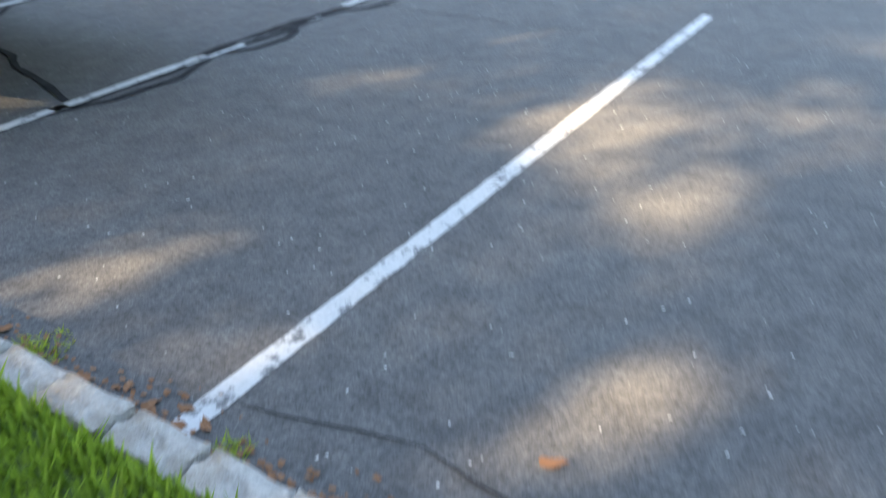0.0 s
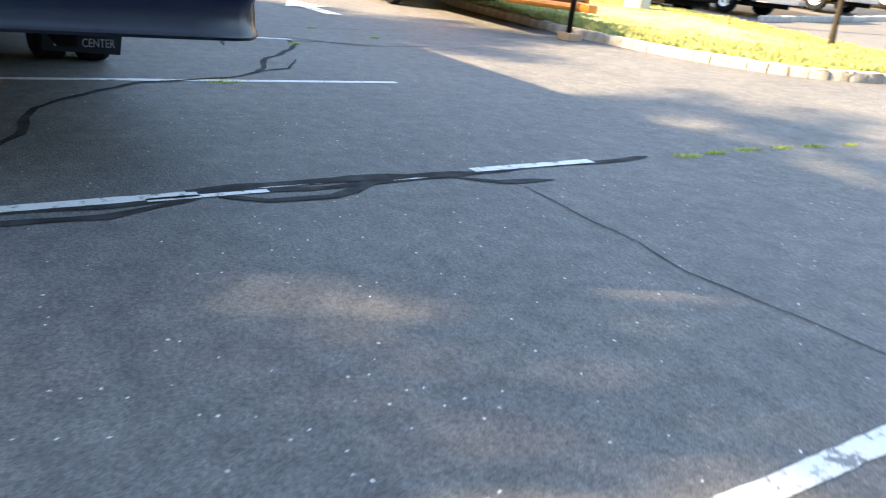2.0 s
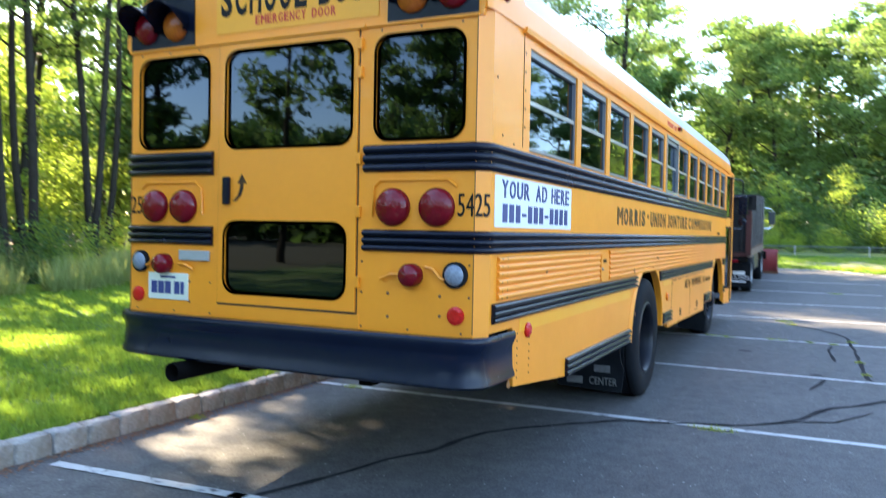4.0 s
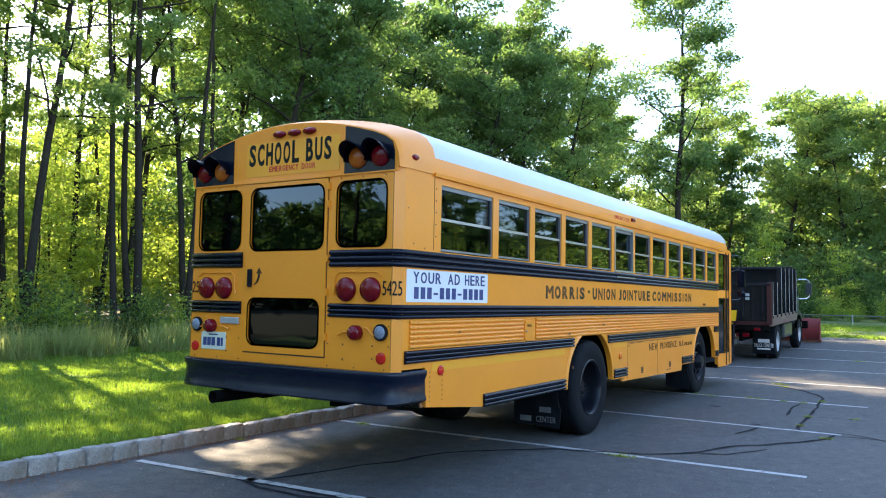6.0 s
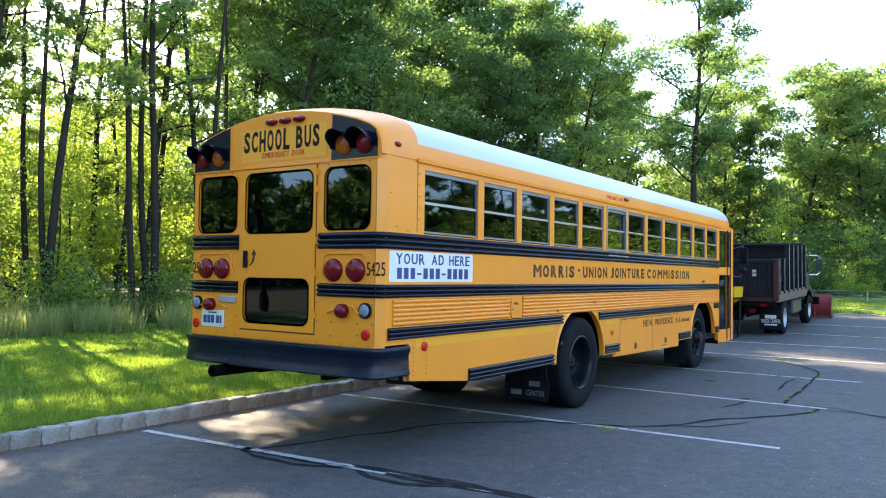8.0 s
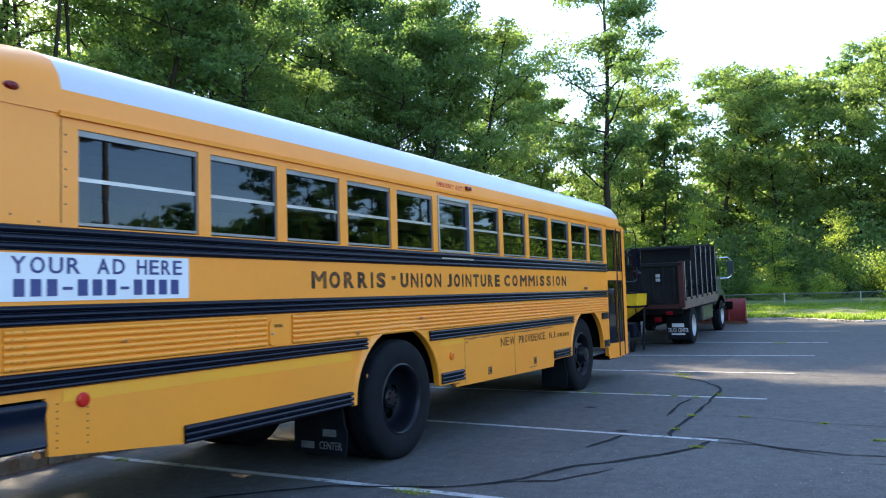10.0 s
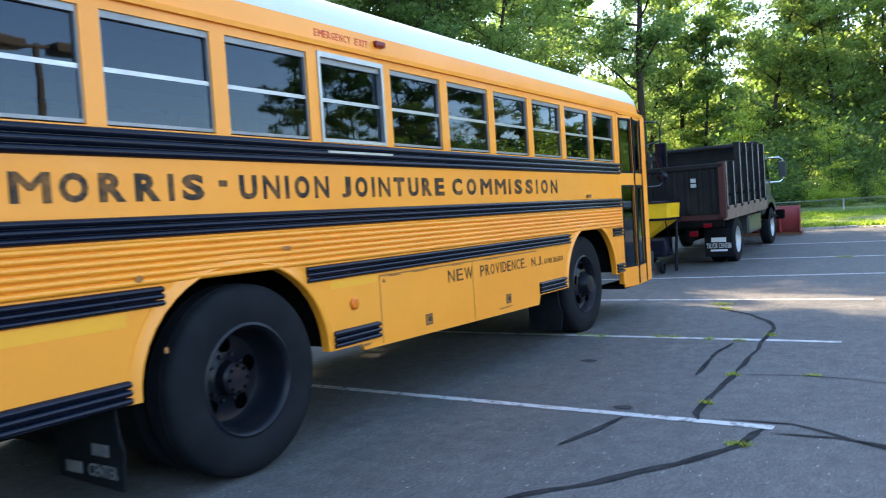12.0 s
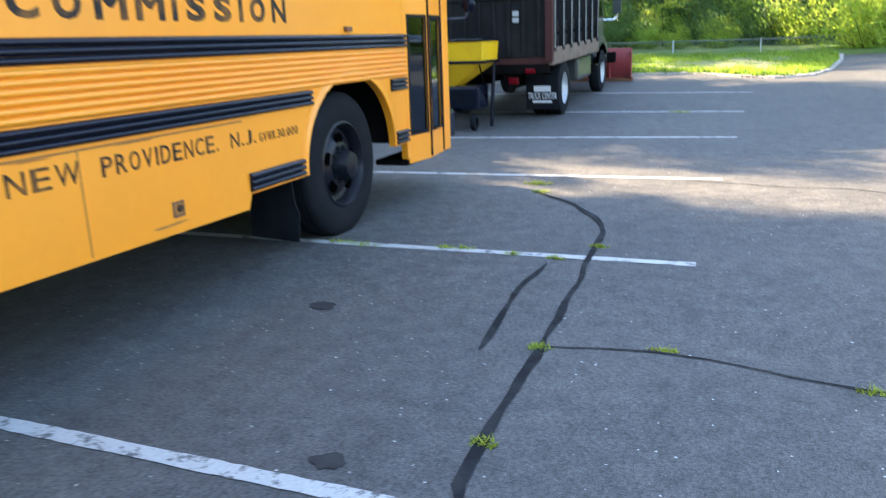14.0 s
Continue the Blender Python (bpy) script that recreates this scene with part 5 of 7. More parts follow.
for s in (1, -1):
    wheel("rear_wheel", WHEELS[0], s, -1, BUS)
    inner = part("inner_wheel", lathe([(s * a, r) for a, r in ((-0.13, 0.3), (-0.14, 0.45), (-0.1, 0.52), (0.1, 0.52), (0.14, 0.45), (0.13, 0.3))], 40, "y", (WHEELS[0], s * 0.74, 0.522)), RUBBER, BUS)
    wheel("front_wheel", WHEELS[1], s, 1, BUS)
    for x, y0, y1, z0 in ((-3.14, 0.62, 1.20, 0.17), (-8.42, 0.78, 1.18, 0.14)):
        flap = part("mud_flap", slab([(s * y0, z0 + 0.02), (s * (y1 - 0.02), z0), (s * y1, z0 + 0.2), (s * (y1 - 0.03), z0 + 0.27), (s * (y1 - 0.05), 0.62), (s * y0, 0.62)], 0.012, lambda u, v, d: Vector((x - d, u, v))), RUBBER, BUS)
        if x > -5:
            ya = 0.70 if s > 0 else -1.12
            lettering("flap_lettering", "CENTER", 0.24, 0.065, on_rear(ya + 0.20, z0 + 0.055, x + 0.003), FLAP_GREY, flap)
            bars("flap_bar", [(0.0, 0.14, 0, 0.06), (0.24, 0.38, 0.11, 0.17)], on_rear(ya, z0 + 0.055, x + 0.003), FLAP_GREY, flap)

# folding entrance door, a little open, and the front end
def leaf_door(p, q, parent, name):
    a, b = Vector((*p, 0)), Vector((*q, 0))
    n = Vector((-(b - a).y, (b - a).x, 0)).normalized()
    if n.y < 0:
        n = -n
    L = (b - a).length

    def tw(u, v, d):
        return a + (b - a) * (u / L) - n * d + Vector((0, 0, v))
    up = part(name, holed((0, L, 1.72, 2.58), (0.04, L - 0.04, 1.86, 2.53), 0.02, 0.03, tw, 2), YELLOW, parent)
    part("door_panel", holed((0, L, 0.40, 1.72), (0.04, L - 0.04, 0.66, 1.68), 0.02, 0.03, tw, 2), YELLOW, up)
    for v0, v1 in ((1.86, 2.53), (0.66, 1.68)):
        part("pane", slab([(0.035, v0), (L - 0.035, v0), (L - 0.035, v1), (0.035, v1)], 0.004, lambda u, v, d: tw(u, v, d + 0.012)), DOOR_GLASS, up)
        part("gasket", holed((0.030, L - 0.030, v0 - 0.014, v1 + 0.014), (0.050, L - 0.050, v0 + 0.01, v1 - 0.01), 0.015, 0.008, lambda u, v, d: tw(u, v, d - 0.006), 2), RUBBER, up)
    part("door_edge", slab([(L - 0.006, 0.42), (L + 0.012, 0.42), (L + 0.012, 2.57), (L - 0.006, 2.57)], 0.012, lambda u, v, d: tw(u, v, d - 0.012)), RUBBER, up)
    return up


leaf_door((DOOR[0] - 0.02, W - 0.01), (-10.695, 1.262), BUS, "entrance_door")
leaf_door((-10.72, 1.262), (DOOR[1], W + 0.0), BUS, "entrance_door")
part("door_post", box((DOOR[0] - 0.015, W - 0.06, 0.45), (DOOR[0] + 0.05, W + 0.004, 2.62), 0.006), YELLOW, BUS)
part("door_post", box((FRONT + 0.02, W - 0.08, 0.40), (DOOR[1] - 0.01, W + 0.012, 2.62), 0.03), YELLOW, BUS)
part("door_header", box((DOOR[1], W - 0.06, 2.585), (DOOR[0], W + 0.02, 2.64), 0.008), YELLOW, BUS)
part("door_step", box((DOOR[1], W - 0.35, 0.38), (DOOR[0], W - 0.02, 0.43), 0.01), DARK, BUS)
part("front_panel", slab([(-1.2, 0.6), (1.2, 0.6), (1.2, 1.6), (-1.2, 1.6)], 0.05, lambda u, v, d: Vector((FRONT + d, u, v))), YELLOW, BUS)
part("windscreen_frame", holed((-1.2, 1.2, 1.6, 2.62), (-1.08, 1.08, 1.7, 2.5), 0.06, 0.05, lambda u, v, d: Vector((FRONT + d, u, v))), YELLOW, BUS)
part("windscreen", slab(rounded(-1.09, 1.09, 1.69, 2.51, 0.06), 0.006, lambda u, v, d: Vector((FRONT + 0.02 + d, u, v))), GLASS, BUS)
part("front_bumper", box((FRONT - 0.2, -1.2, 0.5), (FRONT - 0.02, 1.2, 0.78), 0.03), BUMPER, BUS)
part("front_cap", slab([(y, z) for y, z in roof_profile(0.15, 1.0)] + [(-1.03, 2.58), (1.03, 2.58)], 0.03, lambda u, v, d: Vector((FRONT + 0.01 + d, u, v))), WHITE_ROOF, BUS)
part("front_clearance_lamp", box((-11.28, 1.13, 2.68), (-11.20, 1.19, 2.72), 0.012), RED_LENS, BUS)
mir = part("mirror_bracket", tube([(-11.30, 1.16, 2.56), (-11.50, 1.34, 2.55), (-11.53, 1.37, 2.50), (-11.53, 1.37, 1.72), (-11.50, 1.34, 1.67), (-11.30, 1.16, 1.66)], 0.011, 8), BLACK, BUS)
part("mirror_brace", tube([(-11.30, 1.16, 2.20), (-11.53, 1.37, 2.30)], 0.009, 8), BLACK, mir)
part("mirror", box((-11.56, 1.29, 1.92), (-11.52, 1.45, 2.26), 0.014), BLACK, mir)
part("mirror", lathe([(-0.03, 0.0), (-0.02, 0.05), (0.0, 0.075), (0.01, 0.065)], 20, "x", (-11.54, 1.37, 1.80)), BLACK, mir, smooth=50)

# inside
part("ceiling_lining", roof_strip(1, 19, [(-0.1, 0.03, 0.0), (-0.6, 0.03, 1.0), (-11.2, 0.04, 1.0)]), INTERIOR, BUS)
part("rear_wall_lining", box((-0.09, -1.1, 1.02), (-0.06, 1.1, 1.12)), INTERIOR, BUS)


def bench(x, s):
    bm = bmesh.new()
    add_box(bm, (x - 0.42, s * 0.32, 1.30), (x, s * 1.12, 1.42), 0.04)
    add_box(bm, (x, s * 0.32, 1.34), (x + 0.09, s * 1.12, 2.02), 0.05)
    ob = part("bench_seat", bm, SEAT, BUS, smooth=40)
    part("seat_leg", box((x - 0.2, s * 0.36, 1.02), (x - 0.15, s * 0.40, 1.30)), INTERIOR, ob)


for k in range(12):
    for s in (1, -1):
        bench(-1.0 - 0.77 * k, s)


# ---- the truck beyond the bus ----
TRUCK_PAINT = worn("truck_dark_green", (0.035, 0.045, 0.045), 0.35, (0.08, 0.07, 0.06), 0.4, coat=0.3)
BOARD = dull(worn("black_stake_board", (0.009, 0.009, 0.010), 0.6, (0.035, 0.032, 0.03), 0.45), 0.15)
SILL = dull(worn("weathered_bed_steel", (0.17, 0.12, 0.095), 0.6, (0.06, 0.035, 0.025), 0.6, scale=5), 0.3)
MAROON = dull(worn("maroon_steel", (0.060, 0.020, 0.018), 0.6, (0.04, 0.024, 0.018), 0.5), 0.2)
PLOW_RED = worn("plow_red", (0.26, 0.035, 0.035), 0.5, (0.12, 0.05, 0.04), 0.5, scale=4)
HOPPER = worn("hopper_yellow", (0.75, 0.45, 0.01), 0.4, (0.3, 0.18, 0.03), 0.3)
WHITE_PAINT = worn("white_paint", (0.72, 0.72, 0.70), 0.4, (0.4, 0.38, 0.34), 0.25)
CHROME = worn("chrome", (0.75, 0.76, 0.78), 0.12, (0.4, 0.4, 0.4), 0.2, metal=1.0)
PANE = glass("vehicle_glass", (0.12, 0.14, 0.15))


def plain_wheel(parent, x, y, r, s, rim_mat, width=0.22, name="wheel"):
    """A road wheel: tyre and dished rim, its face towards s."""
    h = width / 2
    w = part(name, lathe([(s * a, q) for a, q in ((-h, r * 0.58), (-h, r * 0.86), (-h * 0.8, r * 0.97), (-h * 0.4, r), (h * 0.4, r), (h * 0.8, r * 0.97), (h, r * 0.86), (h, r * 0.62), (h * 0.85, r * 0.58))], 32, "y", caps=False), RUBBER, parent, smooth=40)
    rim = part("rim", lathe([(s * a, q) for a, q in ((h * 0.85, r * 0.62), (h * 0.9, r * 0.58), (h * 0.5, r * 0.54), (h * 0.1, r * 0.45), (h * 0.2, r * 0.3), (h * 0.55, r * 0.22), (h * 0.65, 0.0))], 28, "y", caps=False), rim_mat, w, smooth=40)
    w.matrix_basis = pose(x, y, r)
    return w


def truck():
    T = thing("stake_truck", "dark stake-body truck with black boards and front snow plow", "truck", pose(-17.25, 0, 0.175, 0, 1.75, 0))
    P = lambda n, bm, m, l="", s=None: part(n, bm, m, T, l, s)
    for y in (-0.4, 0.4):
        P("chassis_rail", box((-5.4, y - 0.04, 0.5), (1.1, y + 0.04, 0.75)), DARK)
    P("bed_floor", box((-2.9, -1.14, 0.92), (1.15, 1.14, 1.02), 0.01), MAROON)
    for s in (1, -1):
        P("bed_rail", box((-2.9, s * 1.10, 0.90), (1.15, s * 1.17, 1.16), 0.012), SILL, "weathered brown steel bed rail")
        for k in range(7):
            x = 1.02 - 0.62 * k
            P("stake", box((x - 0.07, s * 1.075, 1.10), (x + 0.07, s * 1.19, 2.02 if k < 2 else 2.40), 0.010), BOARD)
        for z in (1.18, 1.40):
            P("side_board", box((-2.9, s * 1.085, z), (1.10, s * 1.118, z + 0.16), 0.006), BOARD)
        P("side_board", box((-2.9, s * 1.085, 2.22), (-0.15, s * 1.118, 2.32), 0.006), BOARD)
        for k in range(7):
            x = 1.02 - 0.62 * k
            # thin bright strip in place of the light along each stake's edge
            P("stake_edge_glint", box((x + 0.052, s * 1.19, 1.16), (x + 0.072, s * 1.198, 2.0 if k < 2 else 2.38), 0.004), GALV, "pale strip standing in for light caught on the stake edge")
    P("tailgate", box((1.10, -1.08, 1.02), (1.16, 1.08, 1.92), 0.01), BOARD)
    for k in range(9):
        y = -0.96 + 0.24 * k
        P("gate_rib", box((1.16, y - 0.03, 1.06), (1.20, y + 0.03, 1.88), 0.008), BOARD)
    P("gate_top", box((1.08, -1.15, 1.90), (1.20, 1.15, 1.99), 0.012), BOARD)
    P("corner_post", box((1.08, 1.06, 0.95), (1.20, 1.18, 2.0), 0.012), MAROON)
    P("corner_post", box((1.08, -1.18, 0.95), (1.20, -1.06, 2.0), 0.012), MAROON)
    bars("gate_sign", [(0, 0.10, 0.095, 0.17), (0, 0.10, 0.0, 0.07)], on_rear(0.55, 1.56, 1.205), GALV, T)
    P("headboard", box((-2.95, -1.12, 1.0), (-2.86, 1.12, 2.40), 0.01), BOARD)
    P("tarp_roll", lathe([(-1.1, 0.06), (1.1, 0.06)], 14, "y", (-2.6, 0, 2.40)), BOARD)
    P("rear_beam", box((1.0, -1.1, 0.78), (1.16, 1.1, 0.92), 0.01), DARK)
    for y in (0.55, 0.82, -0.6):
        P("tail_lamp", box((1.16, y - 0.08, 0.62 if y < 0.7 else 0.78), (1.20, y + 0.08, 0.72 if y < 0.7 else 0.86), 0.012), RED_LENS)
    for s in (1, -1):
        y0 = 0.60 if s > 0 else -1.14
        fl = P("mud_flap", box((0.62, y0, 0.16), (0.635, y0 + 0.54, 0.72), 0.004), RUBBER)
        lettering("flap_lettering", "TRUCK CENTER", 0.48, 0.10, on_rear(y0 + 0.035, 0.33, 0.638), SIGN_WHITE, fl)
        bars("flap_bar", [(0.12, 0.40, 0.11, 0.20)], on_rear(y0 + 0.015, 0.34, 0.638), SIGN_WHITE, fl)
        bars("flap_small_bar", [(0.10, 0.42, 0.0, 0.035)], on_rear(y0 + 0.015, 0.27, 0.638), SIGN_WHITE, fl)
        plain_wheel(T, 0.0, s * 1.0, 0.45, s, GALV, 0.24, "rear_wheel")
        plain_wheel(T, 0.0, s * 0.72, 0.45, s, DARK, 0.24, "inner_wheel")
        plain_wheel(T, -3.85, s * 0.98, 0.45, s, GALV, 0.24, "front_wheel")
        P("step_tank", box((-2.6, s * 0.75, 0.45), (-1.3, s * 1.08, 0.85), 0.06), TRUCK_PAINT)
        P("front_fender", slab([(-4.65, 0.62)] + [(-3.85 - 0.8 * math.cos(math.pi * (1 - k / 10)), 0.62 + 0.55 * math.sin(math.pi * k / 10)) for k in range(1, 10)] + [(-3.05, 0.62), (-3.25, 0.62)] + [(-3.85 + 0.6 * math.cos(math.pi * k / 10), 0.62 + 0.4 * math.sin(math.pi * k / 10)) for k in range(1, 10)] + [(-4.45, 0.62)], 0.3, lambda u, v, d: Vector((u, s * (1.08 - d), v))), TRUCK_PAINT)
        P("cab_door", slab([(-3.05, 0.75), (-3.05, 1.55), (-3.08, 2.12), (-3.9, 2.12), (-4.25, 1.55), (-4.25, 1.05), (-3.9, 0.95)], 0.04, lambda u, v, d: Vector((u, s * (1.03 - d), v))), TRUCK_PAINT)
        P("door_window", slab([(-3.15, 1.56), (-3.17, 2.04), (-3.85, 2.04), (-4.12, 1.56)], 0.005, lambda u, v, d: Vector((u, s * (1.036 - d), v))), PANE)
        loop = [(-4.1, s * 1.04, 1.48), (-4.25, s * 1.24, 1.48), (-4.28, s * 1.32, 1.55), (-4.28, s * 1.32, 2.02), (-4.25, s * 1.24, 2.08), (-4.05, s * 1.04, 2.08)]
        mb = P("mirror_bracket", tube(loop, 0.018, 8), CHROME)
        part("mirror", box((-4.30, s * 1.22, 1.6), (-4.25, s * 1.40, 1.98), 0.015), TRUCK_PAINT, mb)
    P("cab", slab([(-2.98, 0.75), (-2.98, 2.1), (-3.1, 2.22), (-3.9, 2.22), (-4.3, 1.55), (-4.3, 0.75)], 1.98, lambda u, v, d: Vector((u, 0.99 - d, v))), TRUCK_PAINT)
    P("hood", slab([(-4.28, 0.8), (-4.28, 1.53), (-5.3, 1.42), (-5.45, 1.30), (-5.45, 0.8)], 1.5, lambda u, v, d: Vector((u, 0.75 - d, v))), TRUCK_PAINT)
    P("front_bumper", box((-5.65, -1.1, 0.5), (-5.47, 1.1, 0.74), 0.03), DARK)
    P("plow_frame", tube([(-5.3, 0.4, 0.55), (-5.95, 0.3, 0.45), (-5.95, -0.3, 0.45), (-5.3, -0.4, 0.55)], 0.05, 8), DARK)
    P("plow_blade", sweep([(0.0, 0.08), (0.09, 0.25), (0.13, 0.45), (0.11, 0.65), (0.03, 0.80), (0.0, 0.80), (0.08, 0.64), (0.10, 0.45), (0.06, 0.25), (-0.03, 0.08)], [((-6.05, 1.42, 0.0), (1, 0, 0), (0, 0, 1)), ((-6.35, -1.3, 0.0), (1, 0, 0), (0, 0, 1))]), PLOW_RED, "red steel snow plow blade", 40)
    for y in (1.40, 0.9, 0.3, -0.3, -0.9, -1.25):
        P("plow_rib", box((-6.04 + (y - 1.42) * 0.11, y - 0.02, 0.12), (-5.90 + (y - 1.42) * 0.11, y + 0.02, 0.74), 0.006), PLOW_RED)
    P("cutting_edge", box((-6.30, -1.3, 0.01), (-6.05, 1.42, 0.10)), RUST)
    return T


truck()


def salt_spreader():
    """Yellow tailgate spreader on its black drive housing, behind the truck."""
    gz = ground_z(-15.4, -0.3)
    S = thing("salt_spreader", "yellow salt spreader hopper hung behind the truck", "spreader", pose(-15.35, -0.35, gz))
    def hop(z0, z1, a0, a1, b0, b1):
        bm = bmesh.new()
        lo = [bm.verts.new((x, y, z0)) for x, y in ((-a0, -b0), (a0, -b0), (a0, b0), (-a0, b0))]
        hi = [bm.verts.new((x, y, z1)) for x, y in ((-a1, -b1), (a1, -b1), (a1, b1), (-a1, b1))]
        bm.faces.new(lo)
        for k in range(4):
            bm.faces.new((lo[k], lo[(k + 1) % 4], hi[(k + 1) % 4], hi[k]))
        bmesh.ops.recalc_face_normals(bm, faces=bm.faces)
        bmesh.ops.solidify(bm, geom=bm.faces[:], thickness=0.015)
        return bm
    part("hopper", hop(1.02, 1.30, 0.40, 0.42, 0.72, 0.74), HOPPER, S)
    part("hopper_cone", hop(0.62, 1.0, 0.14, 0.40, 0.16, 0.70), HOPPER, S)
    part("lid", box((-0.44, -0.76, 1.30), (0.44, 0.76, 1.34), 0.012), BLACK, S)
    part("band", box((-0.43, -0.75, 0.985), (0.43, 0.75, 1.03), 0.008), BLACK, S)
    part("spinner_housing", box((-0.34, -0.66, 0.30), (0.20, 0.60, 0.66), 0.05), BLACK, S)
    part("spinner", lathe([(0.24, 0.30), (0.27, 0.30), (0.30, 0.05)], 20, "z"), BLACK, S)
    for y in (-0.68, 0.68):
        part("leg", tube([(-0.36, y, 1.0), (-0.3, y * 0.95, 0.0)], 0.03, 8), BLACK, S)
        part("brace", tube([(0.38, y, 1.0), (-0.2, y * 0.9, 0.45)], 0.012, 8), DARK, S)
    wheel_ob = plain_wheel(S, 0.25, 0.55, 0.12, 1, DARK, 0.08, "caster")


salt_spreader()


# ---- equipment trailer by the island ----
ORANGE = worn("trailer_orange", (0.62, 0.20, 0.02), 0.45, (0.2, 0.1, 0.04), 0.35)
PLANK = worn("weathered_plank", (0.30, 0.20, 0.12), 0.8, (0.12, 0.08, 0.05), 0.5, bumpy=0.4)
CONE = worn("cone_orange", (0.75, 0.10, 0.02), 0.5, (0.4, 0.1, 0.05), 0.2)
PALE_YELLOW = worn("pale_machine_yellow", (0.75, 0.66, 0.34), 0.45, (0.4, 0.35, 0.2), 0.3)


def trailer():
    gz = ground_z(-9.5, 8.9)
    T = thing("equipment_trailer", "orange flatbed equipment trailer with raised loading ramps", "trailer", pose(-9.5, 9.05, gz, 0, 0, -1.5))
    P = lambda n, bm, m, l="": part(n, bm, m, T, l)
    P("deck", box((-3.4, -0.95, 0.56), (1.9, 0.95, 0.62), 0.01), PLANK)
    for s in (1, -1):
        P("side_rail", box((-3.4, s * 0.95, 0.46), (1.95, s * 1.02, 0.64), 0.012), ORANGE)
        P("fender", slab([(-2.95, 0.40), (-2.85, 0.82), (-1.25, 0.82), (-1.15, 0.40), (-1.22, 0.40), (-1.30, 0.76), (-2.80, 0.76), (-2.88, 0.40)], 0.26, lambda u, v, d: Vector((u, s * (1.28 - d), v))), PALE_YELLOW)
        for x in (-2.45, -1.65):
            plain_wheel(T, x, s * 1.15, 0.37, s, WHITE_PAINT, 0.22)
        P("tongue", tube([(1.9, s * 0.8, 0.5), (3.0, s * 0.06, 0.5)], 0.06, 8), ORANGE)
        for k in range(6):
            x = -0.95 + 0.5 * k
            P("reflective_tape", box((x, s * 1.021, 0.53), (x + 0.22, s * 1.025, 0.585)), RED_BRIGHT if k % 2 else SIGN_WHITE)
        ramp_ob = P("loading_ramp", holed((s * 0.62 - 0.26, s * 0.62 + 0.26, 0.5, 2.05), (s * 0.62 - 0.19, s * 0.62 + 0.19, 0.6, 1.97), 0.02, 0.08, lambda u, v, d: Vector((-3.42 - d, u, v)), 2), ORANGE)
        for k in range(7):
            part("ramp_bar", box((-3.48, s * 0.62 - 0.19, 0.72 + 0.19 * k), (-3.44, s * 0.62 + 0.19, 0.76 + 0.19 * k)), MAROON, ramp_ob)
    P("rear_beam", box((-3.55, -1.15, 0.42), (-3.38, 1.15, 0.56), 0.012), ORANGE)
    P("front_wall", box((1.85, -0.98, 0.62), (1.93, 0.98, 0.95), 0.012), ORANGE)
    P("jack_post", tube([(2.95, -0.18, 0.10), (2.95, -0.18, 1.0)], 0.045, 10), DARK)
    P("coupler", box((2.85, -0.1, 0.45), (3.25, 0.1, 0.58), 0.02), ORANGE)
    return T


trailer()
tz = ground_z(-6.55, 8.8)
tagged(part("wood_block", box((-6.72, 8.70, tz), (-6.42, 8.98, tz + 0.12), 0.01), PLANK), "weathered timber block under the trailer jack", "block")


def cone(x, y, z):
    c = thing("traffic_cone", "orange traffic cone standing on the trailer deck", "cone", pose(x, y, z))
    part("base", box((-0.17, -0.17, 0), (0.17, 0.17, 0.03), 0.01), CONE, c)
    part("body", lathe([(0.03, 0.13), (0.25, 0.085), (0.45, 0.04), (0.47, 0.0)], 20, "z"), CONE, c, smooth=50)
    part("band", lathe([(0.22, 0.095), (0.32, 0.073)], 20, "z"), SIGN_WHITE, c)


dz = ground_z(-9.5, 8.9) + 0.62
cone(-8.3, 8.3, dz)
cone(-12.4, 8.35, dz)


def machine(x, y):
    m = thing("compressor", "pale yellow covered machine loaded on the trailer", "machine", pose(x, y, dz))
    part("hood", slab([(-0.9, 0.12), (-0.9, 0.62), (-0.7, 0.78), (0.75, 0.78), (0.9, 0.6), (0.9, 0.12)], 1.2, lambda u, v, d: Vector((u, 0.6 - d, v))), PALE_YELLOW, m)
    part("skid", box((-0.85, -0.5, 0.0), (0.85, 0.5, 0.13), 0.01), DARK, m)
    part("vent", box((-0.4, -0.61, 0.25), (0.4, -0.6, 0.55), 0.004), DARK, m)


machine(-10.0, 9.0)


# ---- vans across the lot ----
SILVER = worn("silver_paint", (0.42, 0.43, 0.44), 0.3, (0.2, 0.2, 0.2), 0.2, metal=0.3, coat=0.4)
VAN_YELLOW = worn("van_yellow", (0.72, 0.48, 0.05), 0.35, (0.4, 0.26, 0.05), 0.25, coat=0.2)


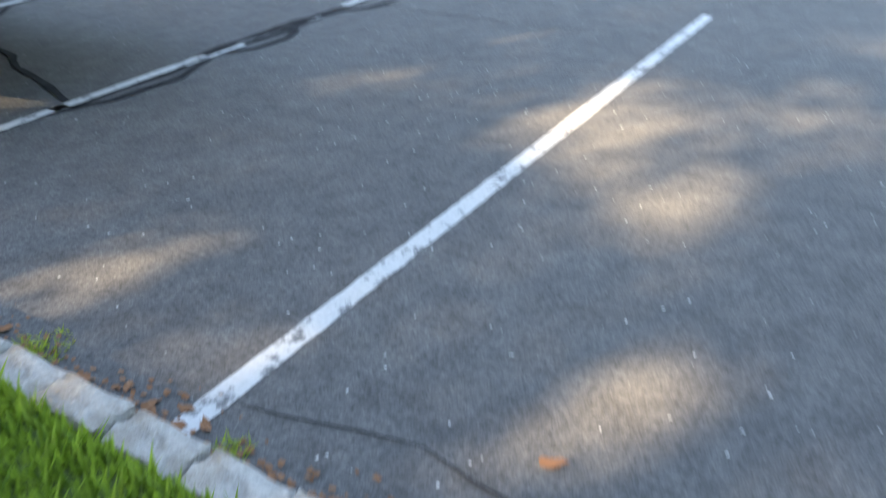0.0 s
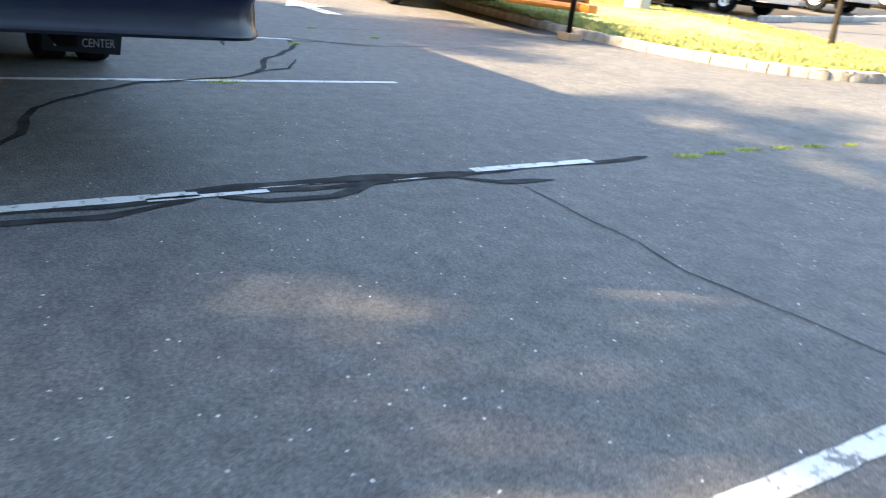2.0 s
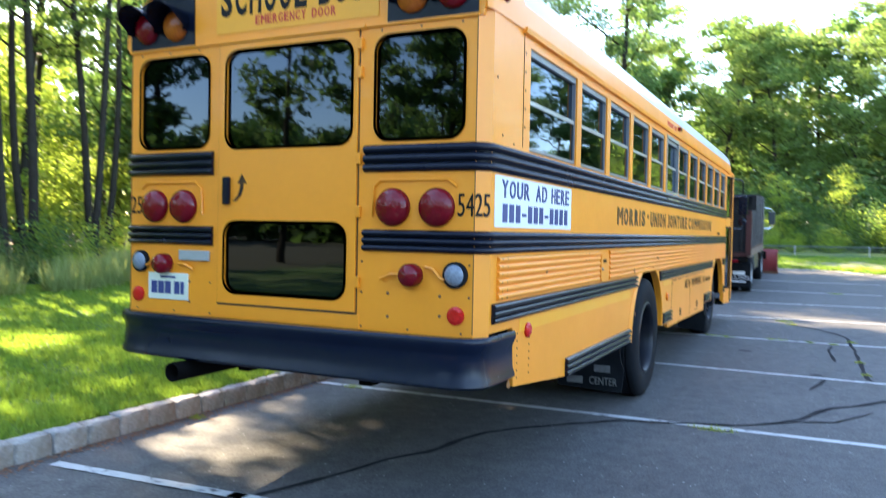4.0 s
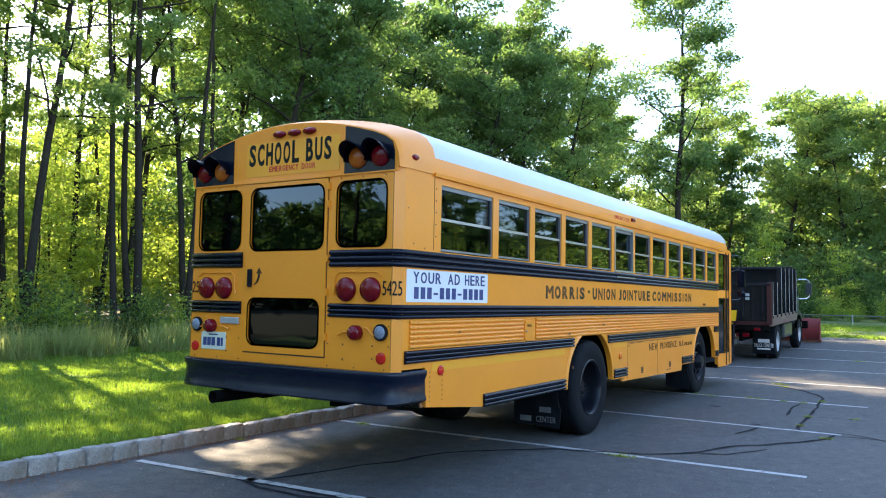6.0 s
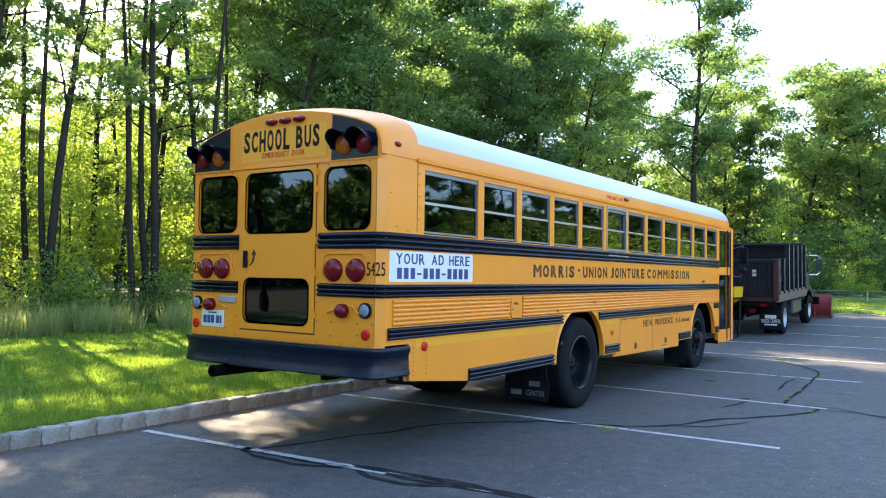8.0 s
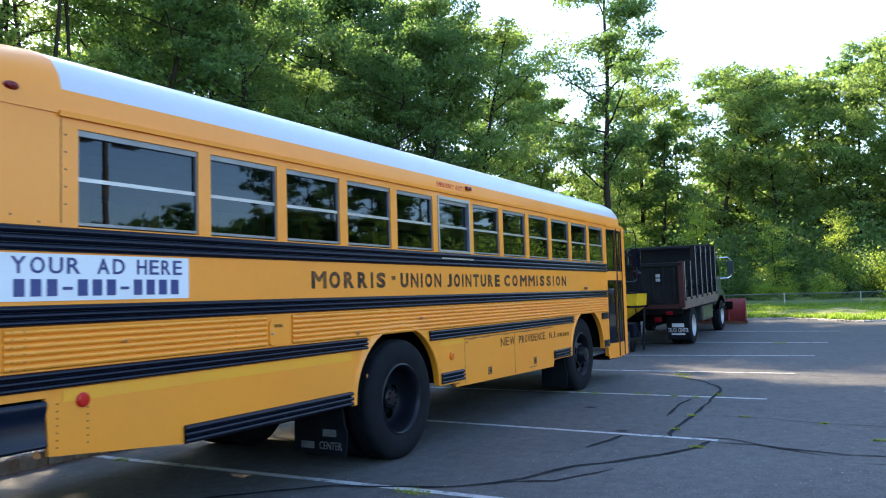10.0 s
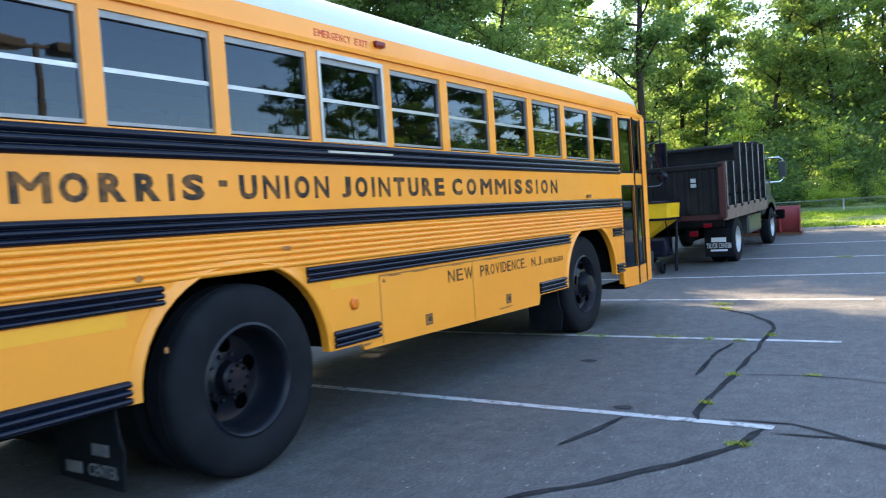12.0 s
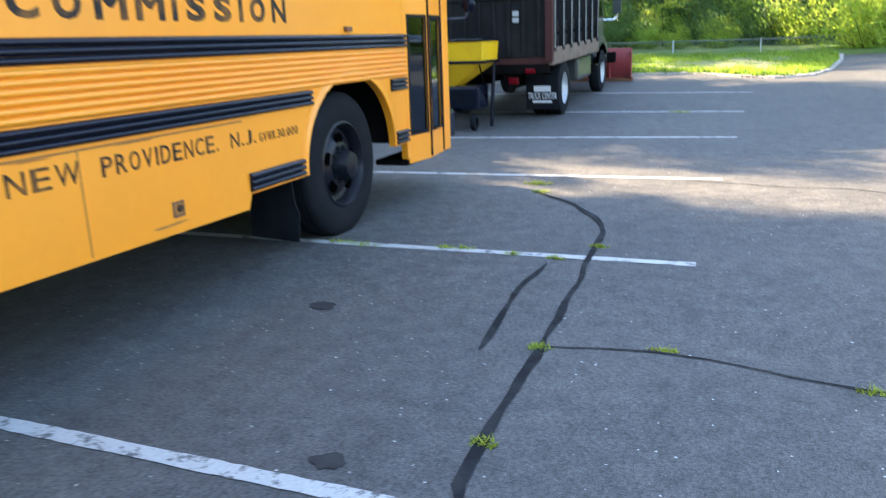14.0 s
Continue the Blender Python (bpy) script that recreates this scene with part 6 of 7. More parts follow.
def van(name, label, paint, tail_x, y_side, length=5.2, high=2.15, wide=1.9, r=0.36):
    """Parked with its tail towards the lot's middle."""
    gz = ground_z(tail_x - 1.4, y_side + 0.9)
    V = thing(name, label, "van", pose(tail_x, y_side, gz), "vans across the lot")
    rx, fx = -0.95, -length + 0.95

    def sidewall(y0, th):
        out = [(-0.03, 0.45), (0.0, 0.9), (-0.08, high - 0.25), (-0.25, high), (-length * 0.66, high), (-length * 0.80, 1.35), (-length * 0.97, 1.12), (-length, 0.75), (-length + 0.02, 0.42)]
        out += [(fx - 0.46, 0.36)] + [(fx - 0.44 * math.cos(math.pi * k / 10), 0.36 + 0.44 * math.sin(math.pi * k / 10)) for k in range(11)]
        out += [(rx - 0.46, 0.34)] + [(rx - 0.44 * math.cos(math.pi * k / 10), 0.36 + 0.44 * math.sin(math.pi * k / 10)) for k in range(11)]
        return slab(out, th, lambda u, v, d: Vector((u, y0 + d, v)))
    part("side_panel", sidewall(0.0, 0.06), paint, V)
    part("side_panel", sidewall(wide - 0.06, 0.06), paint, V)
    top = [(-0.02, 0.45), (0.0, 0.9), (-0.08, high - 0.25), (-0.25, high), (-length * 0.66, high), (-length * 0.80, 1.35), (-length * 0.97, 1.12), (-length, 0.75), (-length + 0.02, 0.42)]
    bm = bmesh.new()
    rows = [[bm.verts.new((x, y, z)) for x, z in top] for y in (0.06, wide - 0.06)]
    for k in range(len(top) - 1):
        bm.faces.new((rows[0][k], rows[0][k + 1], rows[1][k + 1], rows[1][k]))
    part("shell", bm, paint, V)
    part("underbody", box((-length + 0.1, 0.1, 0.25), (-0.1, wide - 0.1, 0.5)), DARK, V)
    part("rear_window", box((-0.055, 0.2, 1.15), (0.0, wide - 0.2, high - 0.35), 0.02), PANE, V)
    for k in range(3):
        x1 = -0.35 - 1.05 * k
        part("side_window", slab(rounded(x1 - 0.95, x1, 1.15, high - 0.35, 0.08, 4), 0.01, lambda u, v, d: Vector((u, -0.006 + d, v))), PANE, V)
    part("rear_bumper", box((-0.05, 0.02, 0.38), (0.12, wide - 0.02, 0.58), 0.03), DARK if paint is SILVER else CHROME, V)
    for y in (0.05, wide - 0.19):
        part("tail_lamp", box((-0.06, y, 0.8), (0.03, y + 0.14, 1.15), 0.02), RED_BRIGHT, V)
    bars("plate_bar", [(0, 0.3, 0, 0.14)], on_rear(wide / 2 - 0.15, 0.68, 0.0), SIGN_WHITE, V)
    for x in (rx, fx):
        plain_wheel(V, x, 0.12, r, -1, GALV if paint is SILVER else WHITE_PAINT)
        plain_wheel(V, x, wide - 0.12, r, 1, GALV)


van("silver_minivan", "silver minivan parked across the lot in full sun", SILVER, -10.7, 15.3, 4.8, 1.75)
van("white_van", "white van parked beside a silver minivan", WHITE_PAINT, -10.75, 18.7, 5.2, 2.1)
van("yellow_van", "yellow school van parked in full sun", VAN_YELLOW, -11.6, 24.1, 5.4, 2.3, r=0.4)
van("white_van", "white van between yellow school vans", WHITE_PAINT, -12.2, 29.2, 5.2, 2.1)
van("yellow_van", "yellow school van parked in full sun", VAN_YELLOW, -12.6, 34.2, 5.4, 2.3, r=0.4)
van("yellow_van", "yellow school van parked in full sun", VAN_YELLOW, -13.0, 38.6, 5.4, 2.3, r=0.4)
kerb_run("row_kerb", "low kerb in front of the parked vans", [(-10.2, 18.4), (-10.9, 29.0), (-11.6, 42.0)], step=0.27)


# ---- posts, rails, fence ----
BRONZE = worn("bronze_paint", (0.06, 0.035, 0.022), 0.45, (0.1, 0.07, 0.05), 0.3)
CONCRETE = worn("concrete", (0.38, 0.36, 0.33), 0.85, (0.2, 0.19, 0.17), 0.4, bumpy=0.4)


def lot_lamp(x, y, high):
    gz = ground_z(x, y) + 0.1
    L = thing("parking_lot_lamp", "bronze twin-headed parking lot lamp on a square pole", "street lamp", pose(x, y, gz))
    part("base", lathe([(-0.2, 0.3), (0.6, 0.3), (0.62, 0.27), (0.62, 0.0)], 24, "z"), CONCRETE, L)
    part("pole", box((-0.06, -0.06, 0.6), (0.06, 0.06, high), 0.01), BRONZE, L)
    part("arm", box((-0.42, -0.04, high - 0.12), (0.42, 0.04, high - 0.04), 0.008), BRONZE, L)
    for s in (1, -1):
        h = part("lamp_head", box((s * 0.36, -0.24, high - 0.20), (s * 1.0, 0.24, high + 0.03), 0.03), BRONZE, L)
        part("lens", box((s * 0.42, -0.19, high - 0.212), (s * 0.94, 0.19, high - 0.2)), CLEAR_LENS, h)


lot_lamp(-10.6, 14.3, 5.4)


def guard_rail(x, y0, y1):
    G = thing("guard_rail", "galvanised steel guard rail on timber posts", "guard rail")
    n = int((y1 - y0) / 1.9)
    prof_g = [(0, 0.0), (0.05, 0.04), (0.05, 0.09), (0.0, 0.13), (0.0, 0.17), (0.05, 0.21), (0.05, 0.26), (0.0, 0.30), (-0.006, 0.30), (0.044, 0.255), (0.044, 0.215), (-0.006, 0.17), (-0.006, 0.13), (0.044, 0.09), (0.044, 0.04), (-0.006, 0.0)]
    fr = [((x, y, ground_z(x, y) + 0.42), (1, 0, 0), (0, 0, 1)) for y in spread(y0, y1, n)]
    part("rail", sweep(prof_g, fr), GALV, G, smooth=30)
    for y in spread(y0 + 0.15, y1, n):
        z = ground_z(x, y)
        part("post", box((x - 0.2, y - 0.08, z - 0.2), (x - 0.02, y + 0.08, z + 0.72), 0.012), PLANK, G)


guard_rail(-29.8, 11.4, 34.0)


FENCE_GREY = worn("fence_grey", (0.12, 0.14, 0.12), 0.6, (0.2, 0.2, 0.18), 0.3)


def chain_fence(x, y0, y1, high):
    F = thing("chain_link_fence", "low galvanised chain-link fence behind the lawn", "fence")
    gz = lambda y: ground_z(x, y) + 0.10
    part("top_rail", tube([(x, y, gz(y) + high) for y in spread(y0, y1, 8)], 0.018, 8), FENCE_GREY, F)
    for y in spread(y0, y1, 6):
        part("post", tube([(x, y, gz(y) - 0.2), (x, y, gz(y) + high + 0.03)], 0.026, 8), GALV, F)
    bm = bmesh.new()
    step = 0.09
    k = int((y1 - y0) / step)
    for i in range(-int(high / step), k):
        for s in (1, -1):
            a0, b0 = y0 + i * step, y0 + i * step + high
            za, zb = (0, high) if s > 0 else (high, 0)
            ya, yb = max(a0, y0), min(b0, y1)
            fa, fb = (ya - a0) / high, (yb - a0) / high
            pa, pb = Vector((x, ya, gz(ya) + za + (zb - za) * fa)), Vector((x, yb, gz(yb) + za + (zb - za) * fb))
            w = Vector((0, 0, 0.003))
            bm.faces.new([bm.verts.new(pa - w), bm.verts.new(pb - w), bm.verts.new(pb + w), bm.verts.new(pa + w)])
    tagged(part("mesh_wire", bm, FENCE_GREY, F), kind="stuff")


chain_fence(-31.2, -9.0, 7.0, 0.40)


# ---- trees, shrubs, grass ----
def leaf_mesh(name, centres, sizes, seed, droop=0.3):
    """Many small pointed leaves as one mesh: centres (n,3), sizes (n,)."""
    rs = np.random.RandomState(seed)
    n = len(centres)
    d = rs.normal(size=(n, 3)) * np.array([1.0, 1.0, 0.75])
    d[:, 2] -= droop
    d /= np.linalg.norm(d, axis=1)[:, None]
    r = rs.normal(size=(n, 3)) + np.array([0.0, 0.0, 0.8])
    s = np.cross(d, r)
    s /= np.linalg.norm(s, axis=1)[:, None] + 1e-9
    L, W = sizes[:, None], sizes[:, None] * 0.33
    up = np.cross(s, d) * sizes[:, None] * 0.12
    v = np.stack([centres - d * L * 0.3 - s * W * 1.15, centres - d * L * 0.1 + s * W * 1.15 + up, centres + d * L * 0.65], 1).reshape(-1, 3)
    mesh = bpy.data.meshes.new(name)
    mesh.vertices.add(3 * n)
    mesh.vertices.foreach_set("co", v.ravel())
    mesh.loops.add(3 * n)
    mesh.loops.foreach_set("vertex_index", np.arange(3 * n))
    mesh.polygons.add(n)
    mesh.polygons.foreach_set("loop_start", np.arange(n) * 3)
    mesh.update(calc_edges=True)
    return mesh


def limb(bm, rnd, start, way, length, r0, wander, n=6, lift=0.0):
    """A bent, tapering branch; returns its points."""
    pts, rad, p, d = [Vector(start)], [r0], Vector(start), Vector(way).normalized()
    for k in range(n):
        d = (d + Vector((rnd.uniform(-1, 1), rnd.uniform(-1, 1), rnd.uniform(-1, 1) + lift)) * wander).normalized()
        p = p + d * length / n
        pts.append(p.copy())
        rad.append(r0 * (1 - 0.85 * (k + 1) / n))
    tube(pts, rad, 3 if r0 < 0.03 else 5, bm)
    return pts


def tree(name, label, height, trunk_r, crown_from, reach, leaves, leaf_size, mat, seed, lean=0.05, fork=False, spread_r=0.42, limbs=16, clumps=70):
    rnd = random.Random(seed)
    rs = np.random.RandomState(seed)
    bm = bmesh.new()
    top = thing(name, label, "tree", group="woodland trees")
    trunk_n = 12
    axis, rad = [], []
    p, d = Vector((0, 0, -0.3)), Vector((rnd.uniform(-lean, lean), rnd.uniform(-lean, lean), 1)).normalized()
    for k in range(trunk_n + 1):
        axis.append(p.copy())
        rad.append(trunk_r * (1.25 if k == 0 else 1.0) * (1 - 0.88 * (k / trunk_n) ** 1.1))
        d = (d + Vector((rnd.uniform(-1, 1), rnd.uniform(-1, 1), 0.6)) * 0.06).normalized()
        p = p + d * (height + 0.3) / trunk_n
    tube(axis, rad, 8, bm)
    tips = []
    for i in range(limbs):
        f = crown_from + (0.97 - crown_from) * (i + rnd.random()) / limbs
        k = f * trunk_n
        a = axis[int(k)].lerp(axis[min(int(k) + 1, trunk_n)], k - int(k))
        ang = i * 2.4 + rnd.uniform(-0.5, 0.5)
        shape = math.sin(math.pi * min(1.0, 0.25 + 0.75 * (f - crown_from) / (1 - crown_from + 1e-6))) ** 0.6
        ln = reach * (0.35 + 0.65 * shape) * rnd.uniform(0.7, 1.15)
        pts = limb(bm, rnd, a, (math.cos(ang), math.sin(ang), rnd.uniform(0.15, 0.75)), ln, max(0.012, trunk_r * 0.42 * (1 - f * 0.6)), 0.16, 5, 0.25)
        tips += pts[1:]
        for q in pts[2:5]:
            sub = limb(bm, rnd, q, (rnd.uniform(-1, 1), rnd.uniform(-1, 1), rnd.uniform(-0.2, 0.8)), ln * 0.45, max(0.008, trunk_r * 0.13), 0.2, 3, 0.1)
            tips += sub[1:]
    tips += axis[-3:]
    part("trunk", bm, BARK, top, smooth=60)
    tips = np.array([tuple(t) for t in tips])
    heads = tips[rs.choice(len(tips), size=min(len(tips), clumps), replace=False)]
    weight = 0.15 + rs.rand(len(heads)) ** 1.5
    pick = rs.choice(len(heads), size=leaves, p=weight / weight.sum())
    wide = spread_r * (0.6 + 0.8 * rs.rand(len(heads)))[pick][:, None]
    way = rs.normal(size=(leaves, 3))
    way *= (1.75 * rs.rand(leaves) ** 0.45 / np.linalg.norm(way, axis=1))[:, None]
    c = heads[pick] + way * wide * np.array([1.0, 1.0, 0.45])
    c[:, 2] = np.maximum(c[:, 2], 0.25)
    mesh_part("crown", leaf_mesh("crown", c, leaf_size * rs.uniform(0.6, 1.35, leaves), seed), mat, top)
    return top


def shrub(name, label, height, reach, leaves, leaf_size, mat, seed, category="shrub"):
    rnd = random.Random(seed)
    rs = np.random.RandomState(seed)
    bm = bmesh.new()
    top = thing(name, label, category, group="undergrowth")
    tips = []
    for i in range(14):
        a = i * 2.4 + rnd.uniform(-0.4, 0.4)
        pts = limb(bm, rnd, (rnd.uniform(-0.2, 0.2) * reach, rnd.uniform(-0.2, 0.2) * reach, -0.1), (math.cos(a), math.sin(a), rnd.uniform(0.5, 2.5)), height * rnd.uniform(0.55, 1.1), 0.022, 0.16, 5, 0.1)
        tips += pts[1:]
    part("stem", bm, BARK, top, smooth=60)
    tips = np.array([tuple(t) for t in tips])
    c = tips[rs.randint(len(tips), size=leaves)] + rs.normal(size=(leaves, 3)) * 0.26 * reach / 1.5
    c[:, 2] = np.maximum(c[:, 2], 0.05)
    mesh_part("foliage", leaf_mesh("foliage", c, leaf_size * rs.uniform(0.6, 1.3, leaves), seed), mat, top)
    return top


def at(x, y, s=1.0, turn=0.0, sz=None):
    return pose(x, y, soil_z(x, y) if not (LOT[0] < x < LOT[1] and LOT[2] < y < LOT[3]) else ground_z(x, y) + 0.12, 0, 0, turn) @ Matrix.Diagonal((s, s, sz or s, 1))


KINDS = [
    tree("maple_tree", "tall slender woodland tree with a high leafy crown", 14.0, 0.15, 0.30, 2.9, 21000, 0.135, LEAF, 11, limbs=24, clumps=190, spread_r=0.36),
    tree("oak_tree", "dark woodland tree with leafy limbs low down", 13.0, 0.17, 0.12, 3.2, 22000, 0.145, LEAF, 12, limbs=26, clumps=240, spread_r=0.40),
    tree("ash_tree", "thin young tree with pale backlit leaves", 11.0, 0.09, 0.22, 2.3, 14000, 0.125, LEAF_PALE, 13, limbs=20, clumps=150, spread_r=0.36),
    tree("birch_tree", "bare-stemmed thin tree with sparse upper leaves", 15.0, 0.11, 0.33, 2.3, 9500, 0.12, LEAF_PALE, 14, lean=0.07, limbs=22, clumps=100, spread_r=0.27),
    tree("beech_tree", "broad edge-of-wood tree, leafy to the ground", 11.5, 0.14, 0.06, 3.2, 20000, 0.135, LEAF_PALE, 15, limbs=26, clumps=240, spread_r=0.38),
    tree("sapling_tree", "young tree with leaves coloured yellow-green as if sunlit", 6.5, 0.05, 0.15, 1.8, 2600, 0.14, LEAF_LIT, 16, clumps=80),
    tree("inner_oak_tree", "dark tree deep in the wood", 13.0, 0.16, 0.10, 3.4, 4600, 0.32, LEAF, 17, limbs=13, clumps=110, spread_r=0.46),
    tree("inner_beech_tree", "pale-leaved tree deep in the wood", 12.0, 0.14, 0.10, 3.2, 4600, 0.30, LEAF_PALE, 18, limbs=13, clumps=110, spread_r=0.46),
    tree("slim_tree", "slender dark-barked tree with few leaves", 15.0, 0.10, 0.62, 1.5, 2200, 0.12, LEAF_PALE, 19, lean=0.08, limbs=9, clumps=40, spread_r=0.3),
    tree("understory_tree", "leafy understory tree coloured yellow-green as if sunlit", 10.0, 0.07, 0.16, 2.6, 11500, 0.15, LEAF_LIT, 20, limbs=22, clumps=130, spread_r=0.40),
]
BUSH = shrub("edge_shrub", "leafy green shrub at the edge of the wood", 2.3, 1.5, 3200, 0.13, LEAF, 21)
BUSH_LIT = shrub("sunlit_shrub", "bright yellow-green shrub, a sunlit look put into its leaf colour", 2.6, 1.7, 4200, 0.14, LEAF_LIT, 22)

for k, ob in enumerate(KINDS):
    ob.matrix_world = at(-12 - 6 * k, -37 + k, 0.8, 40 * k)
BUSH.matrix_world = at(-1.5, -12.2, 1.0, 10)
BUSH_LIT.matrix_world = at(-31.5, 8.0, 0.9, 10)

rw = random.Random(77)


def plant(kind, x, y, s=1.0, sz=None):
    copy_thing(kind, at(x, y, s * rw.uniform(0.92, 1.1), rw.uniform(0, 360), sz))


def row(y, x0, x1, gap, picks, s, jitter=1.0, skip=None):
    x, i = x0, 0
    while x < x1:
        if not (skip and skip[0] < x < skip[1]):
            plant(KINDS[picks[i % len(picks)]], x + rw.uniform(-0.7, 0.7) * jitter, y + rw.uniform(-1.1, 1.1) * jitter, s)
        x += gap * rw.uniform(0.8, 1.2)
        i += 1


# the wood behind the lawn: bare stems beside the lawn, a tall closed green wall behind the bus
row(-12.9, 3.0, 11.0, 2.1, (0, 3, 0, 2), 1.2)
row(-13.1, -9.6, 2.6, 2.0, (3,), 1.2, 0.6)
row(-15.9, -9.5, 11.0, 3.0, (3,), 1.25)
# extra birches, added so their high crowns shade the asphalt
row(-14.6, -9.3, 11.0, 4.2, (3,), 1.15)
plant(KINDS[2], 2.0, -14.2, 1.1)
row(-17.8, -9.0, 12.0, 3.0, (2,), 0.55)
# skipped stretches, refilled with lower beeches, let a strip of sun onto the lot
row(-12.2, -27.0, -12.6, 2.3, (0, 1, 2, 0, 4), 1.22, skip=(-19.8, -16.6))
row(-15.2, -28.0, -12.6, 2.7, (1, 0, 1), 1.3, skip=(-21.4, -17.6))
for x, y, s in ((-16.9, -12.4, 0.85), (-19.0, -12.0, 0.9), (-18.4, -15.4, 1.1), (-20.6, -15.0, 1.1)):
    plant(KINDS[4], x, y, s)
row(-19.0, -29.0, -14.5, 3.2, (6, 1, 7), 1.4)
row(-23.5, -31.0, -17.0, 3.6, (6, 7), 1.35)
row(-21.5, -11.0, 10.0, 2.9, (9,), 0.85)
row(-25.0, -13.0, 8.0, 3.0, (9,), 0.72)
row(-28.5, -40.0, -15.0, 4.2, (7, 6), 0.9)
row(-29.5, -14.0, 12.0, 4.0, (7,), 0.62)
# this row is out of view, there for the reflections
row(-14.0, 12.5, 34.0, 5.0, (6, 7), 1.1)
for x, y, s in ((-6.4, -15.0, 0.9), (-7.8, -16.6, 1.1), (-9.0, -14.8, 1.0), (-10.2, -16.8, 1.2), (-11.4, -18.4, 1.3), (-8.6, -18.6, 1.2), (-5.4, -17.4, 1.1), (-12.6, -20.0, 1.4), (-10.4, -20.4, 1.3)):
    plant(KINDS[5], x, y, s)
for x, y in ((-9.6, -17.4), (-7.2, -18.8), (-5.8, -16.2), (-4.3, -18.2), (-2.2, -17.2), (-0.6, -19.0), (1.4, -17.6), (-8.4, -15.4), (-3.2, -20.0), (-6.6, -21.0)):
    plant(KINDS[8], x, y, 1.0)
# the end of the lot, behind the truck and the end lawn
# the birch at (-1.2, -14.3) is an added sun blocker beside the lawn
for x, y, k, s in ((-20.5, -9.8, 1, 1.12), (-23.2, -9.4, 0, 1.12), (-25.8, -9.6, 4, 1.3), (-27.6, -11.5, 1, 1.25), (-35.0, -6.4, 0, 1.50), (-42.0, -9.0, 4, 1.30), (-43.9, -3.4, 4, 1.38), (-43.4, 0.6, 4, 1.20), (-47.0, -8.0, 4, 1.40), (-44.1, 3.8, 4, 1.32), (-44.9, 6.8, 4, 1.32),
                   (-47.0, -1.5, 6, 1.12), (-47.5, 2.6, 7, 1.2), (-47.5, 9.0, 7, 1.38), (-43.0, -6.0, 6, 1.00), (-50.5, 1.0, 6, 1.1), (-45.5, 10.6, 4, 1.32), (-47.5, 14.5, 6, 1.20), (-40.0, 19.5, 7, 0.7), (-42.0, 26.0, 6, 0.6),
                   (-40.0, 32.0, 7, 0.55), (-43.0, 39.0, 6, 0.55), (-42.0, 47.0, 6, 0.55), (-36.0, 9.0, 5, 0.90), (-38.5, -13.8, 1, 1.10), (-44.5, -11.0, 4, 1.30), (-43.0, -14.0, 6, 1.20), (-30.2, -12.5, 4, 0.95), (-36.0, -14.0, 1, 1.35), (-40.0, -11.6, 4, 1.20), (-1.2, -14.3, 3, 1.05), (-30.5, -9.5, 5, 0.95), (-33.5, -8.5, 5, 0.90), (-32.0, -12.0, 5, 1.10), (-28.5, -9.0, 5, 0.90)):
    plant(KINDS[k], x, y, s)
# woods behind the camera, out of view, added to darken reflections on the bus
for x, y, k, s in ((19, -9.5, 6, 1.05), (22, -6, 7, 1.0), (18.5, -3, 6, 1.0), (22.5, 0.5, 6, 1.0), (19, 4, 7, 1.05), (23, 7, 6, 1.0), (20, 10.5, 6, 1.0), (23, 14, 7, 1.0), (20.5, 17.5, 6, 1.0), (26, -10, 6, 1.1), (26, 3, 6, 1.1), (27, 11, 6, 1.1)):
    plant(KINDS[k], x + 3, y, s)
# woods across the lot
for i in range(15):
    plant(KINDS[(6, 7, 6)[i % 3]], -46 + i * 6.4 + rw.uniform(-2, 2), 64 + rw.uniform(-3, 5), 0.5)
# undergrowth along the edge
for x, y, s in ((-7.5, -12.0, 0.6), (-4.6, -11.9, 0.7), (-1.9, -11.8, 0.55), (0.2, -12.1, 0.65), (3.4, -11.8, 0.6)):
    plant(BUSH, x, y, s)
x = -26.0
while x < 10:
    # sunlit-look shrubs mixed in up to x = -2.5; their brightness is in the colour
    plant(BUSH if x > -2.5 or rw.random() < 0.5 else BUSH_LIT, x, -12.3 + rw.uniform(-0.9, 0.6), rw.uniform(0.55, 0.95) if x > -2.5 else rw.uniform(0.3, 0.65))
    if rw.random() < 0.75:
        plant(KINDS[5], x + rw.uniform(-1, 1), -17.5 + rw.uniform(-2.5, 2.5), rw.uniform(0.5, 0.85))
    x += rw.uniform(1.1, 1.9)
for x, y, s in ((-30.8, 7.2, 0.75), (-31.8, 9.4, 1.0), (-32.2, 11.2, 1.15), (-32.0, 13.2, 1.25), (-32.5, 15.6, 1.3), (-32.2, 18.0, 1.1), (-33.0, 20.5, 1.2), (-32.6, 23.5, 1.1), (-33, 27, 1.2), (-34, 5.5, 0.7), (-33.6, 3.0, 0.45), (-33.8, 0.5, 0.4), (-33.4, 1.6, 0.35)):
    plant(BUSH_LIT, x, y, s)


# dark stems at the edge of the wood, and tall trees far behind them
for x, y in ((-10.4, -13.6), (-9.4, -12.8), (-8.2, -13.6), (-6.9, -12.4), (-5.3, -13.2), (-3.6, -12.6), (-2.4, -13.9), (-0.9, -12.9), (0.6, -13.6), (2.0, -12.8)):
    plant(KINDS[8], x, y, 1.15)
x = -15.0
while x < 8:
    plant(KINDS[7 if int(x) % 2 else 6], x, -35.5 + rw.uniform(-1, 1), 0.85)
    x += 3.3
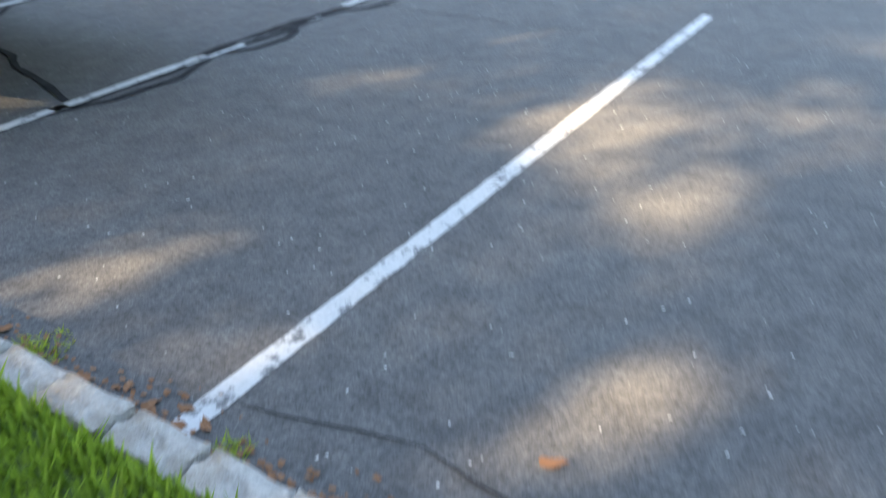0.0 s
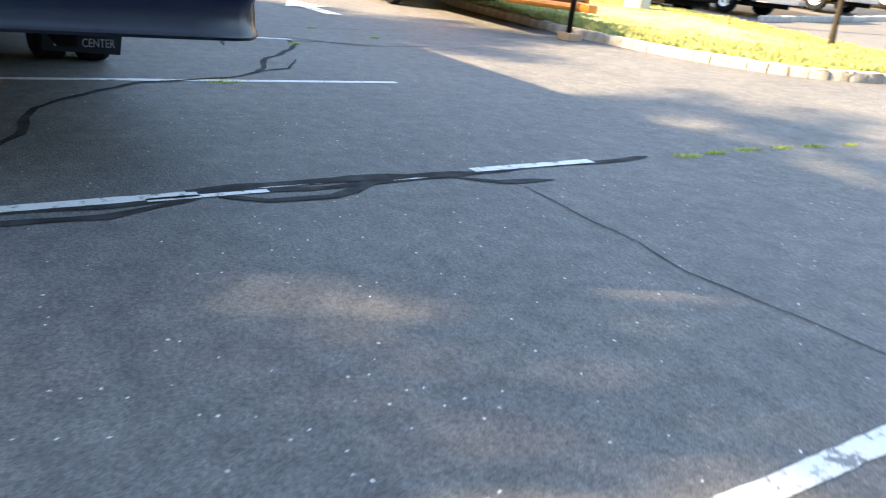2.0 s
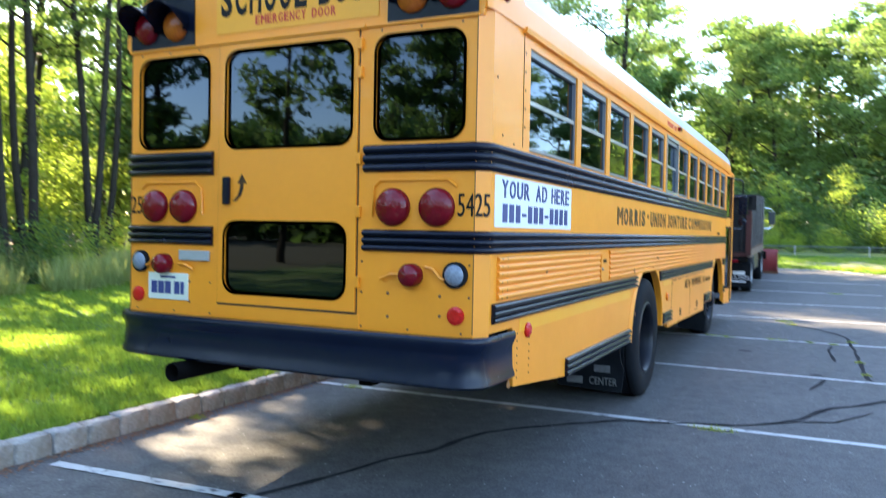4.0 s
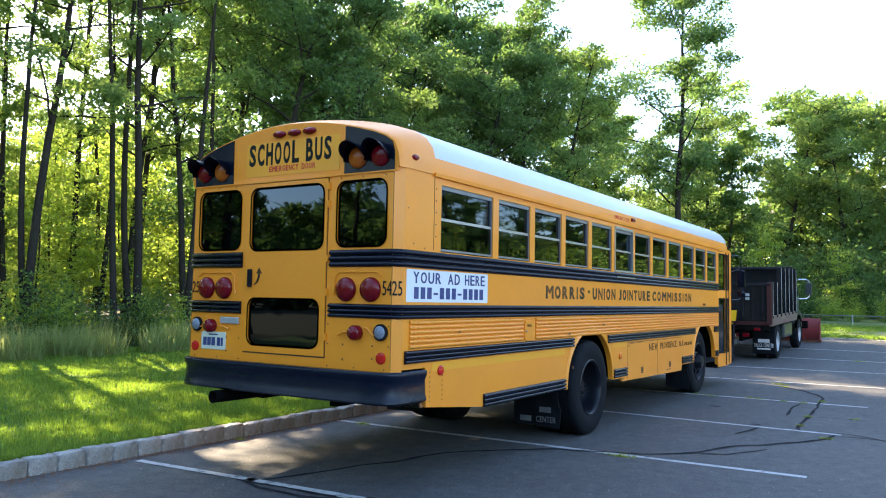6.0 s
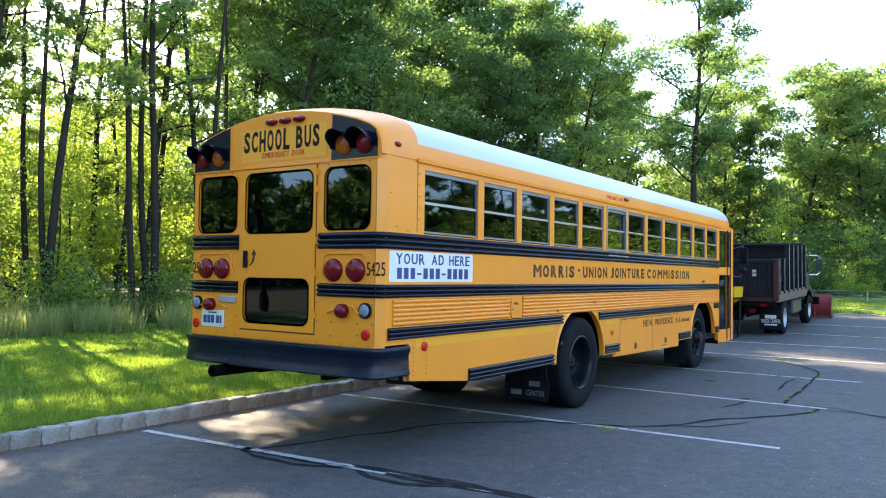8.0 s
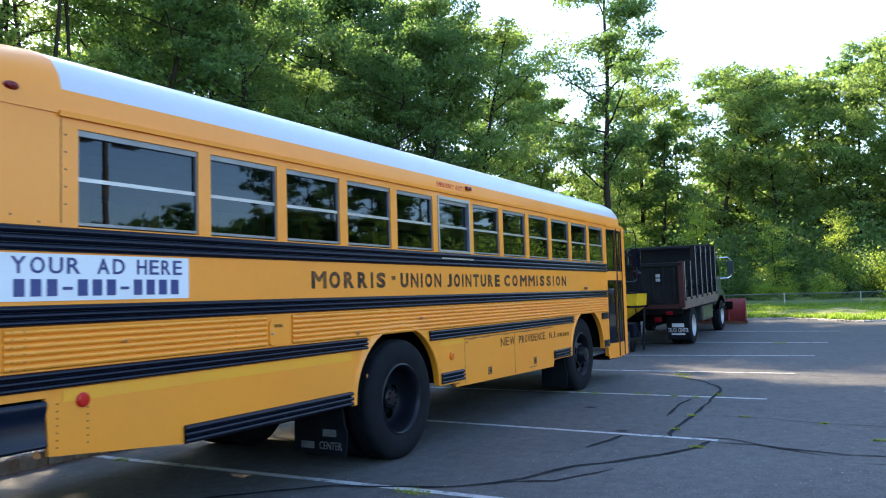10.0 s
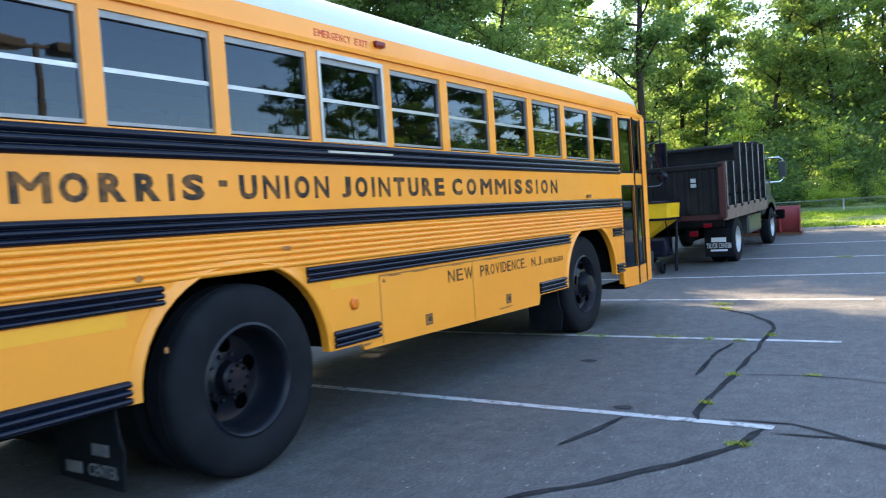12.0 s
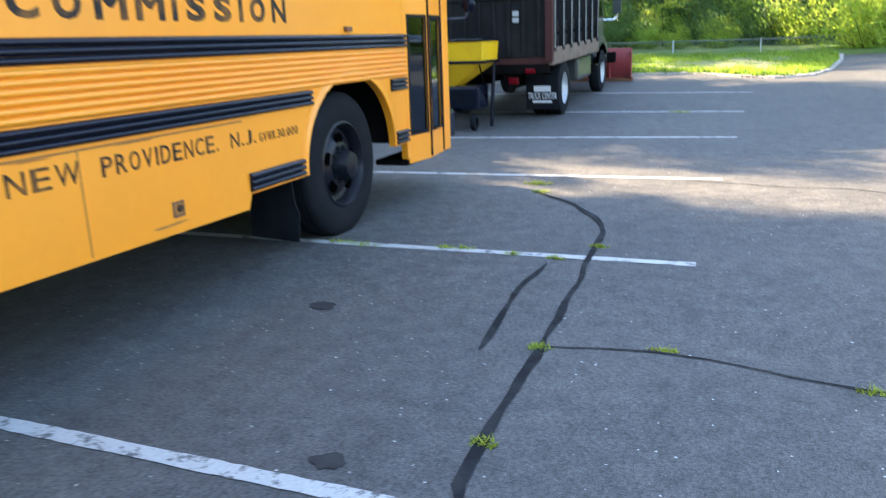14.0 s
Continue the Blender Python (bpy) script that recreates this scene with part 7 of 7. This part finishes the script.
# stems of the open stand, shifted until crown gaps throw the wanted sun patches
for name, x, y, scale, turn in (("birch_tree.017", -4.04, -15.03, 0.98, 79), ("birch_tree.005", -2.93, -14.78, 0.98, 171), ("birch_tree.010", -4.31, -15.53, 1.04, 54), ("birch_tree.009", -8.51, -16.9, 1.0, -59),
                                ("birch_tree.011", -2.7, -16.11, 1.05, -59), ("birch_tree.006", -0.45, -12.75, 0.88, -4), ("birch_tree.004", -4.41, -12.09, 0.97, 50), ("birch_tree.018", -2.85, -13.53, 0.76, 172),
                                ("slim_tree.015", -4.63, -12.22, 0.79, 242), ("slim_tree.003", -6.03, -15.72, 0.91, 224)):
    bpy.data.objects[name].matrix_world = at(x, y, scale, turn)
# young trees on the islands across the lot
plant(KINDS[0], -5.2, 14.0, 0.5)
plant(KINDS[0], -9.6, 26.0, 0.5)


def far_woods(name, label, boxes, count, size, seed):
    """The closed depth of the wood, far behind the first trees."""
    rs = np.random.RandomState(seed)
    out = []
    for x0, x1, y0, y1, h in boxes:
        n = int(count * (x1 - x0) * (y1 - y0) * h / sum((b[1] - b[0]) * (b[3] - b[2]) * b[4] for b in boxes))
        px, py = rs.uniform(x0, x1, n), rs.uniform(y0, y1, n)
        top = np.array([h * (0.62 + 0.5 * noise.noise(Vector((a * 0.16, b * 0.16, seed)))) for a, b in zip(px, py)])
        pz = np.array([soil_z(a, b) for a, b in zip(px, py)]) + top * rs.rand(n) ** 0.75
        out.append(np.stack([px, py, pz], 1))
    c = np.concatenate(out)
    mesh = leaf_mesh(name, c, size * rs.uniform(0.6, 1.4, len(c)), seed)
    return tagged(mesh_part(name, mesh, LEAF), label, "woods", kind="stuff")


# the last box stands unseen behind the camera, for reflections
far_woods("far_woods", "dense green depth of the wood", [(-62, 42, -50, -39, 13), (-62, -52, -40, 18, 12), (-62, -52, 18, 62, 7), (-60, 44, 68, 76, 7), (40, 52, -44, 70, 12)], 110000, 0.95, 31)


for i in range(34):
    plant(BUSH if i % 3 else KINDS[5], -35.8 + rw.uniform(-1.5, 1.6), -12 + i * 1.05 + rw.uniform(-0.5, 0.5), rw.uniform(0.6, 1.0))
for i in range(16):
    plant(KINDS[6] if i % 2 else KINDS[7], -50 + rw.uniform(-3, 2), -6 + i * 3.4, rw.uniform(1.2, 1.4))


def blades(name, area, count, h, mat, seed, label, category, lean=0.5, width=0.006, near=None, keep=None, rise=None):
    """Grass: one thin triangle a blade."""
    rs = np.random.RandomState(seed)
    x0, x1, y0, y1 = area
    px = rs.uniform(x0, x1, count)
    py = y1 - (y1 - y0) * rs.rand(count) ** (1.6 if near else 1.0)
    if keep:
        ok = np.array([keep(a, b) for a, b in zip(px, py)])
        px, py = px[ok], py[ok]
    n = len(px)
    pz = np.array([rise(a, b) if rise else soil_z(a, b) for a, b in zip(px, py)]) - 0.01
    clump = np.array([noise.noise(Vector((a * 1.7, b * 1.7, seed))) for a, b in zip(px, py)])
    hh = h * rs.uniform(0.5, 1.2, n) * (1 + 0.6 * clump)
    ang = rs.uniform(0, 6.283, n)
    off = rs.uniform(0, lean, n) * hh
    w = width * rs.uniform(0.7, 1.4, n) * (1 + 0.10 * np.hypot(px - 4.5, py - 2))
    base = np.stack([px, py, pz], 1)
    side = np.stack([-np.sin(ang), np.cos(ang), np.zeros(n)], 1) * w[:, None]
    tip = base + np.stack([np.cos(ang) * off, np.sin(ang) * off, hh], 1)
    v = np.stack([base - side, base + side, tip], 1).reshape(-1, 3)
    mesh = bpy.data.meshes.new(name)
    mesh.vertices.add(3 * n)
    mesh.vertices.foreach_set("co", v.ravel())
    mesh.loops.add(3 * n)
    mesh.loops.foreach_set("vertex_index", np.arange(3 * n))
    mesh.polygons.add(n)
    mesh.polygons.foreach_set("loop_start", np.arange(n) * 3)
    mesh.update(calc_edges=True)
    return tagged(mesh_part(name, mesh, mat), label, category, kind="stuff")


blades("lawn_grass", (-12, 9.0, -11.5, -1.97), 300000, 0.065, GRASS, 5, "mown green lawn grass beside the kerb", "grass", near=True)
def inside(outline):
    def test(x, y):
        hit = False
        for (ax, ay), (bx, by) in zip(outline, outline[1:] + outline[:1]):
            if (ay > y) != (by > y) and x < ax + (y - ay) / (by - ay) * (bx - ax):
                hit = not hit
        return hit
    return test


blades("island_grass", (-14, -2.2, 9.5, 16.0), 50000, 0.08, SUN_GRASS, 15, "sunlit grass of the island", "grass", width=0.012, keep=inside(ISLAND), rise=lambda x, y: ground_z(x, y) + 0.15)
blades("end_lawn_grass", (-31, -23.7, -1.8, 6.4), 40000, 0.10, GRASS, 16, "sunlit grass at the end of the lot", "grass", width=0.008, keep=inside(FAR_LAWN), rise=lambda x, y: ground_z(x, y) + 0.06)
blades("kerb_fringe_grass", (-8, 9.0, -2.25, -1.97), 8000, 0.065, GRASS, 6, "longer grass along the kerb", "grass", lean=0.9)
blades("tall_grass", (-26, 8, -12.4, -10.0), 70000, 0.60, TALL_GRASS, 7, "pale tall grass at the edge of the wood", "grass", lean=0.8, width=0.006, keep=lambda x, y: noise.noise(Vector((x * 0.75, y * 0.75, 3.0))) + 0.5 * noise.noise(Vector((x * 2.6, y * 2.6, 8.0))) + 0.12 * (-11.0 - y) > 0.02)

# low growth that closes the foot of the far trees
for x, y, s in ((-38.5, -3.4, 1.5), (-38.8, -1.5, 1.5), (-38.2, 0.6, 1.6), (-38.8, 2.6, 1.5), (-38.4, 4.6, 1.6), (-39.0, 6.8, 1.6)):
    plant(BUSH, x, y, s)
